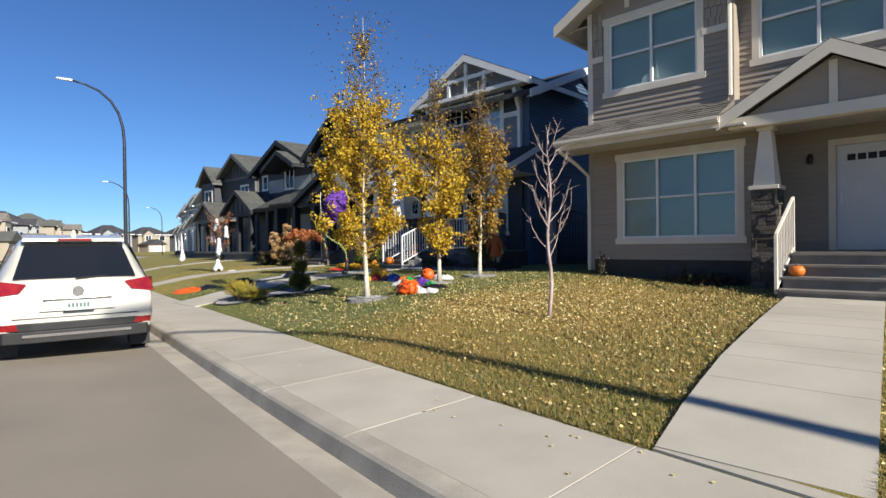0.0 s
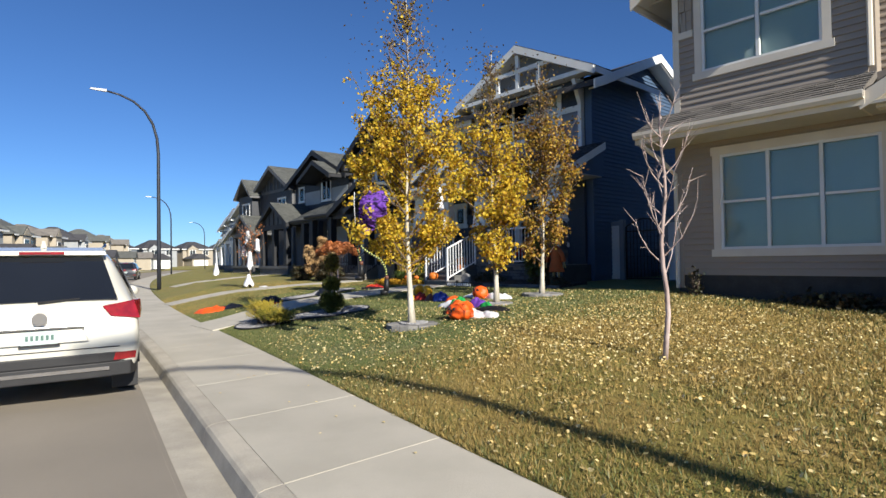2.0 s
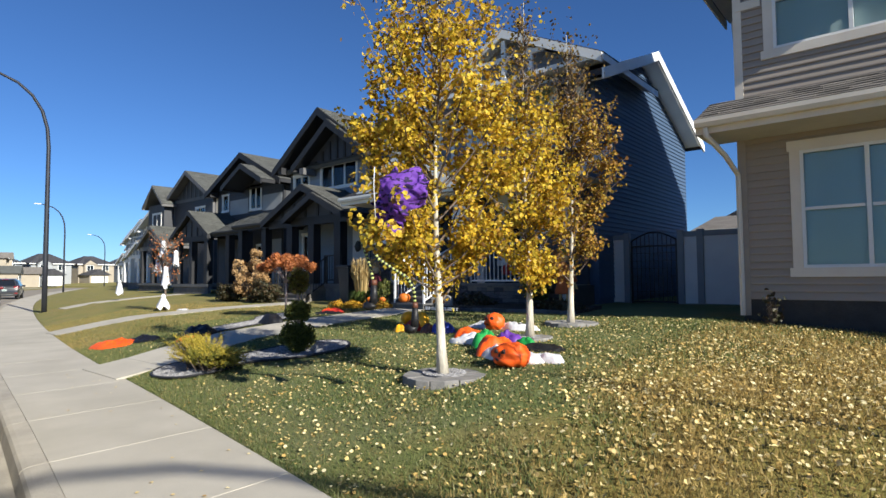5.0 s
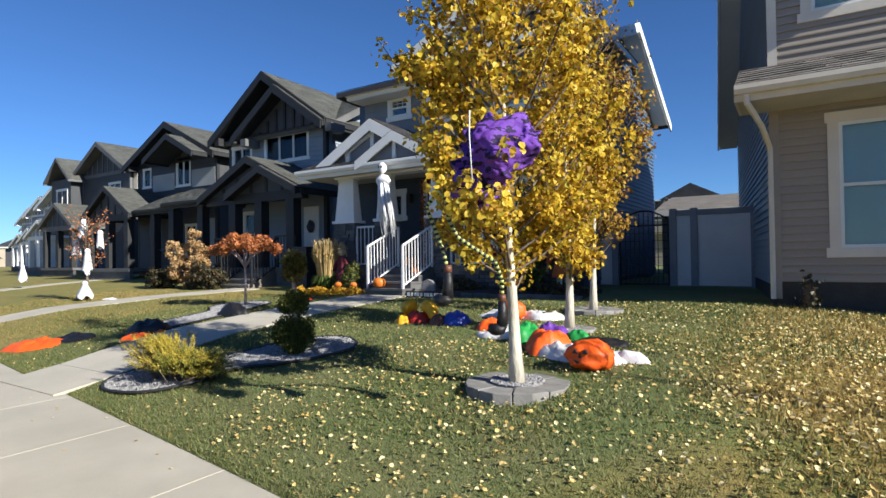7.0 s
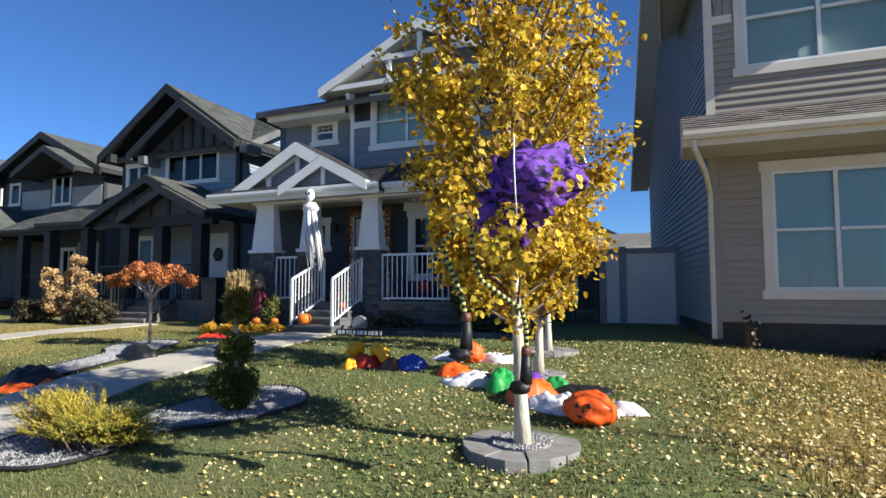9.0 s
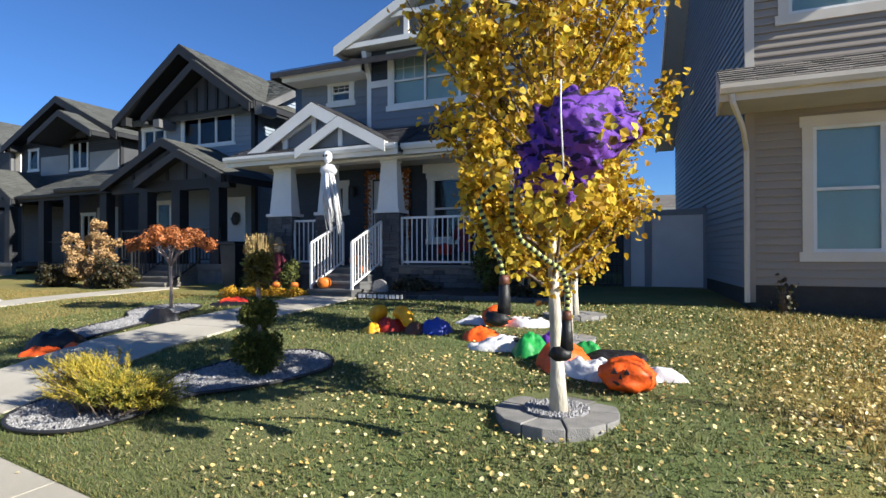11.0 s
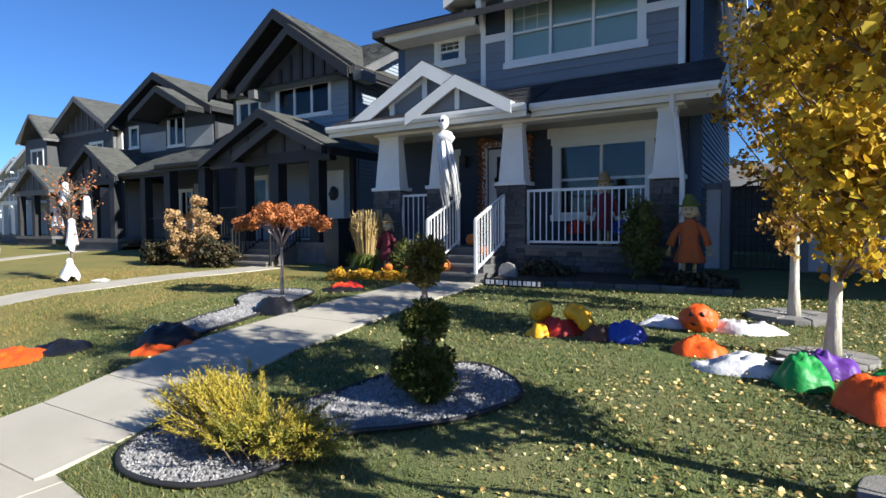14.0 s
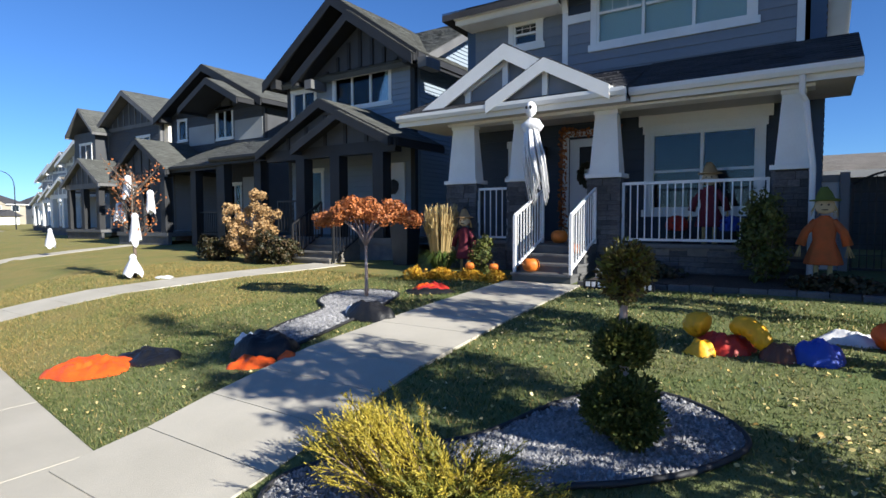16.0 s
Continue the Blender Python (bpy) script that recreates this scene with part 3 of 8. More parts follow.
# ---- houses ----


def gable(house, xf, xb, yc, half, ze, zp, roofmat, fascia, fh=0.2, soff=None, tab=0.3, back_fascia=True):
    """A gabled roof with its ridge along x: decks, shingles, rake boards in front and eave boards along the sides."""
    rise = zp - ze
    ln = math.hypot(half, rise)
    roof = part("roof", slab_roof(slab_roof(Shape(), (xf, yc - half, ze), (xb, yc - half, ze), (0, half, rise), ln), (xf, yc + half, ze), (xb, yc + half, ze), (0, -half, rise), ln), soff or fascia, house)
    shingles(roof, roofmat, (xf - 0.02, yc - half - 0.03, ze - 0.015), (xb, yc - half - 0.03, ze - 0.015), (0, half, rise), ln + 0.03, tab=tab)
    shingles(roof, roofmat, (xf - 0.02, yc + half + 0.03, ze - 0.015), (xb, yc + half + 0.03, ze - 0.015), (0, -half, rise), ln + 0.03, tab=tab)
    for sgn in (-1, 1):
        s = Shape()
        y0 = yc + sgn * half
        s.prism([(y0, ze - fh), (yc, zp - fh), (yc, zp - 0.012), (y0, ze - 0.012)], "x", xf - 0.045, xf - 0.001)
        part("rake_board", s, fascia, roof)
        part("eave_board", Shape().box(xf, xb, min(y0, y0 + sgn * 0.03), max(y0, y0 + sgn * 0.03), ze - 0.19, ze - 0.03), fascia, roof)
    return roof


def gable_wall(house, x0, x1, yc, half, z0, zp, mat, name="gable_wall"):
    return part(name, Shape().prism([(yc - half, z0), (yc + half, z0), (yc, zp)], "x", x0, x1), mat, house)


def pent_roof(house, xe, ze, xw, zw, y0, y1, roofmat, fascia, hang=0.0, gut=True, name="porch_roof"):
    """A roof that leans on a wall: eave at xe, wall at xw; y0..y1 along the front."""
    ln = math.hypot(xw - xe, zw - ze)
    r = part(name, slab_roof(Shape(), (xe, y0, ze), (xe, y1, ze), (xw - xe, 0, zw - ze), ln), roofmat, house)
    shingles(r, roofmat, (xe - 0.03, y0, ze - 0.015), (xe - 0.03, y1, ze - 0.015), (xw - xe, 0, zw - ze), ln + 0.03)
    part("fascia", Shape().box(xe - 0.002, xe + 0.03, y0, y1, ze - 0.24, ze - 0.03), fascia, r)
    if gut:
        prof = [(xe - 0.12, ze - 0.03), (xe - 0.12, ze - 0.09), (xe - 0.09, ze - 0.15), (xe - 0.004, ze - 0.15), (xe - 0.004, ze - 0.02), (xe - 0.02, ze - 0.02), (xe - 0.02, ze - 0.13), (xe - 0.085, ze - 0.13), (xe - 0.105, ze - 0.08), (xe - 0.105, ze - 0.03)]
        part("rain_gutter", Shape().prism(prof, "y", y0, y1), fascia, r)
    return r


def downspout(house, pts, mat):
    s = Shape()
    s.tube(pts, 0.04, n=6)
    return part("downspout", s, mat, house)


def railing(house, x, y0, y1, z0, z1, mat, n=None, name="railing"):
    r = part(name, Shape().box(x - 0.025, x + 0.025, y0, y1, z1 - 0.045, z1).box(x - 0.02, x + 0.02, y0, y1, z0, z0 + 0.04), mat, house)
    n = n or max(2, int((y1 - y0) / 0.115))
    for i in range(n + 1):
        y = y0 + 0.02 + (y1 - y0 - 0.04) * i / n
        k = 0.02 if i in (0, n) else 0.009
        part("baluster", Shape().box(x - k, x + k, y - k, y + k, z0 + (0.04 if 0 < i < n else -0.06), z1 - 0.045), mat, r)
    return r


def sloped_rail(house, y, x0, z0, x1, z1, h, mat, name="stair_railing"):
    """A stair rail that climbs from (x0, z0) to (x1, z1)."""
    s = Shape()
    for dz, t in ((h, 0.04), (0.1, 0.03)):
        s.hexa([(x0, y - 0.02, z0 + dz - t), (x1, y - 0.02, z1 + dz - t), (x1, y + 0.02, z1 + dz - t), (x0, y + 0.02, z0 + dz - t), (x0, y - 0.02, z0 + dz), (x1, y - 0.02, z1 + dz), (x1, y + 0.02, z1 + dz), (x0, y + 0.02, z0 + dz)])
    r = part(name, s, mat, house)
    n = max(3, int(math.hypot(x1 - x0, z1 - z0) / 0.115))
    for i in range(n + 1):
        k = i / n
        x, z = x0 + (x1 - x0) * k, z0 + (z1 - z0) * k
        t = 0.022 if i in (0, n) else 0.009
        part("baluster", Shape().box(x - t, x + t, y - t, y + t, z + (0.0 if i in (0, n) else 0.08), z + h - 0.02), mat, r)
    return r


def steps(house, x0, x1, y0, y1, z0, z1, n, mat, name="step"):
    for i in range(n):
        a = x0 + (x1 - x0) * i / n
        z = z0 + (z1 - z0) * (i + 1) / n
        st_ = part(name, Shape().box(a, x1 + 0.05, y0, y1, z - (z1 - z0) / n + 0.002 * i, z - 0.04), mat, house)
        part("tread", Shape().box(a - 0.03, x1 + 0.04, y0 - 0.02, y1 + 0.02, z - 0.04, z), mat, st_)


def pier(house, x0, x1, y0, y1, z0, zs, zt, stone, shaft, seed, k=0.09, top=True):
    """A porch column: a stone pier, a cap, and a tapered shaft."""
    x0, x1, y0, y1 = x0 + 0.03, x1 - 0.03, y0 + 0.035, y1 - 0.035
    p = part("porch_column", Shape().box(x0 + 0.04, x1 - 0.04, y0 + 0.04, y1 - 0.04, z0, zs), MORTAR, house)
    stone_face(p, stone, x0 + 0.04, y0, y1, z0, zs, "-x", seed)
    stone_face(p, stone, y0 + 0.04, x0, x1, z0, zs, "-y", seed + 1)
    stone_face(p, stone, y1 - 0.04, x0, x1, z0, zs, "+y", seed + 2)
    part("cap", Shape().box(x0 - 0.03, x1 + 0.03, y0 - 0.03, y1 + 0.03, zs, zs + 0.07), shaft, p, bevel=0.006)
    part("shaft", taper(Shape(), x0 + 0.03, x1 - 0.03, y0 + 0.03, y1 - 0.03, zs + 0.07, zt - 0.06, k), shaft, p)
    part("capital", Shape().box(x0 + 0.08, x1 - 0.08, y0 + 0.08, y1 - 0.08, zt - 0.06, zt), shaft, p, bevel=0.006)
    return p


# the taupe house beside the lawn
def swing(sh, k):
    """Swings a side wall, so that it runs a little aslant of the front."""
    sh.v = [(p[0], p[1] + k * (p[0] - 12.07) if p[1] > 5 else p[1], p[2]) for p in sh.v]
    return sh


def taupe_house():
    h = thing("house", (12.07, 3.0, 0.9), "taupe two-storey house with cream trim, porch gable and skirt roof", "house")
    BX = 12.07
    win = (3.13, 5.78, 1.62, 3.6)
    up = (3.86, 6.06, 4.98, 6.75)
    up2 = (0.85, 3.07, 5.1, 6.8)
    hole = lambda o: (o[0] + 0.05, o[1] - 0.05, o[2] + 0.05, o[3] - 0.05)
    w = part("wall", wall_x(Shape(), BX, BX + 0.2, 2.85, 6.45, 0.7, 4.4, [hole(win)]), TAUPE, h)
    side_with(w, TAUPE, "-x", BX, 1.25, 3.75, spans_of(2.85, 6.36, [win]), h=0.115)
    part("corner_trim", Shape().box(BX - 0.03, BX + 0.1, 6.36, 6.48, 1.0, 3.8), TAUPE, w)
    part("foundation", Shape().box(BX - 0.01, BX + 0.2, 2.85, 6.46, 0.6, 1.25), MORTAR, h)
    w2 = part("wall", wall_x(Shape(), BX, BX + 0.2, 3.4, 6.45, 4.2, 7.0, [hole(up)]), TAUPE, h)
    side_with(w2, TAUPE, "-x", BX, 4.3, 5.82, spans_of(3.4, 6.36, [up]), h=0.115)
    part("belt_board", Shape().box(BX - 0.04, BX - 0.003, 3.4, 3.89, 5.82, 5.95), SHADE_TRIM, w2)
    part("belt_board", Shape().box(BX - 0.04, BX - 0.003, 6.09, 6.45, 5.82, 5.95), SHADE_TRIM, w2)
    part("corner_board", Shape().box(BX - 0.03, BX + 0.1, 6.36, 6.48, 4.3, 7.0), SHADE_TRIM, w2)
    # cedar-look shakes above the belt
    me = Shape().box(0, 1, 0, 1, 0, 1).mesh("shake", TAUPE)
    for y0, y1 in ((3.42, 3.87), (6.10, 6.35)):
        for r in range(5):
            y = y0
            z = 5.96 + r * 0.2
            while y < y1 - 0.02:
                ww = min(random.uniform(0.07, 0.14), y1 - y)
                dz = random.uniform(0, 0.025)
                piece("shake", me, w2, (BX - 0.03 + random.random() * 0.008, y + 0.004, z - dz), (0.03, ww - 0.012, 0.19))
                y += ww
    window_x(h, BX, *win, 3, 2, SHADE_TRIM, BLIND, tw=0.13, label="wide window of six panes with pale blinds drawn")
    window_x(h, BX, *up, 2, 2, SHADE_TRIM, BLIND, tw=0.13, label="upper window of four panes with pale blinds")
    # upper recess to the south
    w3 = part("wall", wall_x(Shape(), BX + 0.35, BX + 0.55, -3.5, 3.4, 4.2, 7.2, [hole(up2)]), TAUPE, h)
    side_with(w3, TAUPE, "-x", BX + 0.35, 4.3, 7.1, spans_of(-3.5, 3.4, [up2]), h=0.115)
    part("return_wall", Shape().box(BX, BX + 0.4, 3.3, 3.4, 4.2, 7.2), TAUPE, h)
    window_x(h, BX + 0.35, *up2, 2, 2, SHADE_TRIM, BLIND, tw=0.13)
    # side wall toward the decorated house
    skew = lambda sh: swing(sh, 0.125)
    sw = part("side_wall", skew(Shape().prism([(12.07, 0.7), (20.6, 0.7), (20.6, 5.3), (16.2, 9.05), (12.07, 6.9)], "y", 6.25, 6.45)), BLUEGREY, h)
    me2 = siding_board(BLUEGREY, "+y", 0.115, 0.028)
    z = 1.2
    while z < 8.9:
        x0 = 12.2 if z < 6.85 else 12.2 + (z - 6.85) / 0.52
        x1 = 20.6 if z < 5.25 else 20.6 - (z - 5.25) / 0.852
        if x1 - x0 > 0.1:
            piece("siding_board", me2, sw, (x0, 6.45 + 0.125 * (x0 - 12.07), z), ((x1 - x0) * 1.008, 1, 1), rz=0.1244)
        z += 0.115
    part("foundation", skew(Shape().box(12.07, 20.6, 6.24, 6.46, 0.6, 1.2)), MORTAR, h)
    part("south_wall", Shape().prism([(12.45, 0.7), (20.6, 0.7), (20.6, 5.3), (16.2, 9.05), (12.45, 7.0)], "y", -3.5, -3.3), TAUPE, h)
    part("back_wall", Shape().box(20.4, 20.6, -3.3, 6.25, 0.7, 5.3), TAUPE, h)
    # main roof, ridge along the street
    rf = Shape()
    slab_roof(rf, (12.1, -3.9, 6.95), (12.1, 6.95, 6.95), (4.1, 0, 2.3), math.hypot(4.1, 2.3), 0.16)
    slab_roof(rf, (21.0, -3.9, 5.0), (21.0, 6.95, 5.0), (-4.8, 0, 4.25), math.hypot(4.8, 4.25), 0.16)
    mr = part("roof", skew(rf), SHINGD, h)
    part("rake_board", skew(Shape().prism([(12.1, 6.72), (16.2, 9.0), (21.0, 4.76), (21.0, 5.0), (16.2, 9.26), (12.1, 6.96)], "y", 6.93, 6.98)), SHADE_TRIM, mr)
    part("rake_soffit", skew(Shape().prism([(12.1, 6.74), (16.2, 9.02), (21.0, 4.78), (21.0, 4.82), (16.2, 9.06), (12.1, 6.78)], "y", 6.46, 6.92)), SOFFIT, mr)
    gable(h, 11.6, 14.5, 4.95, 2.15, 6.78, 8.0, SHING, SHADE_TRIM, fh=0.26, soff=SOFFIT)
    gable_wall(h, BX + 0.02, BX + 0.18, 4.95, 1.6, 7.0, 7.9, TAUPE)
    part("gable_trim", Shape().box(BX - 0.03, BX, 5.45, 5.55, 6.9, 7.4), SHADE_TRIM, h)
    part("gable_trim", Shape().box(BX - 0.03, BX, 4.4, 4.5, 6.9, 7.4), SHADE_TRIM, h)
    part("gable_trim", Shape().box(BX - 0.03, BX, 4.9, 5.0, 6.9, 7.8), SHADE_TRIM, h)
    # skirt roof over the lower window
    r = pent_roof(h, 11.2, 3.98, BX, 4.42, 3.3, 6.85, SHING, SHADE_TRIM, name="skirt_roof")
    part("soffit", Shape().box(11.22, BX - 0.002, 2.9, 6.83, 3.74, 3.78), SOFFIT, r)
    part("end_board", Shape().prism([(11.2, 3.74), (BX, 3.74), (BX, 4.4), (11.2, 3.95)], "y", 6.82, 6.86), SHADE_TRIM, r)
    downspout(h, [(11.14, 6.72, 3.82), (11.16, 6.70, 3.7), (11.6, 6.55, 3.45), (12.0, 6.47, 3.2), (12.02, 6.47, 2.4), (12.02, 6.47, 1.0)], SHADE_TRIM)
    downspout(h, [(12.02, 3.36, 7.0), (12.02, 3.36, 5.5), (12.02, 3.36, 4.5)], SHADE_TRIM)
    # porch gable, column, door, steps
    gable(h, 11.25, 12.5, 1.58, 1.78, 3.92, 4.94, SHING, SHADE_TRIM, fh=0.24, soff=SOFFIT)
    part("porch_gable", Shape().prism([(0.15, 3.86), (3.0, 3.86), (1.58, 4.70)], "x", 11.42, 11.5), TAUPE, h)
    part("porch_beam", Shape().box(11.36, 11.6, -0.1, 3.2, 3.70, 3.90), SHADE_TRIM, h)
    part("porch_beam", Shape().box(11.38, 11.42, 1.52, 1.64, 3.90, 4.62), SHADE_TRIM, h)
    part("porch_ceiling", Shape().box(11.6, 13.4, -0.4, 2.85, 3.8, 3.86), SOFFIT, h)
    pier(h, 11.45, 11.95, 2.40, 2.90, 0.6, 2.56, 3.70, STONEW, SHADE_TRIM, 11, k=0.09)
    pier(h, 11.45, 11.95, 0.2, 0.7, 0.6, 2.56, 3.70, STONEW, SHADE_TRIM, 15, k=0.09)
    door = (0.92, 1.84)
    dw = part("porch_wall", wall_x(Shape(), 13.2, 13.4, -0.6, 2.85, 0.9, 3.8, [(door[0], door[1], 1.43, 3.44)]), TAUPE, h)
    side_with(dw, TAUPE, "-x", 13.2, 1.6, 3.78, spans_of(-0.5, 2.85, [(door[0] - 0.12, door[1] + 0.12, 1.4, 3.56)]), h=0.115)
    part("porch_side_wall", Shape().box(12.27, 13.4, 2.85, 3.0, 0.9, 3.8), TAUPE, h)
    part("porch_side_wall", Shape().box(12.0, 13.4, -0.75, -0.6, 0.9, 3.8), TAUPE, h)
    part("door_casing", Shape().box(13.16, 13.19, door[0] - 0.12, door[0], 1.43, 3.56), SHADE_TRIM, h)
    part("door_casing", Shape().box(13.16, 13.19, door[1], door[1] + 0.12, 1.43, 3.56), SHADE_TRIM, h)
    part("door_casing", Shape().box(13.16, 13.19, door[0], door[1], 3.44, 3.56), SHADE_TRIM, h)
    d = part("front_door", Shape().box(13.24, 13.29, door[0], door[1], 1.44, 3.44), DOORW, h, "white panelled front door with a row of small lights")
    for i in range(4):
        y = door[0] + 0.14 + i * 0.16
        part("door_light", Shape().box(13.232, 13.239, y, y + 0.13, 3.14, 3.26), DARKIN, d)
    part("door_panel", Shape().box(13.23, 13.239, door[0] + 0.14, door[0] + 0.4, 1.6, 2.95), DOORW, d, bevel=0.003)
    part("door_panel", Shape().box(13.23, 13.239, door[0] + 0.5, door[0] + 0.76, 1.6, 2.95), DOORW, d, bevel=0.003)
    part("door_handle", Shape().box(13.2, 13.238, door[1] - 0.1, door[1] - 0.06, 2.3, 2.55), METALW, d)
    part("porch_light", Shape().tube([(13.1, 2.25, 3.32), (13.1, 2.25, 3.24), (13.1, 2.25, 3.12)], [0.03, 0.06, 0.04]).box(13.1, 13.19, 2.23, 2.27, 3.28, 3.32), BLACKM, h)
    part("porch_floor", Shape().box(11.5, 13.3, -0.6, 2.85, 1.28, 1.42), WOODST, h)
    part("porch_skirt", Shape().box(11.56, 11.6, -0.6, 2.33, 0.55, 1.28), WOODST, h)
    steps(h, 10.3, 11.5, 0.72, 2.16, 0.66, 1.41, 4, WOODST)
    sloped_rail(h, 2.2, 10.38, 0.76, 11.5, 1.42, 0.98, SHADE_TRIM)
    h.location += Vector((-0.10, 0.07, 0.0))
    return h


taupe_house()


# the decorated house with the white porch
def decorated_house():
    h = thing("house", (13.1, 12.5, 0.9), "slate-blue two-storey house with white trimmed porch and gables", "house")
    UX = 14.45
    big = (11.03, 13.86, 5.14, 6.52)
    small = (14.96, 15.76, 5.48, 6.16)
    hole = lambda o: (o[0] + 0.05, o[1] - 0.05, o[2] + 0.05, o[3] - 0.05)
    # upper bay
    w = part("wall", wall_x(Shape(), UX, UX + 0.2, 10.4, 14.4, 4.2, 6.75, [hole(big)]), SLATE, h)
    side_with(w, SLATE, "-x", UX, 4.55, 5.72, spans_of(10.48, 14.32, [big]), h=0.19, proud=0.018)
    side_with(w, NAVYD, "-x", UX, 5.88, 6.6, spans_of(10.48, 14.32, [big]), h=0.19, proud=0.018)
    part("belt_board", Shape().box(UX - 0.04, UX - 0.003, 13.86, 14.4, 5.72, 5.88), WHITE, w)
    part("belt_board", Shape().box(UX - 0.04, UX - 0.003, 10.4, 11.03, 5.72, 5.88), WHITE, w)
    part("corner_board", Shape().box(UX - 0.035, UX + 0.12, 10.37, 10.48, 4.5, 6.6), WHITE, w)
    part("corner_board", Shape().box(UX - 0.035, UX + 0.12, 14.32, 14.43, 4.5, 6.6), WHITE, w)
    for y in (10.43, 14.37):
        part("bracket", Shape().prism([(UX - 0.04, 5.95), (UX - 0.3, 6.55), (UX - 0.04, 6.55)], "y", y - 0.06, y + 0.06), WHITE, w)
    window_x(h, UX, *big, 3, 2, WHITE, BLIND, tw=0.12, grid={(2, 1)}, label="three-part white upper window, one sash with a grille")
    part("bay_side", Shape().box(UX, 15.6, 14.2, 14.4, 4.2, 6.75), SLATE, h)
    # set-back upper wall
    w2 = part("wall", wall_x(Shape(), UX + 0.25, UX + 0.45, 14.4, 16.6, 4.2, 6.6, [hole(small)]), SLATE, h)
    side_with(w2, SLATE, "-x", UX + 0.25, 4.5, 6.3, spans_of(14.4, 16.55, [small]), h=0.19, proud=0.018)
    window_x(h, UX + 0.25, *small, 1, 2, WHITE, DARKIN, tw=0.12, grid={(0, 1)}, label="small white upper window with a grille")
    pent_roof(h, UX - 0.35, 6.32, 15.6, 6.8, 14.4, 16.75, SHINGD, WHITE, name="upper_eave")
    part("soffit", Shape().box(UX - 0.33, UX + 0.25, 14.42, 16.7, 6.06, 6.1), WHITE, h)
    # porch-level walls
    pwin = (10.86, 12.8, 1.95, 3.55)
    pwin2 = (14.95, 15.6, 2.7, 3.5)
    door = (13.40, 14.26, 1.44, 3.46)
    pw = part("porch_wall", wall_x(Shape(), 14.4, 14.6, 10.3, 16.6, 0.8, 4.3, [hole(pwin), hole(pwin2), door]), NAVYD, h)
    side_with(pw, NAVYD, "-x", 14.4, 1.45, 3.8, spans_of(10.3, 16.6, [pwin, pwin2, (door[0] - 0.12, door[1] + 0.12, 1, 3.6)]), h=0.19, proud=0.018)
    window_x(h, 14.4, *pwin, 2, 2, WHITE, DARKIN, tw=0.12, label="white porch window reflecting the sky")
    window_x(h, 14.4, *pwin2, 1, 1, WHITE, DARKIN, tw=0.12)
    part("window_head", Shape().box(14.34, 14.395, 10.76, 12.9, 3.57, 3.80), WHITE, h)
    part("door_casing", Shape().box(14.36, 14.39, door[0] - 0.12, door[0], 1.45, 3.6), WHITE, h)
    part("door_casing", Shape().box(14.36, 14.39, door[1], door[1] + 0.12, 1.45, 3.6), WHITE, h)
    part("door_casing", Shape().box(14.36, 14.39, door[0], door[1], 3.5, 3.62), WHITE, h)
    d = part("front_door", Shape().box(14.44, 14.49, door[0], door[1], 1.45, 3.5), DOORW, h, "white front door with a dark wreath and leaf garland")
    part("door_light", Shape().box(14.43, 14.439, door[0] + 0.2, door[1] - 0.2, 2.9, 3.3), DARKIN, d)
    # stone base and floor
    part("porch_floor", Shape().box(13.1, 14.4, 10.25, 16.3, 1.3, 1.44), WOODST, h)
    base = part("porch_base", Shape().box(13.14, 13.3, 10.7, 13.0, 0.6, 1.4).box(13.14, 13.3, 14.85, 16.2, 0.6, 1.4), MORTAR, h)
    stone_face(base, STONE, 13.14, 10.72, 12.9, 0.72, 1.42, "-x", 21)
    stone_face(base, STONE, 13.14, 15.0, 15.62, 0.72, 1.42, "-x", 22)
    part("base_cap", Shape().box(13.05, 13.32, 10.68, 12.92, 1.42, 1.48), GREYTRIM, h)
    part("base_cap", Shape().box(13.05, 13.32, 14.95, 15.65, 1.42, 1.48), GREYTRIM, h)
    part("porch_end", Shape().box(13.2, 14.5, 10.2, 10.4, 0.6, 1.42), MORTAR, h)
    for i, (a, b) in enumerate(((10.18, 10.73), (12.83, 13.47), (14.42, 15.01), (15.61, 16.37))):
        pier(h, 13.06, 13.5, a, b, 0.75, 2.58, 3.72, STONE, WHITE, 31 + 4 * i, k=0.07)
    railing(h, 13.2, 10.72, 12.86, 1.52, 2.49, METALW)
    railing(h, 13.2, 14.98, 15.66, 1.52, 2.49, METALW)
    steps(h, 11.9, 13.1, 13.26, 14.26, 0.88, 1.43, 4, GREYTRIM)
    sloped_rail(h, 13.28, 11.95, 1.0, 13.08, 1.46, 0.96, METALW)
    sloped_rail(h, 14.24, 11.95, 1.0, 13.08, 1.46, 0.96, METALW)
    # porch roof
    pent_roof(h, 12.95, 4.0, UX, 4.72, 9.68, 12.68, SHINGD, WHITE, name="porch_roof")
    pent_roof(h, 12.7, 3.98, UX + 0.25, 4.80, 12.68, 17.22, SHINGD, WHITE, name="porch_roof")
    part("soffit", Shape().box(12.97, 14.4, 9.75, 12.68, 3.76, 3.79), SOFFIT, h)
    part("soffit", Shape().box(12.72, 14.4, 12.68, 17.16, 3.77, 3.8), SOFFIT, h)
    part("porch_beam", Shape().box(13.1, 13.45, 10.2, 16.3, 3.72, 3.775), WHITE, h)
    part("end_board", Shape().prism([(12.95, 3.78), (14.5, 4.52), (14.5, 4.72), (12.95, 3.98)], "y", 9.67, 9.71), WHITE, h)
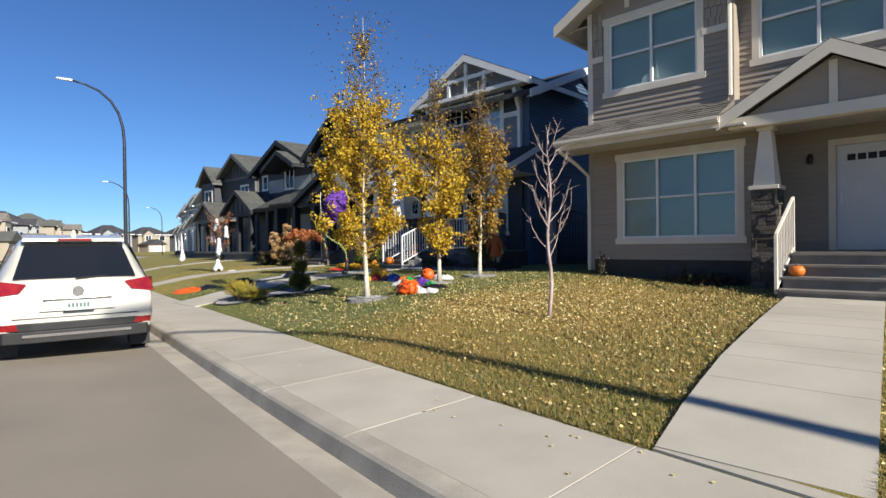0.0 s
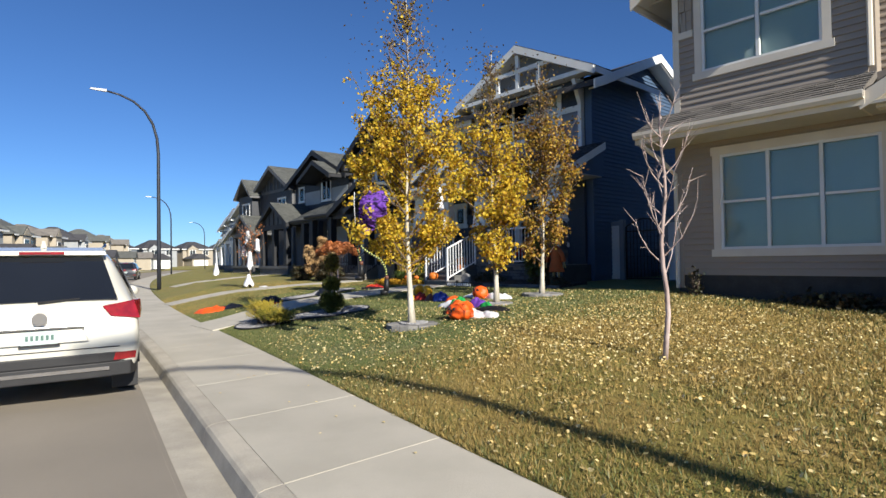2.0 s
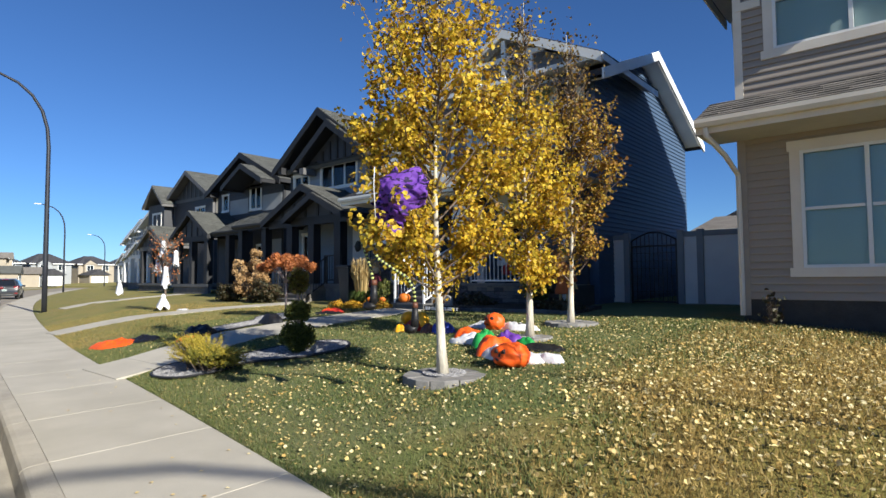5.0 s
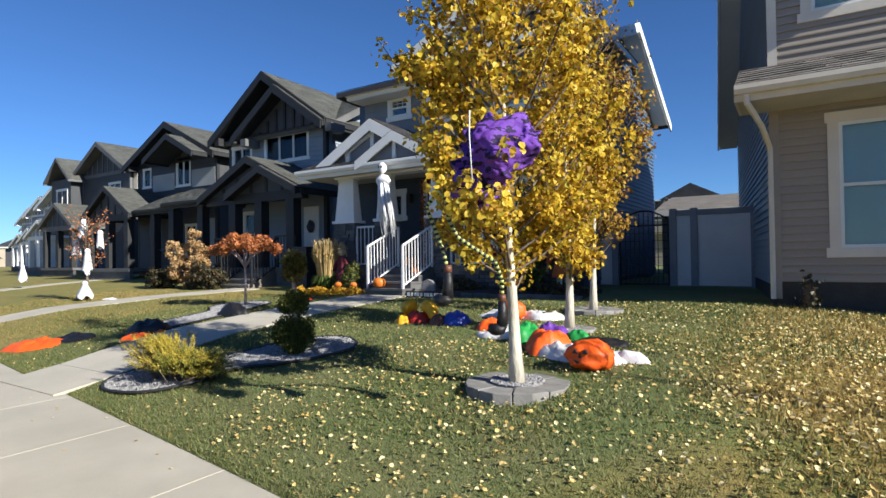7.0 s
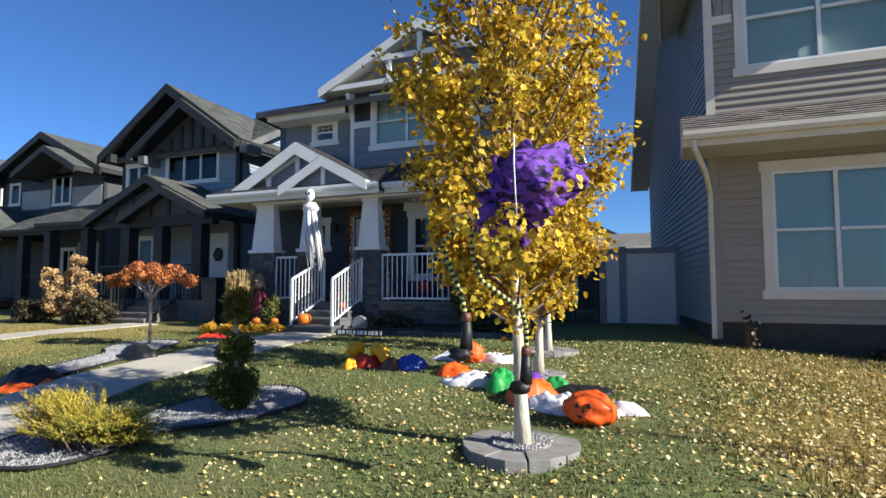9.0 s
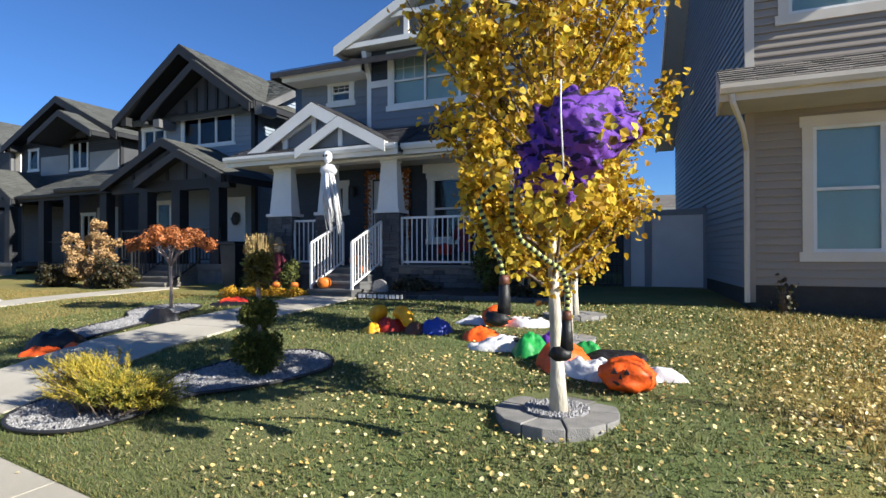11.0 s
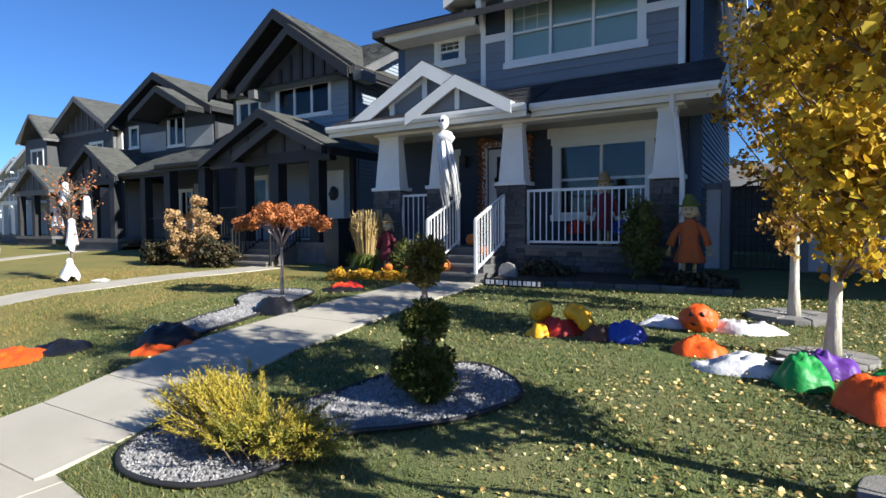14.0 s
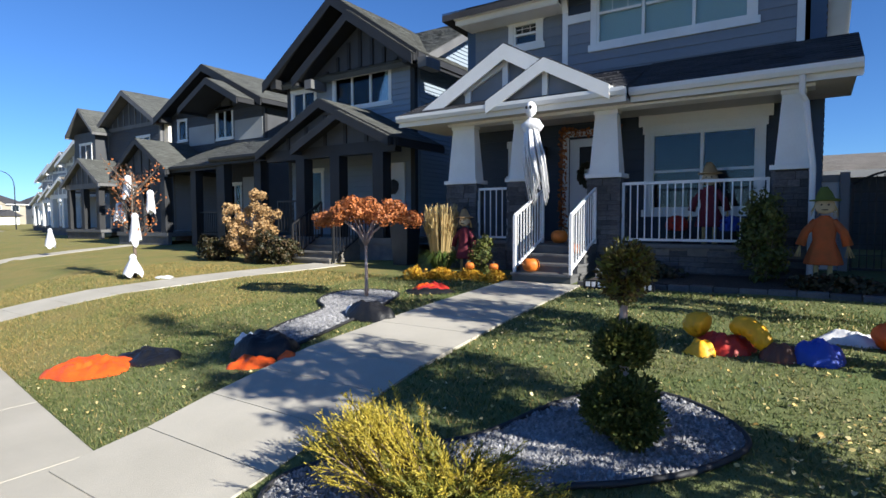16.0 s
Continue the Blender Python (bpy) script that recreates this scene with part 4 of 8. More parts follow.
    part("end_panel", Shape().prism([(13.0, 3.79), (14.5, 3.79), (14.5, 4.68), (13.0, 3.95)], "y", 9.74, 9.78), NAVY, h)
    downspout(h, [(12.9, 10.35, 3.85), (12.95, 10.35, 3.6), (13.02, 10.3, 3.5), (13.02, 10.2, 2.6), (13.02, 10.2, 1.0)], METALW)
    # two porch gables, one before the other
    gable(h, 12.96, 14.6, 14.97, 1.88, 4.06, 5.1, SHINGD, WHITE, fh=0.30)
    part("gable_panel", Shape().prism([(13.4, 4.05), (16.54, 4.05), (14.97, 4.90)], "x", 13.12, 13.2), SLATE, h)
    part("gable_truss", Shape().box(13.06, 13.115, 14.94, 15.06, 4.1, 4.9).prism([(15.75, 4.1), (15.87, 4.1), (15.87, 4.42), (15.75, 4.48)], "x", 13.06, 13.115).prism([(15.0, 4.72), (15.9, 4.28), (15.9, 4.38), (15.0, 4.82)], "x", 13.055, 13.11), WHITE, h)
    gable(h, 12.62, 13.6, 14.03, 1.12, 4.02, 4.62, SHINGD, WHITE, fh=0.24)
    part("gable_panel", Shape().prism([(13.13, 3.98), (14.93, 3.98), (14.03, 4.46)], "x", 12.74, 12.8), SLATE, h)
    part("gable_truss", Shape().box(12.69, 12.735, 14.0, 14.1, 4.0, 4.4), WHITE, h)
    # big front gable
    gable(h, 14.05, 17.6, 12.4, 2.72, 6.72, 8.05, SHINGD, WHITE, fh=0.24)
    gw = gable_wall(h, UX + 0.01, UX + 0.15, 12.4, 2.2, 6.74, 7.84, SLATE)
    part("gable_beam", Shape().box(14.06, UX, 9.75, 15.05, 6.62, 6.74), WHITE, h)
    for y, zt in ((12.4, 7.75), (11.6, 7.35), (13.2, 7.35)):
        part("gable_truss", Shape().box(14.1, 14.18, y - 0.06, y + 0.06, 6.74, zt), WHITE, h)
    part("gable_truss", Shape().box(14.09, 14.15, 11.2, 13.6, 7.2, 7.32), WHITE, h)
    # sides, back, main roof
    prof = [(14.5, 0.7), (21.3, 0.7), (21.3, 6.0), (17.6, 7.6), (14.5, 6.4)]
    sw = part("side_wall", Shape().prism(prof, "y", 10.1, 10.3), NAVY, h)
    side_with(sw, NAVY, "-y", 10.1, 1.1, 7.5, lambda z: [(14.5, 21.3)] if z < 6.0 else [(max(14.5, 17.6 - (7.6 - z) / 0.387), 21.3 - (z - 6.0) / 0.432)], h=0.115)
    part("side_wall", Shape().prism([(14.7, 0.7), (21.3, 0.7), (21.3, 6.0), (14.7, 6.25)], "y", 16.6, 16.8), NAVY, h)
    part("back_wall", Shape().box(21.1, 21.3, 10.3, 16.6, 0.7, 6.0), NAVY, h)
    # gabled at one end, hipped toward the charcoal house
    top = [(13.95, 9.65, 6.3), (21.8, 9.65, 5.95), (21.8, 17.0, 5.95), (13.95, 17.0, 6.3), (17.6, 9.65, 7.8), (17.6, 13.9, 7.8)]
    low = [(x, y, z - 0.14) for x, y, z in top]
    rf = Shape().add(top + low, [(0, 4, 5, 3), (1, 2, 5, 4), (2, 3, 5), (6, 9, 11, 10), (7, 10, 11, 8), (8, 11, 9), (0, 3, 9, 6), (1, 7, 8, 2), (2, 8, 9, 3), (0, 6, 10, 4), (4, 10, 7, 1)])
    mr = part("roof", rf, SHINGD, h)
    shingles(mr, SHINGD, (13.95, 14.6, 6.31), (13.95, 17.0, 6.31), (3.65, 0, 1.5), math.hypot(3.65, 1.5), clip=lambda q: (0.0, max(0.0, 1 - 1.29 * q)))
    part("rake_board", Shape().prism([(13.95, 6.06), (17.6, 7.56), (21.8, 5.7), (21.8, 5.95), (17.6, 7.81), (13.95, 6.31)], "y", 9.6, 9.65), WHITE, mr)
    part("rake_soffit", Shape().prism([(14.4, 6.22), (17.6, 7.53), (21.4, 5.84), (21.4, 5.87), (17.6, 7.57), (14.4, 6.26)], "y", 9.65, 10.1), WHITE, mr)
    return h


decorated_house()


def charcoal_house(name, x, y0, y1, zb, zt, label, wallmat, roofmat, trim, peak_h, porch, wins, porch_mat=None, post_mat=None, depth=9.0, posts=None):
    """A craftsman house with a tall front gable, an inner lower gable and a gabled porch. x: the main front; porch: (x, y low, y high, peak z, eave z)."""
    h = thing(name, (x, (y0 + y1) / 2, zb), label, "house")
    yc = (y0 + y1) / 2
    hole = lambda o: (o[0] + 0.05, o[1] - 0.05, o[2] + 0.05, o[3] - 0.05)
    w = part("wall", wall_x(Shape(), x, x + 0.2, y0, y1, zb - 0.3, zt, [hole(o) for o in wins]), wallmat, h)
    side_with(w, wallmat, "-x", x, zb + 0.5, zt - 0.1, spans_of(y0 + 0.1, y1 - 0.1, wins), h=0.15)
    part("corner_board", Shape().box(x - 0.03, x + 0.1, y0 - 0.02, y0 + 0.12, zb + 0.4, zt), trim, w)
    part("corner_board", Shape().box(x - 0.03, x + 0.1, y1 - 0.12, y1 + 0.02, zb + 0.4, zt), trim, w)
    part("belt_board", Shape().box(x - 0.04, x - 0.018, y0, y1, zt - 0.22, zt - 0.02), trim, w)
    for o in wins:
        cols = 1 if o[1] - o[0] < 0.9 else (3 if o[1] - o[0] > 1.7 else 2)
        window_x(h, x, *o, cols, 1, WHITE, BLIND_SKY if o[2] > 4 else DARKIN, tw=0.07)
    half = (y1 - y0) / 2
    gable_wall(h, x + 0.01, x + 0.15, yc, half, zt, peak_h - 0.25, porch_mat or wallmat)
    n = 9
    for i in range(1, n):
        y = y0 + (y1 - y0) * i / n
        zz = zt + (peak_h - 0.35 - zt) * (1 - abs(y - yc) / half) - 0.08
        if zz > zt + 0.1:
            part("gable_batten", Shape().box(x - 0.025, x + 0.01, y - 0.05, y + 0.05, zt, zz), trim, w)
    gable(h, x - 0.55, x + depth, yc, half + 0.5, zt - 0.1, peak_h, roofmat, trim, fh=0.3)
    for sgn in (-1, 1):
        yy = yc + sgn * (half + 0.1)
        part("bracket", Shape().box(x - 0.5, x, yy - 0.12, yy + 0.12, zt - 0.32, zt - 0.05), trim, h)
    part("side_wall", Shape().box(x + 0.2, x + depth, y0, y0 + 0.2, zb - 0.3, zt), wallmat, h)
    part("side_wall", Shape().box(x + 0.2, x + depth, y1 - 0.2, y1, zb - 0.3, zt), wallmat, h)
    part("back_wall", Shape().box(x + depth - 0.2, x + depth, y0 + 0.2, y1 - 0.2, zb - 0.3, zt), wallmat, h)
    px, p0, p1, pz, pe = porch
    pc, ph = (p0 + p1) / 2, (p1 - p0) / 2
    pm = post_mat or CHARC
    gable(h, px, x, pc, ph, pe, pz, roofmat, trim, fh=0.24)
    part("porch_gable", Shape().prism([(p0 + 0.4, pe), (p1 - 0.4, pe), (pc, pz - 0.3)], "x", px + 0.2, px + 0.28), porch_mat or wallmat, h)
    for i in range(-2, 3):
        yy = pc + i * ph * 0.28
        part("gable_batten", Shape().box(px + 0.17, px + 0.2, yy - 0.05, yy + 0.05, pe, pe + (pz - pe - 0.4) * (1 - abs(i) * 0.3)), trim, h)
    part("porch_beam", Shape().box(px + 0.18, px + 0.42, p0 + 0.2, p1 - 0.2, pe - 0.28, pe), trim, h)
    for yy in posts or (p0 + 0.55, pc, p1 - 0.55):
        part("porch_post", Shape().box(px + 0.15, px + 0.45, yy - 0.16, yy + 0.16, zb + 0.45, pe - 0.28), pm, h)
    part("porch_floor", Shape().box(px + 0.1, x, p0 + 0.2, p1 - 0.2, zb + 0.35, zb + 0.5), GREYTRIM, h)
    b = part("porch_base", Shape().box(px + 0.16, px + 0.3, p0 + 0.25, p1 - 0.25, zb - 0.3, zb + 0.35), STONE, h)
    return h


c = charcoal_house("house", 15.49, 18.9, 23.75, 0.95, 6.15, "charcoal craftsman house with stacked front gables and porch", BLUEGREY, SHINGG, CHARC, 8.05, (13.6, 18.0, 22.9, 4.9, 3.74),
                   [(19.66, 21.85, 5.0, 6.0), (22.5, 23.6, 4.9, 5.8), (22.25, 23.0, 1.9, 3.4)], porch_mat=CHARW, depth=3.0, posts=(18.7, 20.1, 21.35))
cb = [(15.7, 0.7), (22.6, 0.7), (22.6, 6.0), (19.1, 8.0), (15.7, 6.1)]
cw = part("body_wall", Shape().prism(cb, "y", 18.9, 19.1), BLUEGREY, c)
side_with(cw, BLUEGREY, "-y", 18.9, 1.2, 7.9, lambda z: [(15.7, 22.6)] if z < 6.0 else [(15.7 + max(0, z - 6.1) / 0.559, 22.6 - (z - 6.0) / 0.571)], h=0.115)
part("body_wall", Shape().prism(cb, "y", 23.55, 23.75), BLUEGREY, c)
part("back_wall", Shape().box(22.4, 22.6, 19.1, 23.55, 0.7, 6.0), BLUEGREY, c)
cr = Shape()
slab_roof(cr, (15.2, 18.45, 5.95), (15.2, 24.2, 5.95), (3.9, 0, 2.2), math.hypot(3.9, 2.2), 0.14)
slab_roof(cr, (23.1, 18.45, 5.85), (23.1, 24.2, 5.85), (-4.0, 0, 2.3), math.hypot(4.0, 2.3), 0.14)
cr = part("body_roof", cr, SHINGG, c)
shingles(cr, SHINGG, (15.2, 18.45, 5.96), (15.2, 24.2, 5.96), (3.9, 0, 2.2), math.hypot(3.9, 2.2))
part("rake_board", Shape().prism([(15.2, 5.72), (19.1, 7.92), (23.1, 5.62), (23.1, 5.85), (19.1, 8.16), (15.2, 5.95)], "y", 18.4, 18.45), GREYTRIM, cr)
gable(c, 14.8, 17.5, 20.6, 2.15, 5.97, 7.44, SHINGG, CHARC, fh=0.28)
gable_wall(c, 15.3, 15.42, 20.6, 1.8, 6.05, 7.2, CHARW)
for i in range(-3, 4):
    part("gable_batten", Shape().box(15.26, 15.3, 20.6 + i * 0.42 - 0.05, 20.6 + i * 0.42 + 0.05, 6.05, 7.2 - abs(i) * 0.33 - 0.1), CHARC, c)
for y in (18.2, 22.2):
    part("bracket", Shape().box(14.85, 15.45, y - 0.13, y + 0.13, 5.6, 5.85), GREYTRIM, c)
gable(c, 13.45, 14.6, 19.7, 1.6, 3.75, 4.5, SHINGG, CHARC, fh=0.22)
pent_roof(c, 13.9, 3.78, 15.49, 4.5, 22.6, 25.4, SHINGG, CHARC, name="side_porch_roof")
for y in (23.4, 25.1):
    part("porch_post", Shape().box(14.0, 14.28, y - 0.15, y + 0.15, 0.9, 3.6), CHARC, c)
for y, a in ((18.5, 0.9), (21.3, 1.0)):
    railing(c, 13.8, y, y + a, 1.55, 2.4, BLACKM, name="porch_railing")
steps(c, 12.75, 13.75, 19.3, 20.5, 0.85, 1.42, 4, WOODST)
sloped_rail(c, 19.22, 12.8, 0.9, 13.75, 1.45, 0.9, BLACKM)
sloped_rail(c, 20.58, 12.8, 0.9, 13.75, 1.45, 0.9, BLACKM)
cd_ = part("front_door", Shape().box(15.42, 15.47, 19.2, 19.88, 1.45, 3.4), DOORW, c, "white door hung with a dark wreath")
part("wreath", Shape().ball((15.38, 19.54, 2.75), (0.05, 0.16, 0.18), wob=0.4), BLACKM, cd_)
d = charcoal_house("house", 17.9, 27.9, 34.3, 0.9, 6.55, "dark charcoal house with gabled front and pale panels", CHARW, SHINGG, CHARC, 8.25, (15.6, 30.9, 35.2, 5.2, 3.85),
                   [(29.85, 31.0, 5.2, 6.5), (33.1, 33.85, 5.35, 6.35), (29.4, 30.3, 1.7, 3.4)], porch_mat=CHARW)
for a, b, z0, z1 in ((28.0, 29.75, 5.1, 5.9), (31.1, 32.95, 5.1, 5.9), (28.05, 29.3, 1.4, 3.6)):
    part("pale_panel", Shape().box(17.86, 17.872, a, b, z0, z1), PALEGREY, d)
pent_roof(d, 15.8, 3.95, 17.9, 5.0, 27.6, 30.9, SHINGG, CHARC, name="side_porch_roof")
for y in (28.0, 29.6):
    part("porch_post", Shape().box(15.9, 16.2, y - 0.16, y + 0.16, 0.8, 3.8), CHARC, d)
railing(d, 16.05, 28.2, 29.5, 1.35, 2.2, BLACKM, name="porch_railing")
gable(d, 16.6, 19.0, 29.7, 1.9, 6.4, 7.35, SHINGG, CHARC, fh=0.26)
e = charcoal_house("house", 20.0, 39.0, 44.6, 0.9, 7.2, "grey two-storey house with a projecting gabled bay", CHARW, SHINGG, GREYTRIM, 9.0, (18.0, 41.5, 46.0, 5.3, 3.9), [(40.0, 41.4, 5.3, 6.5)])
part("bay", Shape().box(19.3, 22, 44.6, 47.2, 3.6, 7.0), CHARW, e)
gable(e, 19.0, 22, 45.9, 1.7, 6.95, 8.4, SHINGG, GREYTRIM)
window_x(e, 19.3, 45.0, 46.5, 5.0, 6.4, 2, 1, WHITE, DARKIN, tw=0.08)
part("side_panel", Shape().box(20.2, 24, 38.6, 39.0, 5.2, 7.2), SHADE_TRIM, e)
for k, (x, y0, y1, zt, zp, m1, m2) in enumerate(((22.8, 51.5, 57.0, 6.2, 7.7, PALEGREY, SHING), (26.5, 63, 69, 6.4, 8.0, BLUEGREY, SHINGG), (30.5, 76, 82, 6.4, 8.0, PALEGREY, SHING), (36, 90, 96, 6.4, 8.0, BLUEGREY, SHINGG))):
    charcoal_house("house", x, y0, y1, 0.9, zt, "pale grey two-storey house with a white gabled porch", m1, m2, WHITE, zp, (x - 2.0, y0 - 0.5, y0 + 4.0, 4.9, 3.7), [(y0 + 0.8, y0 + 2.2, 4.8, 6.0), (y0 + 3.2, y0 + 4.6, 4.8, 6.0)], post_mat=WHITE)

# ---- trees and plants ----
BIRCH = M("pale_aspen_bark", (0.58, 0.54, 0.45), (0.36, 0.32, 0.25), scale=9, rough=0.85, bump=0.5, bscale=40, grain=0.3, stretch=(1, 1, 0.35))
TWIG = M("grey_brown_twig", (0.16, 0.12, 0.09), (0.10, 0.075, 0.06), scale=12, rough=0.85, bump=0.3)
SAPLING = M("pinkish_grey_bark", (0.46, 0.37, 0.34), (0.26, 0.19, 0.17), scale=10, rough=0.8, bump=0.3, bscale=50, stretch=(1, 1, 0.3))
GOLD = leaf_mat("golden_aspen_leaf", [(0.12, 0.06, 0.015), (0.42, 0.24, 0.02), (0.66, 0.43, 0.03), (0.74, 0.53, 0.06), (0.64, 0.46, 0.04), (0.44, 0.36, 0.04), (0.24, 0.13, 0.02)], trans=0.42)
GOLDB = leaf_mat("bronze_aspen_leaf", [(0.08, 0.04, 0.02), (0.22, 0.11, 0.03), (0.42, 0.24, 0.03), (0.50, 0.33, 0.05), (0.30, 0.24, 0.05)])
TOPLEAF = leaf_mat("dry_top_leaf", [(0.03, 0.02, 0.012), (0.10, 0.06, 0.02), (0.30, 0.2, 0.04), (0.05, 0.035, 0.02)])
RUST = leaf_mat("rust_orange_leaf", [(0.20, 0.06, 0.02), (0.42, 0.14, 0.04), (0.52, 0.20, 0.07), (0.34, 0.12, 0.05)], trans=0.2)
TAN = leaf_mat("dried_tan_flower", [(0.30, 0.18, 0.08), (0.50, 0.33, 0.16), (0.40, 0.25, 0.11)], trans=0.2)
YEW = leaf_mat("dark_green_needle", [(0.035, 0.05, 0.014), (0.09, 0.115, 0.025), (0.16, 0.165, 0.04), (0.07, 0.07, 0.02)], trans=0.2)
YEWTOP = leaf_mat("bronzed_needle", [(0.07, 0.04, 0.02), (0.16, 0.12, 0.03), (0.22, 0.22, 0.04), (0.12, 0.07, 0.03)], trans=0.15)
JUNI = leaf_mat("golden_juniper_needle", [(0.22, 0.19, 0.025), (0.42, 0.34, 0.04), (0.58, 0.44, 0.07), (0.34, 0.29, 0.04)], trans=0.25)
JUNIG = leaf_mat("green_juniper_needle", [(0.09, 0.11, 0.02), (0.20, 0.20, 0.03), (0.32, 0.28, 0.05), (0.14, 0.15, 0.03)], trans=0.2)
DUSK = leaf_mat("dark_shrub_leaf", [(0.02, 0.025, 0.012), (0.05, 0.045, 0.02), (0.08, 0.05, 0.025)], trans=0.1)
STRAW = leaf_mat("straw_grass", [(0.42, 0.30, 0.12), (0.60, 0.46, 0.22), (0.5, 0.36, 0.16)], trans=0.2)
GRASSG = leaf_mat("green_blade", [(0.05, 0.09, 0.02), (0.10, 0.15, 0.03), (0.14, 0.16, 0.05)], trans=0.2)
MUM = leaf_mat("yellow_mum", [(0.50, 0.28, 0.02), (0.65, 0.40, 0.04), (0.42, 0.2, 0.02)], trans=0.15)


def leaf(s, p, n, up, size, rng, fold=0.25, wide=0.46):
    """One small rounded leaf, folded along its rib."""
    n = n.normalized()
    a = up - n * up.dot(n)
    a = a.normalized() if a.length > 1e-4 else n.orthogonal().normalized()
    b = n.cross(a)
    L, W = size, size * wide
    vs = [p, p + a * L * 0.3 + b * W + n * W * fold, p + a * L * 0.72 + b * W * 0.75 + n * W * fold, p + a * L, p + a * L * 0.72 - b * W * 0.75 + n * W * fold, p + a * L * 0.3 - b * W + n * W * fold]
    s.add(vs, [(0, 1, 2, 3), (0, 3, 4, 5)])


def rand_dir(rng):
    z = rng.uniform(-1, 1)
    a = rng.uniform(0, 2 * math.pi)
    r = math.sqrt(1 - z * z)
    return Vector((r * math.cos(a), r * math.sin(a), z))


def aspen(at, height, crown_lo, crown_hi, rad, n_leaves, n_top, leafmat, seed, label, size=0.055, lean=(0, 0)):
    """A young columnar aspen: pale trunk, steep limbs, dense lower crown, thin bare top."""
    rng = random.Random(seed)
    t = thing("aspen_tree", at, label, "tree", "aspens on the decorated lawn")
    trunk = Shape()
    pts, rr = [], []
    for i in range(15):
        k = i / 14
        pts.append(Vector((lean[0] * k + 0.04 * math.sin(k * 7 + seed), lean[1] * k + 0.03 * math.cos(k * 6 + seed) - 0.03, height * k - 0.03)))
        rr.append(0.052 * (1 - k) ** 2.4 + 0.004 + (0.016 if i == 0 else 0))
    trunk.tube(pts, rr, n=10)
    part("trunk", trunk, BIRCH, t, smooth=True, local=True)
    limbs = []
    br = Shape()
    for i in range(90):
        k = rng.uniform(crown_lo / height * 0.92, 0.93)
        base = pts[int(k * 14)].lerp(pts[min(14, int(k * 14) + 1)], k * 14 % 1)
        a = rng.uniform(0, 2 * math.pi)
        z = base.z
        # wide above its foot, narrowing up
        f = (z - crown_lo) / (crown_hi - crown_lo)
        reach = rad * (0.72 + 0.55 * math.sin(min(max(f, 0), 1) ** 0.8 * math.pi)) if f < 0.9 else rad * max(0.22, 1.6 - f)
        reach *= rng.uniform(0.7, 1.1)
        rise = reach * rng.uniform(0.7, 1.5)
        d = Vector((math.cos(a), math.sin(a), 0))
        q = [base, base + d * reach * 0.4 + Vector((0, 0, rise * 0.3)), base + d * reach * 0.78 + Vector((0, 0, rise * 0.7)), base + d * reach + Vector((0, 0, rise))]
        br.tube(q, [0.014, 0.010, 0.006, 0.003], n=5, cap=False)
        limbs.append(q)
        for j in range(3):
            m = q[1].lerp(q[3], rng.uniform(0.1, 0.9))
            e = m + (rand_dir(rng) + Vector((0, 0, 0.7))) * 0.16
            br.tube([m, e], [0.004, 0.002], n=4, cap=False)
            limbs.append([m, m, e, e])
    part("limb", br, TWIG, t, smooth=True, local=True, kind="stuff", clean=False)
    s, top = Shape(), Shape()
    for i in range(n_leaves):
        q = limbs[rng.randrange(len(limbs))]
        k = rng.random()
        m = (q[0].lerp(q[2], k) if rng.random() < 0.55 else q[2].lerp(q[3], k)) + rand_dir(rng) * rng.uniform(0.02, 0.15)
        if m.z < crown_lo - 0.1 or (m.z > crown_hi and rng.random() < min(0.97, 0.35 + (m.z - crown_hi) * 1.6)):
            continue
        if m.z > crown_lo + 0.72 * (crown_hi - crown_lo) and rng.random() < 0.45:
            continue
        n = rand_dir(rng) + Vector((-0.2, -0.4, 0.3))
        leaf(s, m, n, rand_dir(rng) + Vector((0, 0, -0.8)), size * rng.uniform(0.7, 1.25), rng)
    part("crown", s, leafmat, t, local=True, kind="stuff", clean=False)
    for i in range(n_top):
        q = limbs[rng.randrange(len(limbs))]
        m = q[1].lerp(q[3], rng.random()) + rand_dir(rng) * 0.08
        if m.z < crown_hi - 0.2:
            m = Vector((rng.gauss(0, rad * 0.5), rng.gauss(0, rad * 0.5), crown_hi - 0.2 + (height + 0.3 - crown_hi) * rng.random() ** 1.3))
        leaf(top, m, rand_dir(rng), rand_dir(rng) + Vector((0, 0, -0.8)), size * rng.uniform(0.6, 1.0), rng)
    part("thin_top", top, TOPLEAF, t, local=True, kind="stuff", clean=False)
    return t


aspen(on_lawn(6.58, 8.22), 5.35, 0.72, 3.55, 0.76, 31000, 900, GOLD, 3, "young aspen in golden leaf with a thin top, ringed by pavers", size=0.047, lean=(0.06, 0.08))
aspen(on_lawn(8.85, 8.58), 4.75, 0.65, 3.2, 0.58, 13500, 600, GOLD, 8, "slender young aspen in yellow leaf on the lawn")
aspen(on_lawn(10.52, 8.76), 4.85, 0.75, 3.4, 0.64, 12500, 700, GOLDB, 12, "young aspen in bronze and yellow leaf in a paver ring")


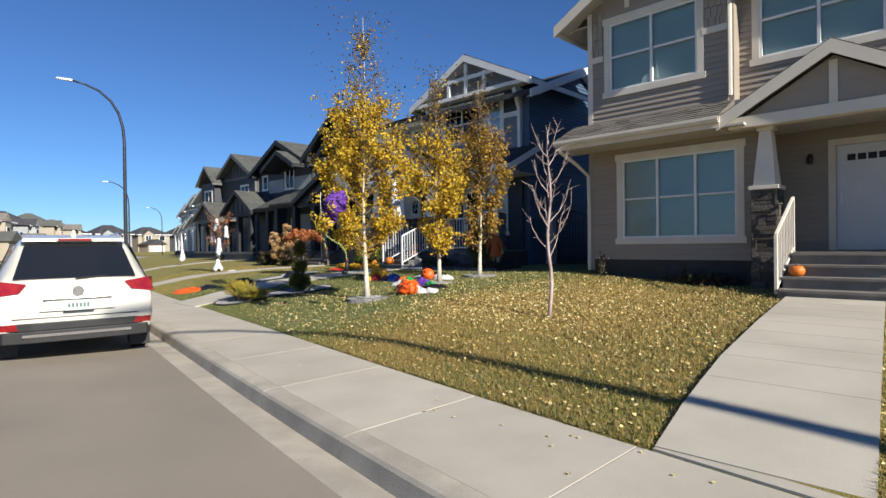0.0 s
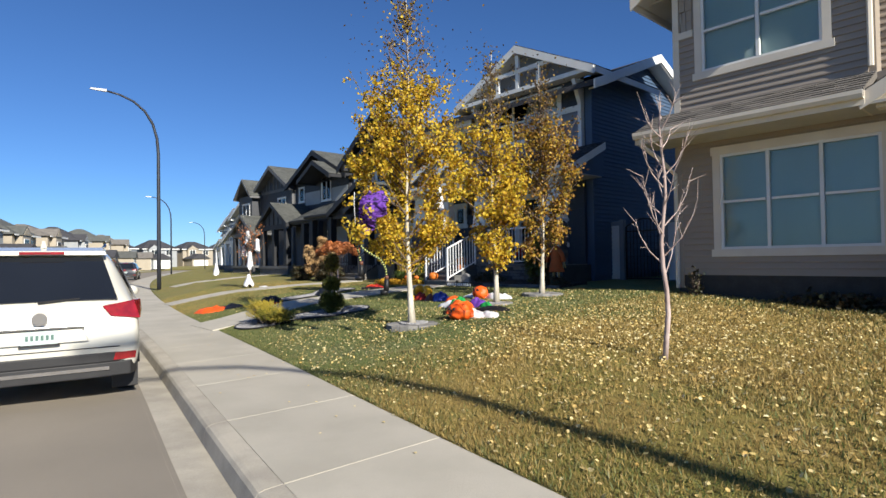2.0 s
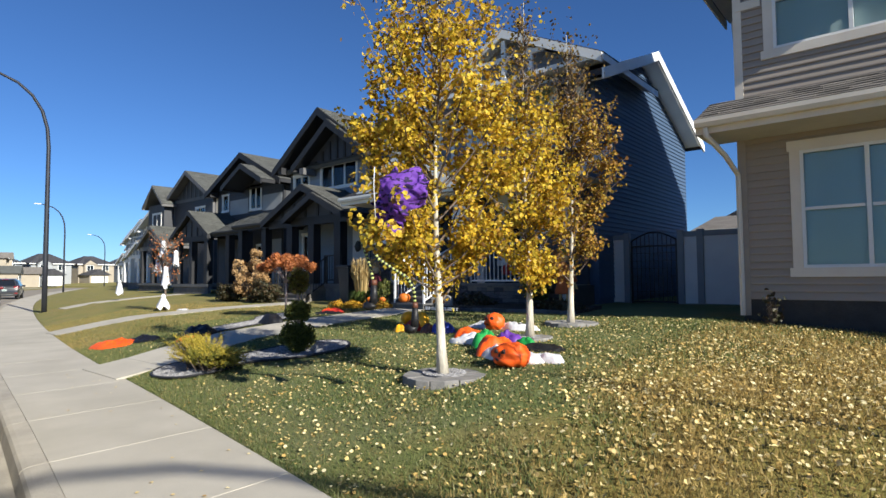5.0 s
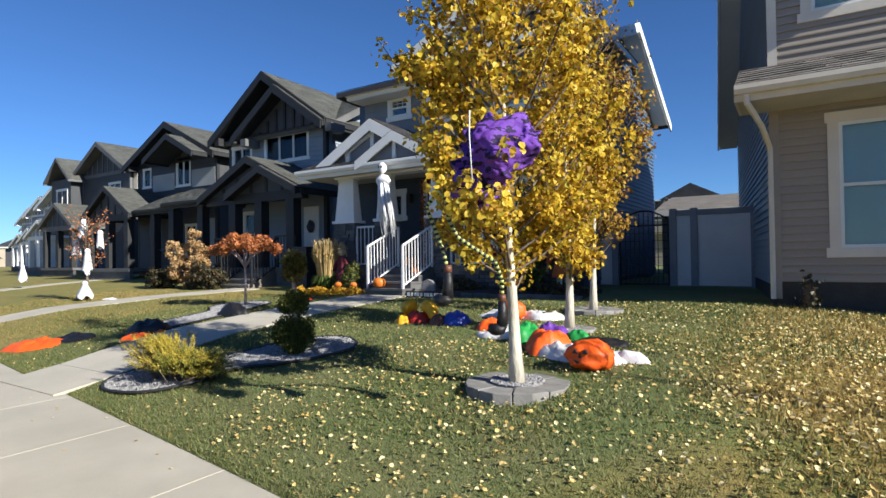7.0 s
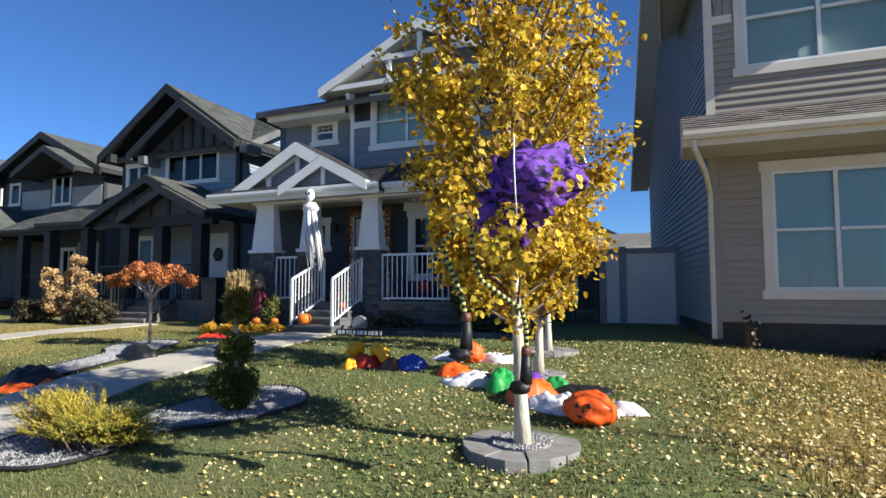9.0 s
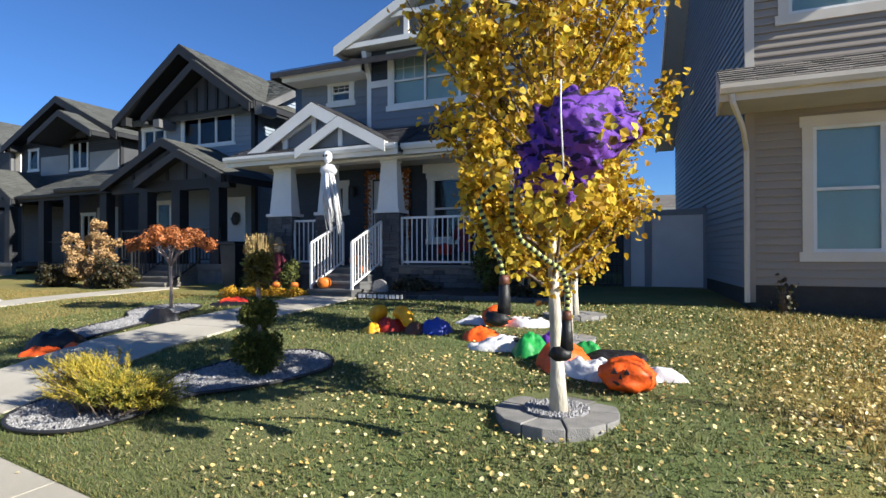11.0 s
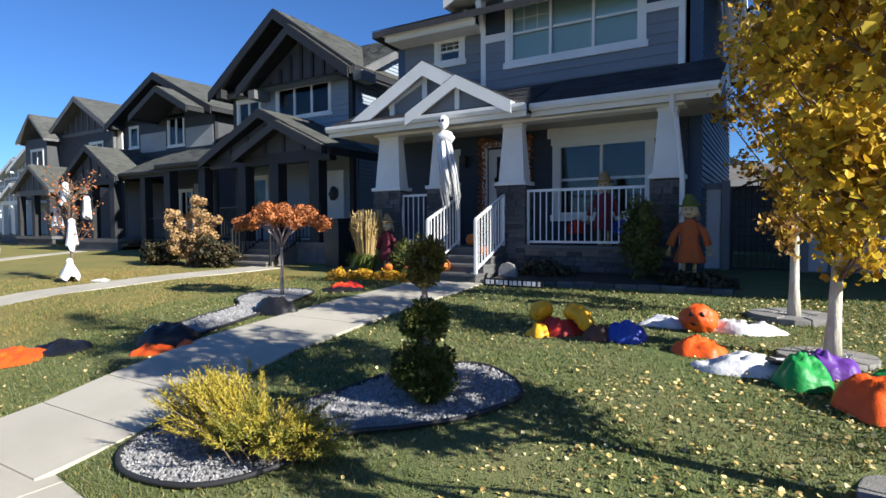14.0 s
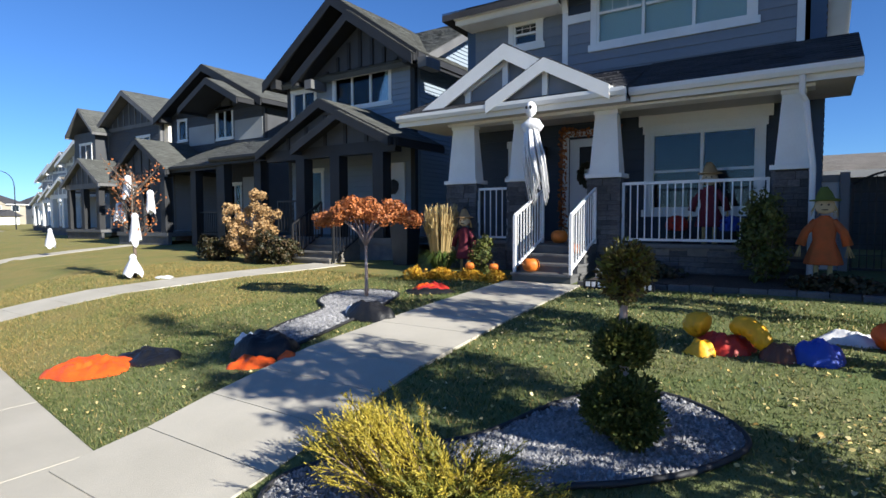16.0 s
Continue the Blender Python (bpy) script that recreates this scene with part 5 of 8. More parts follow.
def sapling():
    rng = random.Random(5)
    t = thing("bare_sapling", on_lawn(6.75, 4.22), "bare leafless sapling with pinkish grey bark on a golden lawn", "tree")
    s = Shape()
    pts = [Vector((0.02 * math.sin(i), 0.02 * math.cos(i * 1.3), i * 0.24 - 0.02)) for i in range(12)]
    s.tube(pts, [0.027 * (1 - i / 12.5) + 0.004 for i in range(12)], n=8)
    part("trunk", s, SAPLING, t, smooth=True, local=True)
    b = Shape()
    for i in range(17):
        z = 0.85 + 1.7 * i / 17
        a = i * 2.4 + rng.uniform(-0.4, 0.4)
        L = rng.uniform(0.3, 0.55) * (1.05 - i / 26)
        d = Vector((math.cos(a), math.sin(a), 0))
        o = Vector((0, 0, z))
        q = [o, o + d * L * 0.38 + Vector((0, 0, L * 0.4)), o + d * L * 0.62 + Vector((0, 0, L * 0.85)), o + d * L * 0.74 + Vector((0, 0, L * 1.25))]
        b.tube(q, [0.009, 0.006, 0.004, 0.0015], n=5, cap=False)
        for j in range(5):
            m = q[1].lerp(q[3], rng.random())
            e = m + (d * 0.5 + rand_dir(rng) * 0.7 + Vector((0, 0, 0.7))) * 0.16
            b.tube([m, e], [0.004, 0.0015], n=4, cap=False)
    part("branch", b, SAPLING, t, smooth=True, local=True, kind="stuff", clean=False)


sapling()


def mophead_tree():
    rng = random.Random(9)
    t = thing("standard_tree", on_lawn(9.62, 15.4, 0.06), "small grafted tree with a flat rust-orange head in a gravel bed", "tree")
    s = Shape()
    s.tube([(0, 0, -0.02), (0.015, 0.01, 0.4), (0, 0.0, 0.75), (0.0, 0.0, 0.82)], [0.028, 0.022, 0.021, 0.024], n=8)
    for i in range(8):
        a = i * 0.8
        s.tube([(0, 0, 0.7), (0.1 * math.cos(a), 0.12 * math.sin(a), 0.88), (0.3 * math.cos(a), 0.5 * math.sin(a), 1.12)], [0.02, 0.014, 0.006], n=6)
    part("trunk", s, SAPLING, t, smooth=True, local=True)
    c = Shape()
    for i in range(75):
        a, r = rng.uniform(0, 6.283), math.sqrt(rng.random())
        ctr = Vector((0.42 * r * math.cos(a), 0.84 * r * math.sin(a), 0.98 + 0.42 * (1 - r * r * 0.75) * rng.uniform(0.35, 1)))
        for j in range(62):
            d = rand_dir(rng)
            leaf(c, ctr + d * rng.uniform(0.05, 0.105), d, rand_dir(rng), rng.uniform(0.03, 0.05), rng)
    part("crown", c, RUST, t, local=True, kind="stuff", clean=False)


mophead_tree()


def needle_ball(s, ctr, r, n, rng, size=0.05, zs=1.0):
    for i in range(n):
        d = rand_dir(rng)
        k = rng.uniform(0.7, 1.04) * (1 + 0.22 * noise.noise((d.x * 2.6 + ctr[2] * 9, d.y * 2.6, d.z * 2.6)))
        p = Vector((ctr[0] + d.x * r[0] * k, ctr[1] + d.y * r[1] * k, ctr[2] + d.z * r[2] * k))
        leaf(s, p, d.cross(rand_dir(rng)), d + Vector((0, 0, 0.6)) + rand_dir(rng) * 0.5, size * rng.uniform(0.6, 1.3), rng, wide=0.3)


def topiary():
    rng = random.Random(14)
    t = thing("topiary_shrub", on_lawn(6.88, 11.03), "clipped three-tier evergreen topiary in grey gravel", "shrub")
    part("stem", Shape().tube([(0, 0, -0.02), (0.01, 0, 0.4), (0.01, 0.01, 0.72), (-0.01, 0.0, 0.84), (0.0, 0, 1.1)], [0.03, 0.026, 0.024, 0.022, 0.008], n=7), SAPLING, t, smooth=True, local=True)
    for (z, r, h, n, mat, nm) in ((0.23, 0.225, 0.20, 7200, YEW, "lower_tier"), (0.575, 0.165, 0.115, 3600, YEW, "middle_tier"), (0.99, 0.155, 0.17, 2100, YEWTOP, "top_tier")):
        s = Shape()
        for k in range(34):
            d = rand_dir(rng)
            c = (d.x * r * 0.74, d.y * r * 0.74, z + d.z * h * 0.74)
            q = rng.uniform(0.3, 0.4) * r
            needle_ball(s, c, (q, q, q * 1.1), n // 34, rng, 0.026)
        needle_ball(s, (0, 0, z), (r * 0.7, r * 0.7, h * 0.7), n // 3, rng, 0.05)
        part(nm, s, mat, t, local=True, kind="stuff", clean=False)
    bare = Shape()
    for k in range(26):
        d = rand_dir(rng)
        bare.tube([(0, 0, 0.74 + 0.1 * rng.random()), (d.x * 0.06, d.y * 0.06, 0.84 + 0.08 * rng.random()), (d.x * 0.12, d.y * 0.12, 0.96 + 0.1 * rng.random())], [0.006, 0.004, 0.002], n=4, cap=False)
    part("twig", bare, TWIG, t, local=True, kind="stuff", clean=False)


topiary()


def juniper():
    """A spreading juniper: one tall arching plume and a lower, fuller mound."""
    rng = random.Random(21)
    t = thing("juniper_shrub", on_lawn(5.95, 11.74), "spreading golden juniper with feathery sprays in grey gravel", "shrub")
    b, gold, green = Shape(), Shape(), Shape()
    for i in range(300):
        plume = i < 130
        if plume:
            d = Vector((rng.gauss(0.05, 0.28), rng.uniform(0.45, 1.0), 0))
            L, rise = rng.uniform(0.28, 0.58), rng.uniform(0.12, 0.36)
            o = Vector((rng.gauss(0, 0.07), rng.gauss(0.08, 0.08), 0.02))
        else:
            a = rng.uniform(0, 6.283)
            d = Vector((math.cos(a) * 0.7, math.sin(a) - 0.45, 0))
            L, rise = rng.uniform(0.2, 0.36), rng.uniform(0.1, 0.25)
            o = Vector((rng.gauss(0, 0.07), rng.gauss(-0.12, 0.1), 0.02))
        q = [o, o + d * L * 0.35 + Vector((0, 0, rise * 0.5)), o + d * L * 0.72 + Vector((0, 0, rise * 0.88)), o + d * L + Vector((0, 0, rise * 1.06))]
        b.tube(q, [0.007, 0.005, 0.004, 0.002], n=4, cap=False)
        s = gold if plume or rng.random() < 0.45 else green
        tip = (q[3] - q[1]).normalized()
        for j in range(15):
            k = 0.3 + 0.7 * j / 14
            m = (q[0].lerp(q[1], k * 3) if k < 0.333 else (q[1].lerp(q[2], k * 3 - 1) if k < 0.667 else q[2].lerp(q[3], k * 3 - 2)))
            w = (tip + rand_dir(rng) * 0.42).normalized()
            for e in range(9):
                leaf(s, m + w * 0.011 * e, rand_dir(rng), w + rand_dir(rng) * 0.3, rng.uniform(0.018, 0.034) * (1.1 - e * 0.05), rng, fold=0.1, wide=0.13)
    part("branch", b, TWIG, t, local=True, kind="stuff", clean=False)
    part("foliage", gold, JUNI, t, "golden sunlit sprays", local=True, kind="stuff", clean=False)
    part("foliage", green, JUNIG, t, "greener lower sprays", local=True, kind="stuff", clean=False)


juniper()


def leafy_shrub(at, r, n, mat, label, seed, size=0.06, name="shrub", dome=0.5):
    rng = random.Random(seed)
    t = thing(name, at, label, "shrub")
    b = Shape()
    for i in range(24):
        d = rand_dir(rng)
        b.tube([(0, 0, 0), (d.x * r[0] * 0.5, d.y * r[1] * 0.5, r[2] * 0.6), (d.x * r[0] * 0.85, d.y * r[1] * 0.85, r[2] * (0.9 + 0.6 * abs(d.z)))], [0.012, 0.008, 0.003], n=4, cap=False)
    part("stem", b, TWIG, t, local=True, kind="stuff", clean=False)
    s = Shape()
    clumps = [Vector((d.x * r[0] * k, d.y * r[1] * k, r[2] * (1 + d.z * k))) for d, k in ((rand_dir(rng), rng.uniform(0.4, 1)) for _ in range(70))]
    for i in range(n):
        c = clumps[rng.randrange(70)]
        d = rand_dir(rng)
        leaf(s, c + Vector((d.x * 0.12, d.y * 0.12, d.z * 0.12)) * rng.uniform(0.4, 1.2), d, rand_dir(rng) + Vector((0, 0, 0.4)), size * rng.uniform(0.6, 1.3), rng)
    part("foliage", s, mat, t, local=True, kind="stuff", clean=False)
    return t


leafy_shrub((12.7, 22.05, 0.8), (0.5, 0.95, 0.95), 5200, TAN, "tall shrub of dried tan flower heads by the porch", 31)
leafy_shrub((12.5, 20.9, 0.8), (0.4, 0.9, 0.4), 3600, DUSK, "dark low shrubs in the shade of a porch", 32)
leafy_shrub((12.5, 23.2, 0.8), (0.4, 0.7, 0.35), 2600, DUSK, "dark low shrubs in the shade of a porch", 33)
leafy_shrub((12.75, 10.75, 0.85), (0.22, 0.28, 0.75), 4200, YEW, "dark upright evergreen beside the porch pier", 34, size=0.045)
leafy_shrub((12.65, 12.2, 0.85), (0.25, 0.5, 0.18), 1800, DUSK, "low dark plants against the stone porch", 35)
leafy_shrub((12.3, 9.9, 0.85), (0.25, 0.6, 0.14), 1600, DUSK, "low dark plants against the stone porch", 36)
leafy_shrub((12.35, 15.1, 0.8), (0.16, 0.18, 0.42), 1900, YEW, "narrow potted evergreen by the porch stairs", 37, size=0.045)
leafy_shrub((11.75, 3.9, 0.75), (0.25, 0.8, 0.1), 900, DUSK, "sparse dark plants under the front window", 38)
leafy_shrub((11.7, 6.1, 0.85), (0.08, 0.10, 0.26), 90, DUSK, "dry thin stalks beside the downspout", 39)


def tall_grass():
    rng = random.Random(41)
    t = thing("feather_reed_grass", (12.55, 16.1, 0.85), "tall straw-coloured reed grass with green base blades", "ornamental grass")
    a, b = Shape(), Shape()
    for i in range(260):
        d = rand_dir(rng)
        o = Vector((d.x * 0.12, d.y * 0.14, 0))
        e = o + Vector((d.x * 0.16, d.y * 0.22, rng.uniform(0.9, 1.35)))
        w = Vector((-d.y, d.x, 0)).normalized() * 0.007
        a.add([o - w, o + w, e + w * 0.8, e - w * 0.8], [(0, 1, 2, 3)])
        for k in range(3):
            leaf(a, o.lerp(e, 0.75 + 0.08 * k), rand_dir(rng), e - o, 0.11, rng, fold=0.1, wide=0.1)
    for i in range(320):
        d = rand_dir(rng)
        o = Vector((d.x * 0.1, d.y * 0.12, 0))
        m = o + Vector((d.x * 0.2, d.y * 0.2, rng.uniform(0.3, 0.45)))
        e = m + Vector((d.x * 0.22, d.y * 0.22, rng.uniform(-0.25, 0.05)))
        w = Vector((-d.y, d.x, 0)).normalized() * 0.008
        b.add([o - w, o + w, m + w, m - w, e], [(0, 1, 2, 3), (3, 2, 4)])
    part("plume", a, STRAW, t, local=True, kind="stuff", clean=False)
    part("blade", b, GRASSG, t, local=True, kind="stuff", clean=False)


tall_grass()


def mum_bed():
    rng = random.Random(43)
    t = thing("flower_border", (11.75, 15.28, 0.84), "low border of yellow and orange flowers by the front walk", "flowers")
    s = Shape()
    for i in range(5200):
        k = rng.random()
        y = -0.9 + 1.75 * k
        x = rng.gauss(0, 0.13) + 0.18 * math.sin(k * 5)
        h = 0.16 + 0.06 * math.sin(k * 21) - abs(x) * 0.25
        leaf(s, Vector((x, y, rng.uniform(0, max(0.05, h)))), rand_dir(rng) + Vector((0, 0, 1)), rand_dir(rng), rng.uniform(0.025, 0.045), rng)
    part("bloom", s, MUM, t, local=True, kind="stuff", clean=False)


mum_bed()


def ghost_tree():
    rng = random.Random(51)
    t = thing("small_tree", on_lawn(9.7, 21.85), "thin small tree with brown leaves, hung with white cloth ghosts", "tree")
    s, c = Shape(), Shape()
    s.tube([(0, 0, -0.02), (0.02, 0, 0.5), (0, 0.02, 1.1), (0, 0, 2.2)], [0.04, 0.034, 0.026, 0.006], n=7)
    part("trunk", s, TWIG, t, smooth=True, local=True)
    b = Shape()
    for i in range(26):
        z = rng.uniform(0.7, 1.9)
        a = rng.uniform(0, 6.283)
        L = rng.uniform(0.4, 0.85)
        e = Vector((math.cos(a) * L * 0.8, math.sin(a) * L, z + L * 0.8))
        m = Vector((math.cos(a) * L * 0.4, math.sin(a) * L * 0.5, z + L * 0.35))
        b.tube([(0, 0, z), m, e], [0.016, 0.011, 0.005], n=5, cap=False)
        for j in range(4):
            q0 = m.lerp(e, rng.random())
            b.tube([q0, q0 + (rand_dir(rng) + Vector((0, 0, 0.6))) * 0.16], [0.005, 0.002], n=4, cap=False)
        for j in range(12):
            leaf(c, m.lerp(e, rng.random()) + rand_dir(rng) * 0.12, rand_dir(rng), rand_dir(rng), 0.05, rng)
    part("branch", b, TWIG, t, local=True, kind="stuff", clean=False)
    part("foliage", c, RUST, t, local=True, kind="stuff", clean=False)


ghost_tree()

# ---- street lamps, cars, fence, far houses ----
LAMPG = M("lamp_head_grey", (0.45, 0.46, 0.47), scale=3, rough=0.4, bump=0.02, metal=0.4)


def street_lamp(y, back=0.12):
    x = edge(y) + back
    t = thing("street_lamp", (x, y, 0.27), "dark steel street lamp with a curved arm over the road", "street lamp", "street lamps")
    pts = [(0, 0, 0), (0, 0, 2), (0, 0, 4.5), (0, 0, 6.9), (-0.06, 0, 7.65), (-0.25, 0, 8.35), (-0.6, 0, 8.92), (-1.1, 0, 9.33), (-1.7, 0, 9.55), (-2.3, 0, 9.64)]
    part("pole", Shape().tube(pts, [0.10, 0.095, 0.085, 0.075, 0.07, 0.065, 0.06, 0.055, 0.05, 0.045], n=12), POLE, t, smooth=True, local=True)
    part("base_plate", Shape().box(-0.2, 0.2, -0.2, 0.2, -0.05, 0.03), KERBM, t, local=True)
    part("lamp_head", Shape().hexa([(-2.25, -0.09, 9.58), (-2.25, 0.09, 9.58), (-2.95, 0.07, 9.60), (-2.95, -0.07, 9.60), (-2.25, -0.06, 9.71), (-2.25, 0.06, 9.71), (-2.9, 0.04, 9.68), (-2.9, -0.04, 9.68)]), LAMPG, t, local=True, bevel=0.02)


street_lamp(-8.8, 0.84)
for y in (31.65, 76, 118):
    street_lamp(y, 0.33)

PEARL = M("pearl_white_car_paint", (0.52, 0.505, 0.445), (0.50, 0.485, 0.43), scale=1, rough=0.22, bump=0, grain=0.02, coat=0.6)
DARKCAR = M("dark_grey_car_paint", (0.035, 0.037, 0.042), scale=1, rough=0.25, bump=0, grain=0.02, coat=0.6)
REDCAR = M("dark_red_car_paint", (0.18, 0.02, 0.025), scale=1, rough=0.25, bump=0, grain=0.02, coat=0.6)
CARGLASS = M("tinted_car_glass", (0.012, 0.014, 0.018), scale=1, rough=0.05, bump=0, grain=0.0, spec=0.8)
PLASTIC = M("black_bumper_plastic", (0.02, 0.02, 0.022), scale=6, rough=0.6, bump=0.1, bscale=150)
CHROME = M("chrome", (0.75, 0.75, 0.76), scale=2, rough=0.12, metal=1.0, bump=0, grain=0.0)
REDLENS = M("red_lamp_lens", (0.26, 0.008, 0.012), (0.15, 0.005, 0.008), scale=10, rough=0.12, bump=0.05, bscale=30, coat=0.5)
RUBBER = M("black_rubber", (0.02, 0.02, 0.02), scale=8, rough=0.85, bump=0.2)
PLATE = M("licence_plate_white", (0.42, 0.50, 0.48), scale=4, rough=0.5, bump=0)
PLATEG = M("licence_plate_green", (0.05, 0.12, 0.10), scale=4, rough=0.5, bump=0)
ALLOY = M("alloy_grey", (0.35, 0.35, 0.36), scale=3, rough=0.3, metal=0.8, bump=0)


class Moved(Shape):
    """A shape whose points are all shifted along y."""
    dy = 0.0

    def add(self, verts, faces):
        return Shape.add(self, [(p[0], p[1] + self.dy, p[2]) for p in verts], faces)


def moved(dy):
    m = Moved()
    m.dy = dy
    return m


def suv(x, y, z, turn, paint, label, full=True):
    """A compact SUV seen from behind; its rear bumper at the origin, nose along +y."""
    t = thing("parked_suv", (x, y, z), label, "car", "parked cars")
    t.rotation_euler = (0, 0, radians(turn))
    st = ((0.00, 0.66, 0.40, 0.80), (0.03, 0.82, 0.34, 0.86), (0.07, 1.00, 0.30, 0.89), (0.14, 1.10, 0.28, 0.905), (0.32, 1.32, 0.27, 0.915), (0.56, 1.58, 0.26, 0.92), (0.66, 1.645, 0.26, 0.92), (1.3, 1.69, 0.25, 0.92), (2.2, 1.69, 0.25, 0.92), (2.8, 1.60, 0.25, 0.92), (3.5, 1.14, 0.25, 0.91), (3.9, 1.06, 0.26, 0.90), (4.35, 0.96, 0.28, 0.86), (4.58, 0.80, 0.32, 0.76), (4.66, 0.62, 0.38, 0.62))

    def section(zt, zb, w):
        belt = min(1.06, zt - 0.10)
        top = w * (0.70 if zt > 1.3 else 0.70 + 0.2 * (1.3 - zt) / 0.4)
        top = min(top, w * 0.9)
        return [(0, zb), (w * 0.88, zb), (w * 0.97, zb + 0.12), (w, min(0.62, belt - 0.05)), (w * 0.985, belt), (top + (w - top) * 0.35, belt + (zt - belt) * 0.55), (top, zt - 0.05), (top * 0.85, zt - 0.005), (0, zt + 0.012)]
    s = Shape()
    m = 9
    for yy, zt, zb, w in st:
        sec = section(zt, zb, w)
        full_sec = sec + [(-a, b) for a, b in sec[-2:0:-1]]
        s.v.extend([(a, yy, b) for a, b in full_sec])
    k = 2 * m - 2
    for i in range(len(st) - 1):
        for j in range(k):
            s.f.append((i * k + j, i * k + (j + 1) % k, (i + 1) * k + (j + 1) % k, (i + 1) * k + j))
    s.f.append(tuple(range(k)))
    s.f.append(tuple(range((len(st) - 1) * k, len(st) * k)))
    body = part("body", s, paint, t, smooth=True, local=True)
    md = body.modifiers.new("smooth", "SUBSURF")
    md.levels = md.render_levels = 2
    # rear glass on the hatch
    n = Vector((0, -0.77, 0.64)).normalized() * 0.03
    def on(yy, zz, xx):
        return (xx, yy + n.y, zz + n.z)
    part("rear_window", Shape().hexa([on(0.175, 1.085, -0.69), on(0.175, 1.085, 0.69), on(0.56, 1.545, 0.56), on(0.56, 1.545, -0.56), on(0.15, 1.10, -0.69), on(0.15, 1.10, 0.69), on(0.535, 1.56, 0.56), on(0.535, 1.56, -0.56)]), CARGLASS, t, local=True, bevel=0.008)
    part("spoiler", Shape().hexa([(-0.6, 0.46, 1.60), (0.6, 0.46, 1.60), (0.6, 0.85, 1.655), (-0.6, 0.85, 1.655), (-0.58, 0.47, 1.65), (0.58, 0.47, 1.65), (0.58, 0.85, 1.70), (-0.58, 0.85, 1.70)]), paint, t, local=True, bevel=0.012)
    part("brake_light", Shape().box(-0.2, 0.2, 0.445, 0.46, 1.612, 1.64), REDLENS, t, local=True)
    for sg in (-1, 1):
        lamp = Shape().hexa([(sg * 0.62, 0.035, 0.94), (sg * 0.90, 0.06, 0.90), (sg * 0.94, 0.36, 0.98), (sg * 0.72, 0.20, 0.98), (sg * 0.54, 0.085, 1.05), (sg * 0.84, 0.095, 1.10), (sg * 0.925, 0.36, 1.10), (sg * 0.70, 0.22, 1.08)])
        part("tail_lamp", lamp, REDLENS, t, local=True, bevel=0.01)
        part("reflector", Shape().hexa([(sg * 0.64, -0.02, 0.475), (sg * 0.85, 0.03, 0.475), (sg * 0.85, 0.06, 0.475), (sg * 0.64, 0.03, 0.475), (sg * 0.66, -0.02, 0.555), (sg * 0.86, 0.03, 0.555), (sg * 0.86, 0.06, 0.555), (sg * 0.66, 0.03, 0.555)]), REDLENS, t, local=True)
        part("side_window", Shape().hexa([(sg * 0.90, 0.75, 1.08), (sg * 0.905, 3.2, 1.08), (sg * 0.70, 2.65, 1.56), (sg * 0.70, 0.9, 1.58), (sg * 0.915, 0.75, 1.08), (sg * 0.92, 3.2, 1.08), (sg * 0.715, 2.65, 1.56), (sg * 0.715, 0.9, 1.58)]), CARGLASS, t, local=True)
        part("roof_rail", Shape().tube([(sg * 0.58, 0.7, 1.70), (sg * 0.6, 1.1, 1.735), (sg * 0.6, 2.2, 1.73), (sg * 0.58, 2.6, 1.66)], 0.016, n=6), CHROME, t, smooth=True, local=True)
        part("mirror", Shape().ball((sg * 1.0, 3.1, 1.08), (0.11, 0.07, 0.09)), paint, t, smooth=True, local=True)
        for yy in (0.92, 3.63):
            wh = part("wheel", Shape().tube([(sg * 0.70, yy, 0.35), (sg * 0.72, yy, 0.35), (sg * 0.895, yy, 0.35), (sg * 0.91, yy, 0.35)], [0.31, 0.35, 0.35, 0.31], n=28), RUBBER, t, smooth=True, local=True)
            part("rim", Shape().tube([(sg * 0.88, yy, 0.35), (sg * 0.918, yy, 0.35)], [0.23, 0.20], n=20), ALLOY, wh, local=True)
            part("arch", Shape().tube([(sg * (0.90 + 0.0), yy + 0.40 * math.cos(a / 8 * math.pi), 0.35 + 0.40 * math.sin(a / 8 * math.pi)) for a in range(9)], 0.03, n=6), PLASTIC, t, smooth=True, local=True)
        part("mud_flap", Shape().box(min(sg * 0.64, sg * 0.9), max(sg * 0.64, sg * 0.9), 0.42, 0.46, 0.10, 0.42), PLASTIC, t, local=True, bevel=0.006)
    part("bumper", Shape().prism([(-0.86, 0.12), (-0.80, 0.0), (-0.5, -0.045), (0.5, -0.045), (0.80, 0.0), (0.86, 0.12), (0.9, 0.5), (-0.9, 0.5)], "z", 0.31, 0.46).prism([(-0.78, 0.02), (-0.5, -0.035), (0.5, -0.035), (0.78, 0.02), (0.7, 0.3), (-0.7, 0.3)], "z", 0.46, 0.56), PLASTIC, t, "black plastic lower bumper", local=True, bevel=0.012)
    part("bumper_strip", Shape().hexa([(-0.6, -0.06, 0.385), (0.6, -0.06, 0.385), (0.6, -0.03, 0.385), (-0.6, -0.03, 0.385), (-0.6, -0.06, 0.42), (0.6, -0.06, 0.42), (0.6, -0.03, 0.42), (-0.6, -0.03, 0.42)]), CHROME, t, local=True)
    SH = -0.035
    part("hatch_recess", moved(SH).hexa([(-0.42, 0.005, 0.70), (0.42, 0.005, 0.70), (0.36, 0.03, 0.83), (-0.36, 0.03, 0.83), (-0.42, 0.04, 0.70), (0.42, 0.04, 0.70), (0.36, 0.06, 0.83), (-0.36, 0.06, 0.83)]), paint, t, local=True, bevel=0.008)
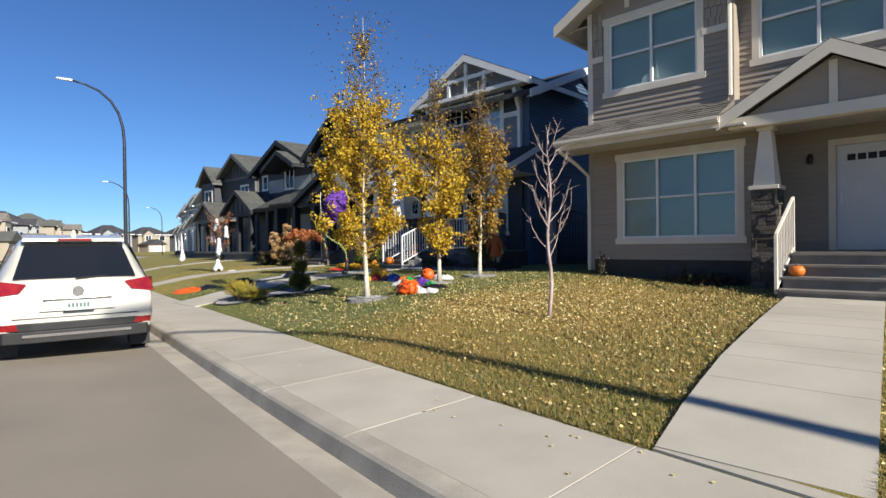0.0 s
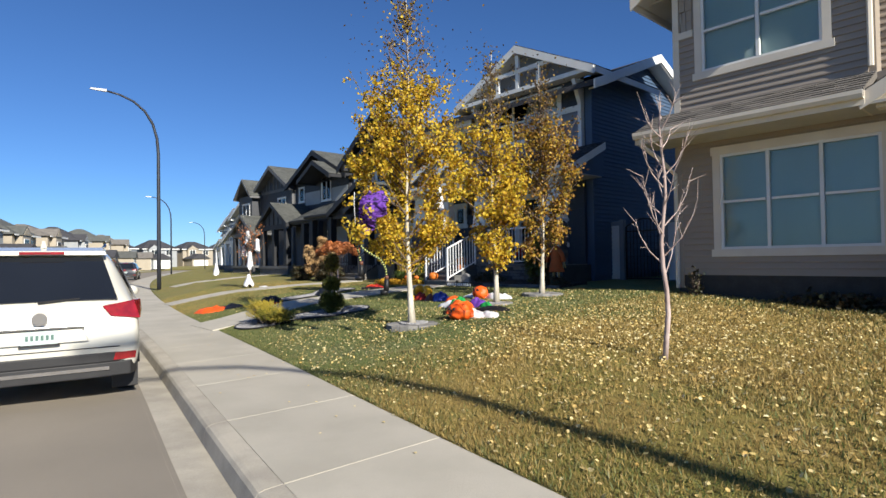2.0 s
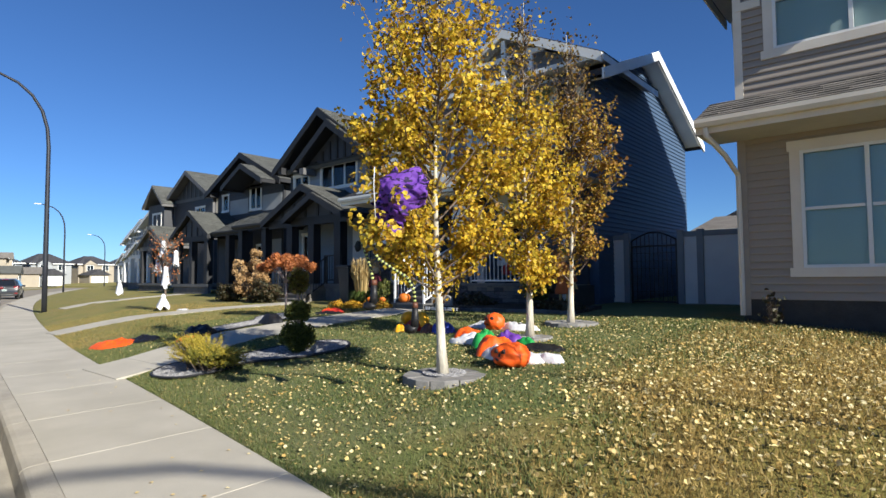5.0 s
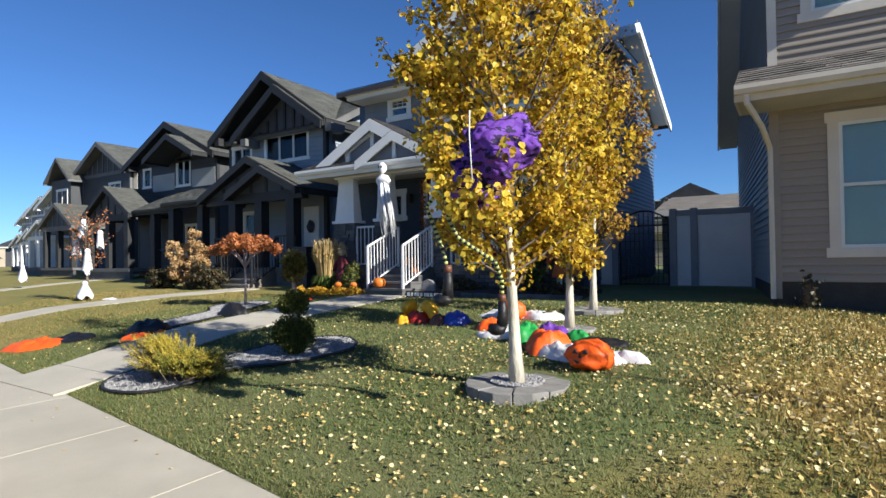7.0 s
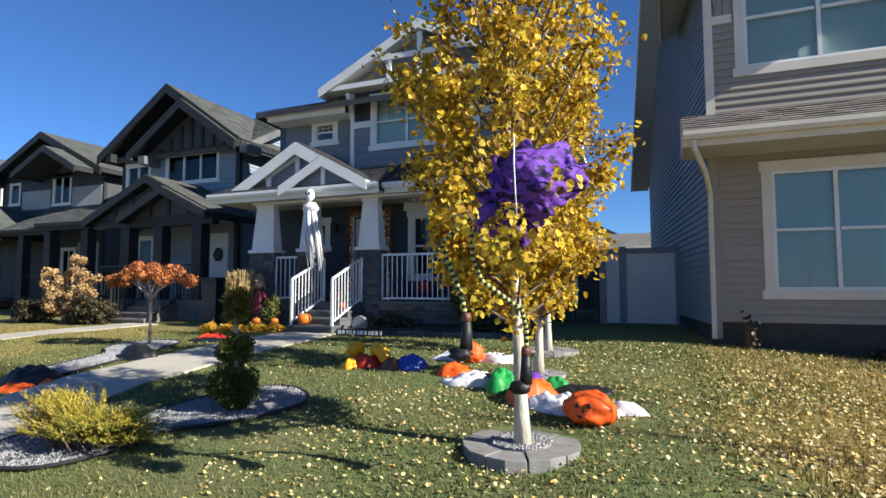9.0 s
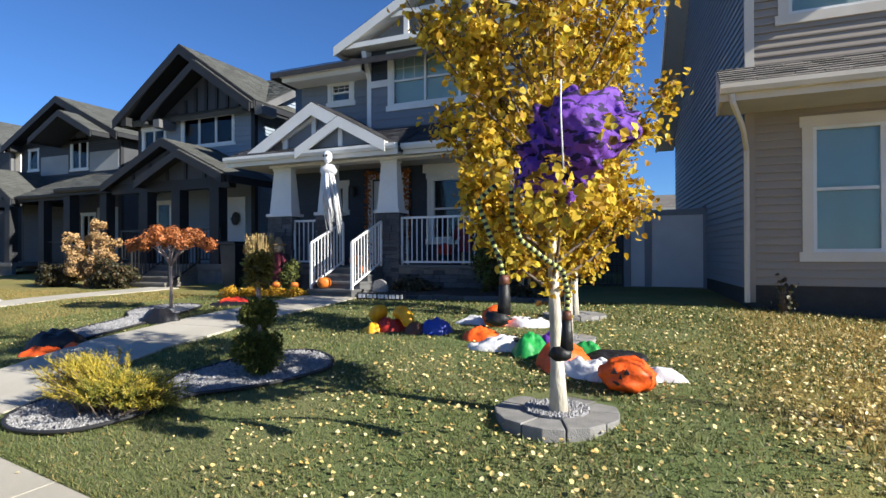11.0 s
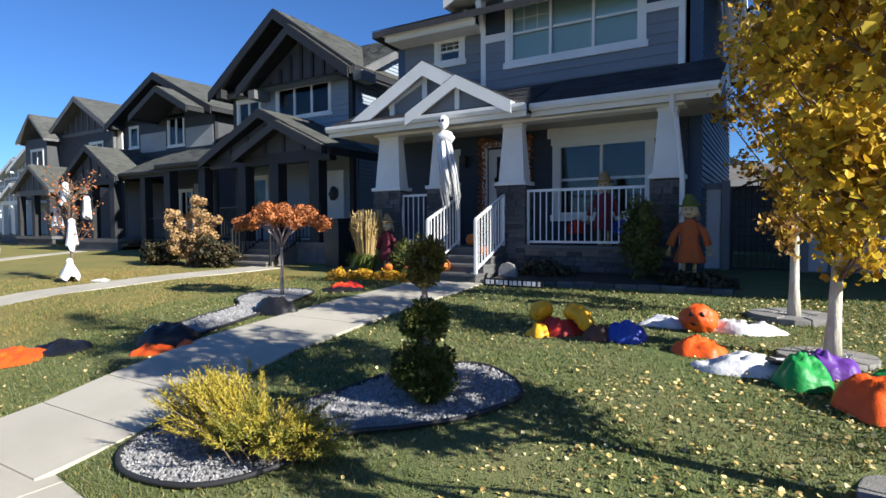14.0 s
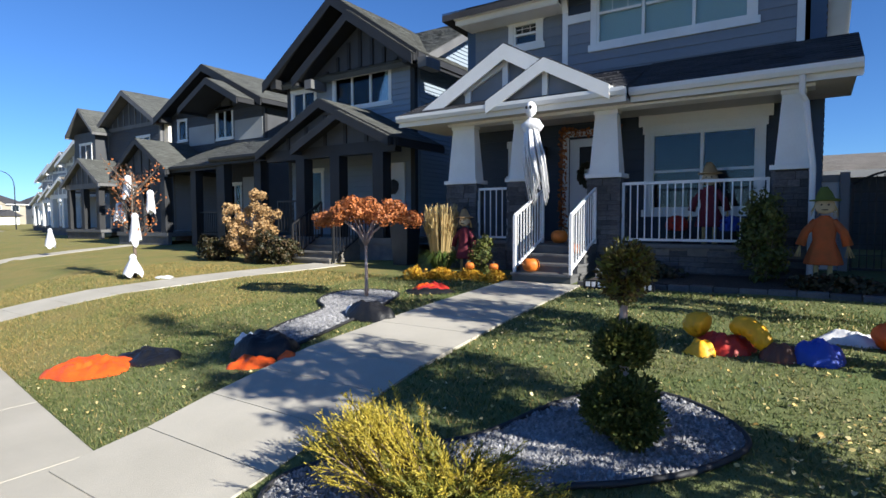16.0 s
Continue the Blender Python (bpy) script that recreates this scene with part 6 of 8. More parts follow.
    part("hatch_handle", moved(SH).box(-0.38, 0.38, 0.0, 0.05, 0.845, 0.87), CHROME, t, local=True, bevel=0.006)
    pl = part("licence_plate", moved(SH).hexa([(-0.15, -0.008, 0.70), (0.15, -0.008, 0.70), (0.15, 0.0, 0.70), (-0.15, 0.0, 0.70), (-0.15, 0.012, 0.83), (0.15, 0.012, 0.83), (0.15, 0.02, 0.83), (-0.15, 0.02, 0.83)]), PLATE, t, local=True)
    for i in range(6):
        xx = -0.115 + i * 0.042
        part("plate_mark", moved(SH).hexa([(xx, -0.006, 0.74), (xx + 0.024, -0.006, 0.74), (xx + 0.024, 0.004, 0.74), (xx, 0.004, 0.74), (xx, 0.001, 0.79), (xx + 0.024, 0.001, 0.79), (xx + 0.024, 0.01, 0.79), (xx, 0.01, 0.79)]), PLATEG, pl, local=True)
    part("badge", moved(SH).tube([(0, 0.03, 0.945), (0, 0.055, 0.945)], [0.065, 0.07], n=20), CHROME, t, smooth=False, local=True)
    part("hatch_seam", Shape().hexa([(-0.7, 0.0, 0.612), (0.7, 0.0, 0.612), (0.7, 0.03, 0.612), (-0.7, 0.03, 0.612), (-0.7, -0.006, 0.622), (0.7, -0.006, 0.622), (0.7, 0.03, 0.622), (-0.7, 0.03, 0.622)]), PLASTIC, t, local=True)
    part("wiper", Shape().hexa([(-0.02, 0.10, 1.10), (0.34, 0.13, 1.13), (0.34, 0.16, 1.13), (-0.02, 0.13, 1.10), (-0.02, 0.095, 1.12), (0.34, 0.125, 1.145), (0.34, 0.155, 1.145), (-0.02, 0.125, 1.12)]), PLASTIC, t, local=True)
    part("plate_holder", moved(SH).box(-0.17, 0.17, 0.0, 0.012, 0.675, 0.698), PLASTIC, t, local=True)
    part("antenna", Shape().hexa([(-0.03, 0.75, 1.69), (0.03, 0.75, 1.69), (0.02, 1.0, 1.70), (-0.02, 1.0, 1.70), (-0.012, 0.74, 1.77), (0.012, 0.74, 1.77), (0.01, 0.85, 1.72), (-0.01, 0.85, 1.72)]), paint, t, local=True)
    return t


def parked(y, off, paint, label):
    sl = math.degrees(math.atan(0.118 + 0.0032 * (y + 2)))
    return suv(edge(y) + off, y, 0.125, -sl, paint, label)


parked(8.4, -2.69, PEARL, "pearl white compact SUV parked at the kerb, black lower bumper")
parked(33.5, -2.75, DARKCAR, "dark grey SUV parked farther along the kerb")
parked(43.5, -2.75, REDCAR, "dark red SUV parked farther along the kerb")
parked(60.0, -2.75, DARKCAR, "dark grey SUV parked farther along the kerb")

VINYLW = M("white_vinyl_fence", (0.66, 0.67, 0.68), (0.60, 0.61, 0.63), scale=2, rough=0.5, bump=0.03, grain=0.05)
VINYLG = M("grey_vinyl_fence", (0.22, 0.24, 0.27), (0.19, 0.21, 0.24), scale=2, rough=0.5, bump=0.03, grain=0.05)


def fence():
    t = thing("fence", (15.4, 8.4, 0.9), "grey-framed white vinyl fence between the two houses", "fence")
    for y in (6.52, 6.95, 8.08, 8.5, 9.75):
        part("post", Shape().box(15.33, 15.47, y - 0.07, y + 0.07, 0.75, 2.66), VINYLG, t, bevel=0.008)
    for a, b in ((6.59, 6.88), (7.02, 8.01), (8.15, 8.43), (9.82, 10.1)):
        part("panel", Shape().box(15.38, 15.42, a, b, 1.0, 2.5), VINYLW, t)
        part("rail", Shape().box(15.35, 15.45, a, b, 2.5, 2.62), VINYLG, t)
        part("rail", Shape().box(15.35, 15.45, a, b, 0.88, 1.0), VINYLG, t)
    g = thing("iron_gate", (15.4, 9.1, 0.9), "black arched iron gate with upright bars", "gate")
    part("gate_frame", Shape().box(15.38, 15.42, 8.58, 8.62, 0.95, 2.45).box(15.38, 15.42, 9.62, 9.66, 0.95, 2.45).box(15.38, 15.42, 8.62, 9.62, 1.0, 1.04).box(15.38, 15.42, 8.62, 9.62, 2.3, 2.34), BLACKM, g)
    part("arch", Shape().tube([(15.4, 8.6 + 1.04 * i / 10, 2.45 + 0.2 * math.sin(math.pi * i / 10)) for i in range(11)], 0.02, n=6), BLACKM, g, smooth=True)
    for i in range(9):
        y = 8.62 + (i + 1) * 0.1
        part("bar", Shape().box(15.392, 15.408, y - 0.008, y + 0.008, 1.04, 2.44 + 0.18 * math.sin(math.pi * (i + 1) / 10)), BLACKM, g)
    for i in range(6):
        z = 1.25 + i * 0.18
        part("cross_bar", Shape().box(15.394, 15.406, 8.62, 9.62, z, z + 0.012), BLACKM, g)
    b = thing("fence", (15.4, 12, 0.9), "pale vinyl fence along the back yard", "fence")
    for i in range(6):
        part("panel", Shape().box(16 + i * 1.5, 17.4 + i * 1.5, 8.26, 8.30, 0.95, 2.5), VINYLW, b)
        part("post", Shape().box(17.42 + i * 1.5, 17.52 + i * 1.5, 8.22, 8.34, 0.9, 2.62), VINYLG, b)


fence()

BEIGE = M("beige_siding", (0.36, 0.315, 0.25), (0.32, 0.28, 0.22), scale=1, rough=0.7, bump=0.05, bscale=30, grain=0.05)


def far_house(x, y, rz, w, d, zt, zp, wallm, roofm, label, garage=True):
    """A distant two-storey house, front toward its own -y, turned by rz."""
    t = thing("house", (x, y, 0.3), label, "house", "houses down the street")
    t.rotation_euler = (0, 0, radians(rz))
    part("wall", Shape().box(-w / 2, w / 2, 0, d, 0, zt), wallm, t, local=True)
    ov = 0.5
    part("roof", Shape().prism([(-w / 2 - ov, zt), (w / 2 + ov, zt), (w / 2 + ov, zt + 0.15), (0, zp), (-w / 2 - ov, zt + 0.15)], "y", -ov, d + ov) if d < 7 else
         Shape().add([(-w / 2 - ov, -ov, zt), (w / 2 + ov, -ov, zt), (w / 2 + ov, d + ov, zt), (-w / 2 - ov, d + ov, zt), (-w * 0.12, d * 0.45, zp), (w * 0.12, d * 0.45, zp), (w * 0.12, d * 0.55, zp), (-w * 0.12, d * 0.55, zp)],
                     [(3, 2, 1, 0), (0, 1, 5, 4), (1, 2, 6, 5), (2, 3, 7, 6), (3, 0, 4, 7), (4, 5, 6, 7)]), roofm, t, local=True)
    part("fascia", Shape().box(-w / 2 - ov - 0.02, w / 2 + ov + 0.02, -ov - 0.03, -ov + 0.02, zt - 0.2, zt + 0.05), WHITE, t, local=True)
    g = part("front_gable", Shape().prism([(-w * 0.42, zt - 0.1), (-0.1, zt - 0.1), (-w * 0.23, zt + 1.3)], "y", -1.0, d * 0.4), roofm, t, local=True)
    part("gable_face", Shape().prism([(-w * 0.38, zt - 0.1), (-0.3, zt - 0.1), (-w * 0.23, zt + 1.0)], "y", -1.04, -1.0).box(-w * 0.38, -0.3, -0.9, 0, 2.9, zt - 0.1), wallm, t, local=True)
    for xx, zz in ((-w * 0.23, 3.9), (w * 0.25, 3.9)):
        wd = part("window", Shape().box(xx - 0.85, xx + 0.85, -0.97 if xx < 0 else -0.06, -0.90 if xx < 0 else -0.002, zz - 0.1, zz + 1.4), WHITE, t, local=True)
        part("pane", Shape().box(xx - 0.72, xx - 0.05, -0.99 if xx < 0 else -0.08, -0.972 if xx < 0 else -0.062, zz, zz + 1.3), CARGLASS, wd, local=True)
        part("pane", Shape().box(xx + 0.05, xx + 0.72, -0.99 if xx < 0 else -0.08, -0.972 if xx < 0 else -0.062, zz, zz + 1.3), CARGLASS, wd, local=True)
    if garage:
        part("garage", Shape().box(-w / 2 + 0.2, 0.6, -5.5, -0.05, 0, 2.7), wallm, t, local=True)
        part("garage_roof", Shape().prism([(-w / 2 - 0.2, 2.7), (1.0, 2.7), ((1.0 - w / 2 - 0.2) / 2, 4.2)], "y", -5.9, 0), roofm, t, local=True)
        part("garage_door", Shape().box(-w / 2 + 0.6, 0.2, -5.56, -5.5, 0.05, 2.3), WHITE, t, local=True)
    part("side_window", Shape().box(w / 2 + 0.002, w / 2 + 0.05, d * 0.4, d * 0.6, 3.9, 5.2), WHITE, t, local=True)
    return t


ROOFMATS = (SHING, SHINGD, SHINGG)
for i, y in enumerate((82, 93, 104, 115, 126, 137, 148)):
    far_house(edge(min(y, 128)) + 0.53 * max(0, y - 128) - 23.5, y, 62 + i * 2, 8.5, 9.5, 5.9 + 0.3 * (i % 2), 8.3 + 0.3 * (i % 3), (BEIGE, PALEGREY, BEIGE)[i % 3], ROOFMATS[i % 3], "beige two-storey house with an attached garage down the street")
for i in range(7):
    far_house(34 + i * 11, 166 + i * 3, 8, 9, 9, 5.6, 7.9 + 0.3 * (i % 2), (SLATE, PALEGREY, BEIGE)[i % 3], SHINGD, "dark-roofed two-storey house at the end of the street")
far_house(45, 12.4, -90, 7, 6, 4.2, 6.4, BEIGE, SHINGD, "beige house behind the back fence", garage=False)
far_house(47, 5.0, -90, 7, 6, 3.9, 5.9, PALEGREY, SHINGD, "pale house behind the back fence", garage=False)


def back_garage():
    t = thing("garage", (24, 8, 0.9), "detached garage with a dark shingled roof in the back yard", "garage")
    part("wall", Shape().box(23.2, 29, 5.5, 10.2, 0.7, 3.1), GREYTRIM, t)
    part("roof", Shape().prism([(22.8, 3.1), (29.4, 3.1), (29.4, 3.2), (26.1, 3.95), (22.8, 3.2)], "y", 5.2, 10.4), SHING, t)
    part("fascia", Shape().box(22.74, 22.8, 5.2, 10.4, 3.0, 3.2), WHITE, t)


back_garage()

# ---- beds, rings and Halloween things ----
GRAVEL = M("grey_gravel", (0.32, 0.315, 0.32), (0.22, 0.217, 0.225), scale=20, rough=0.9, bump=0.8, bscale=70, grain=0.4, isl=0.35)
EDGING = M("black_plastic_edging", (0.03, 0.03, 0.033), scale=5, rough=0.6, bump=0.1)
PAVER = M("grey_concrete_paver", (0.26, 0.25, 0.24), (0.20, 0.195, 0.185), scale=7, rough=0.92, bump=0.4, bscale=110, grain=0.25, rnd=0.1)


def smooth_loop(pts, n=6):
    out = []
    m = len(pts)
    for i in range(m):
        p = [Vector((*pts[(i + k) % m], 0)) for k in (-1, 0, 1, 2)]
        for j in range(n):
            t = j / n
            q = 0.5 * ((2 * p[1]) + (p[2] - p[0]) * t + (2 * p[0] - 5 * p[1] + 4 * p[2] - p[3]) * t * t + (3 * p[1] - p[0] - 3 * p[2] + p[3]) * t ** 3)
            out.append((q.x, q.y))
    return out


BED1 = smooth_loop([(5.5, 11.95), (5.5, 12.38), (5.68, 12.66), (5.95, 12.62), (6.3, 12.2), (6.65, 11.82), (7.1, 11.6), (7.5, 11.35), (7.65, 11.0), (7.45, 10.62), (7.1, 10.42), (6.75, 10.6), (6.5, 10.9), (6.28, 11.25), (5.9, 11.38), (5.62, 11.62)])
BED2 = smooth_loop([(7.3, 14.6), (7.45, 14.98), (8.0, 15.25), (8.8, 15.42), (9.2, 15.92), (9.75, 16.1), (10.15, 15.75), (10.08, 15.2), (9.5, 14.88), (8.6, 14.64), (7.9, 14.48), (7.5, 14.42)])


def gravel_bed(loop, label, n, seed):
    cx, cy = sum(p[0] for p in loop) / len(loop), sum(p[1] for p in loop) / len(loop)
    t = thing("gravel_bed", (cx, cy, lawn_z(cx, cy)), label, "gravel bed", kind="structure")
    s = Shape()
    m = len(loop)
    s.v = [(x, y, lawn_z(x, y) + 0.016) for x, y in loop]
    s.v += [((x + cx) / 2, (y + cy) / 2, lawn_z((x + cx) / 2, (y + cy) / 2) + 0.03) for x, y in loop] + [(cx, cy, lawn_z(cx, cy) + 0.03)]
    for i in range(m):
        j = (i + 1) % m
        s.f += [(i, j, m + j, m + i), (m + i, m + j, 2 * m)]
    part("gravel_floor", s, GRAVEL, t, clean=False)
    e = Shape().tube([(x, y, lawn_z(x, y) + 0.03) for x, y in loop + loop[:1]], 0.018, n=6, cap=False)
    part("edging", e, EDGING, t, smooth=True)
    rng = random.Random(seed)
    g = Shape()
    xs, ys = [p[0] for p in loop], [p[1] for p in loop]
    k = 0
    while k < n:
        x, y = rng.uniform(min(xs), max(xs)), rng.uniform(min(ys), max(ys))
        if not in_loop(loop, x, y):
            continue
        k += 1
        r = rng.uniform(0.009, 0.02)
        z = lawn_z(x, y) + 0.028
        a = rng.uniform(0, 3)
        ca, sa = math.cos(a) * r, math.sin(a) * r
        g.add([(x + ca, y + sa, z), (x - sa * 0.8, y + ca * 0.8, z + r * 0.2), (x - ca, y - sa, z), (x + sa * 0.8, y - ca * 0.8, z + r * 0.2), (x + sa * 0.2, y, z + r * 0.9)], [(0, 1, 4), (1, 2, 4), (2, 3, 4), (3, 0, 4)])
    part("gravel", g, GRAVEL, t, kind="stuff", clean=False)


def in_loop(poly, x, y):
    c = False
    for (x0, y0), (x1, y1) in zip(poly, poly[1:] + poly[:1]):
        if (y0 > y) != (y1 > y) and x < (x1 - x0) * (y - y0) / (y1 - y0) + x0:
            c = not c
    return c


gravel_bed(BED1, "kidney-shaped grey gravel bed with black edging", 5200, 61)
gravel_bed(BED2, "long grey gravel bed beside the front walk", 3800, 62)


def paver_ring(x, y, ro, ri, n, label, h=0.085):
    z = lawn_z(x, y)
    t = thing("paver_ring", (x, y, z), label, "tree ring")
    rng = random.Random(int(x * 10))
    for i in range(n):
        a0, a1 = 2 * math.pi * i / n + 0.012, 2 * math.pi * (i + 1) / n - 0.012
        am = (a0 + a1) / 2
        dz = rng.uniform(-0.008, 0.008)
        poly = [(x + ri * math.cos(a0), y + ri * math.sin(a0)), (x + ro * math.cos(a0), y + ro * math.sin(a0)), (x + ro * 1.03 * math.cos(am), y + ro * 1.03 * math.sin(am)), (x + ro * math.cos(a1), y + ro * math.sin(a1)), (x + ri * math.cos(a1), y + ri * math.sin(a1))]
        part("paver", Shape().prism(poly, "z", z - 0.08, z + h + dz), PAVER, t, bevel=0.008)
    g = Shape()
    for i in range(520):
        r, a = ri * math.sqrt(rng.random()), rng.uniform(0, 6.283)
        px, py, q = x + r * math.cos(a), y + r * math.sin(a), rng.uniform(0.008, 0.016)
        g.add([(px + q, py, z + 0.03), (px, py + q, z + 0.03), (px - q, py, z + 0.03), (px, py - q, z + 0.03), (px, py, z + 0.03 + q)], [(0, 1, 4), (1, 2, 4), (2, 3, 4), (3, 0, 4)])
    g.prism([(x + ri * math.cos(k * 0.5236), y + ri * math.sin(k * 0.5236)) for k in range(12)], "z", z, z + 0.031)
    part("gravel", g, GRAVEL, t, kind="stuff", clean=False)


paver_ring(6.65, 8.19, 0.42, 0.22, 9, "grey concrete paver ring round the aspen's trunk", h=0.015)
paver_ring(10.52, 8.76, 0.42, 0.21, 9, "grey concrete paver ring round the aspen's trunk", h=0.05)
paver_ring(8.88, 8.58, 0.34, 0.18, 8, "grey concrete paver ring round the aspen's trunk", h=0.03)


def fabric(name, col, dark=None, rough=0.5):
    m = M(name, col, dark or tuple(v * 0.82 for v in col), scale=7, rough=rough, bump=0.35, bscale=24, grain=0.1)
    return m


F_ORANGE = fabric("orange_nylon", (0.86, 0.115, 0.012))
F_WHITE = fabric("white_nylon", (0.72, 0.72, 0.75))
F_BLACK = fabric("black_nylon", (0.012, 0.012, 0.014))
F_GREEN = fabric("green_nylon", (0.02, 0.28, 0.06))
F_BLUE = fabric("blue_nylon", (0.03, 0.07, 0.42))
F_PURP = fabric("purple_nylon", (0.13, 0.04, 0.32))
F_YELL = fabric("golden_yellow_nylon", (0.85, 0.42, 0.012))
F_RED = fabric("red_nylon", (0.45, 0.03, 0.02))
F_BROWN = fabric("brown_nylon", (0.13, 0.05, 0.03))
PUMPK = M("pumpkin_skin", (0.62, 0.17, 0.02), (0.52, 0.13, 0.015), scale=6, rough=0.5, bump=0.1, bscale=30)
CLOTHW = M("white_gauze", (0.75, 0.75, 0.76), (0.65, 0.65, 0.68), scale=8, rough=0.9, bump=0.3, bscale=30)


def heap(s, c, r, seed, folds=0.5, n=40, ang=0.0, top=1.0):
    """A collapsed cloth skin: a low mound with folds that rests on the lawn."""
    ca, sa = math.cos(ang), math.sin(ang)
    rings = 15
    vs, fs = [], []
    for i in range(rings + 1):
        q = i / rings
        for k in range(n):
            a = 2 * math.pi * k / n
            d = (math.cos(a), math.sin(a))
            w = 1 + 0.28 * noise.noise((d[0] * 1.3 + seed, d[1] * 1.3, seed * 0.7)) + 0.1 * noise.noise((d[0] * 4, d[1] * 4, seed))
            lx, ly = d[0] * r[0] * q * w, d[1] * r[1] * q * w
            x, y = c[0] + lx * ca - ly * sa, c[1] + lx * sa + ly * ca
            h = (1 - q ** 2.6) ** 0.66 if q < 1 else 0
            calm = min(1.0, 0.13 / r[2])
            h = h * (0.72 + 0.2 * (1 - calm) + folds * calm * noise.noise((x * 7, y * 7, seed)) + folds * calm * 1.1 * abs(noise.noise((x * 11, y * 11, seed + 5))) + 0.18 * math.cos(a * 3 + seed + q * 2) * q + 0.25 * calm * abs(noise.noise((x * 26, y * 26, seed))))
            vs.append((x, y, lawn_z(x, y) + 0.006 + max(0, h) * r[2] * 0.8))
    for i in range(rings):
        for k in range(n):
            fs.append((i * n + k, i * n + (k + 1) % n, (i + 1) * n + (k + 1) % n, (i + 1) * n + k))
    return s.add(vs, fs)


def inflatable(label, lumps, category="decoration"):
    """A deflated yard inflatable: one thing of several cloth lumps. lumps: (part name, cloth, x, y, (rx, ry, h), turn)."""
    x, y = lumps[0][2], lumps[0][3]
    t = thing("deflated_inflatable", on_lawn(x, y), label, category, "deflated inflatables on the lawn")
    for i, (nm, mat, px, py, r, ang) in enumerate(lumps):
        if nm == "pumpkin_head":
            rz = r[2] * 0.55
            sh = Shape().ball((px, py, lawn_z(px, py) + rz * 0.85), (r[0], r[1], rz), seg=28, rings=18, wob=0.22, freq=2.6, flat=0.85)
        else:
            sh = heap(Shape(), (px, py), r, px * 3.1 + py * 1.7 + i, ang=ang)
        part(nm, sh, mat, t, smooth=True)
    return t


CLOWN = inflatable("collapsed yellow and red inflatable on the grass", [("body", F_RED, 8.93, 10.77, (0.17, 0.25, 0.17), 0.3), ("foot", F_YELL, 8.76, 10.92, (0.10, 0.12, 0.14), 0)])


def puffed(owner, nm, mat, pts, rr):
    """A limb that still holds air: a bent tube with rounded ends and puckers, resting on the lawn."""
    s = Shape()
    path = []
    n = 14
    for i in range(n + 1):
        f = i / n * (len(pts) - 1)
        j = min(int(f), len(pts) - 2)
        path.append(Vector(pts[j]).lerp(Vector(pts[j + 1]), f - j))
    for i in range(2):
        path = [path[0]] + [(path[k - 1] + path[k] * 2 + path[k + 1]) / 4 for k in range(1, n)] + [path[-1]]
    path = [Vector((v.x, v.y, v.z + lawn_z(v.x, v.y))) for v in path]
    rad = [rr * max(0.08, 1 - abs(2 * i / n - 1) ** 4) ** 0.5 * (1 + 0.07 * math.sin(i * 2.3)) for i in range(n + 1)]
    s.tube(path, rad, n=16)
    part(nm, s, mat, owner, smooth=True)


puffed(CLOWN, "arm", F_YELL, [(9.05, 11.06, 0.10), (9.03, 10.99, 0.20), (9.0, 10.90, 0.17)], 0.11)
puffed(CLOWN, "arm", F_YELL, [(8.99, 10.72, 0.17), (8.95, 10.62, 0.24), (8.91, 10.52, 0.18), (8.85, 10.44, 0.06)], 0.085)
inflatable("collapsed brown inflatable on the grass", [("body", F_BROWN, 8.84, 10.36, (0.14, 0.14, 0.16), 0)])
inflatable("crumpled royal blue inflatable on the grass", [("body", F_BLUE, 8.88, 10.11, (0.17, 0.18, 0.22), 0)])
GHOST1 = inflatable("flat white ghost inflatable with a pumpkin face", [("body", F_WHITE, 9.66, 9.82, (0.16, 0.30, 0.11), 0.2), ("body", F_WHITE, 9.62, 9.22, (0.18, 0.40, 0.13), 0.1), ("pumpkin_head", F_ORANGE, 9.5, 9.56, (0.15, 0.17, 0.26), 0)])
inflatable("crumpled orange inflatable on the grass", [("body", F_ORANGE, 8.72, 9.48, (0.2, 0.22, 0.15), 0.2)])
GHOST2 = inflatable("flat white ghost inflatable with dark eyes", [("body", F_WHITE, 8.36, 9.06, (0.2, 0.40, 0.13), 0.2)])
inflatable("green and purple witch inflatable lying collapsed", [("face", F_GREEN, 8.14, 8.76, (0.17, 0.19, 0.25), 0), ("dress", F_PURP, 8.45, 8.60, (0.16, 0.2, 0.2), 0), ("hand", F_GREEN, 8.3, 8.26, (0.08, 0.16, 0.13), 0), ("hat", F_BLACK, 8.16, 8.0, (0.16, 0.34, 0.09), 0.3)])
inflatable("collapsed orange pumpkin inflatable by the aspen", [("body", F_ORANGE, 7.82, 8.38, (0.25, 0.25, 0.26), 0.1)])
GHOST3 = inflatable("white and orange jack-o'-lantern ghost inflatable, flat", [("body", F_WHITE, 7.58, 8.0, (0.18, 0.42, 0.16), -0.15), ("tail", F_WHITE, 7.66, 7.58, (0.13, 0.24, 0.1), -0.2), ("pumpkin_head", F_ORANGE, 7.26, 7.78, (0.19, 0.21, 0.25), 0)])
inflatable("flat orange pumpkin inflatable with black legs", [("body", F_ORANGE, 6.34, 16.2, (0.26, 0.56, 0.13), 0.3), ("leg", F_BLACK, 6.75, 15.8, (0.2, 0.4, 0.11), 0.2)])
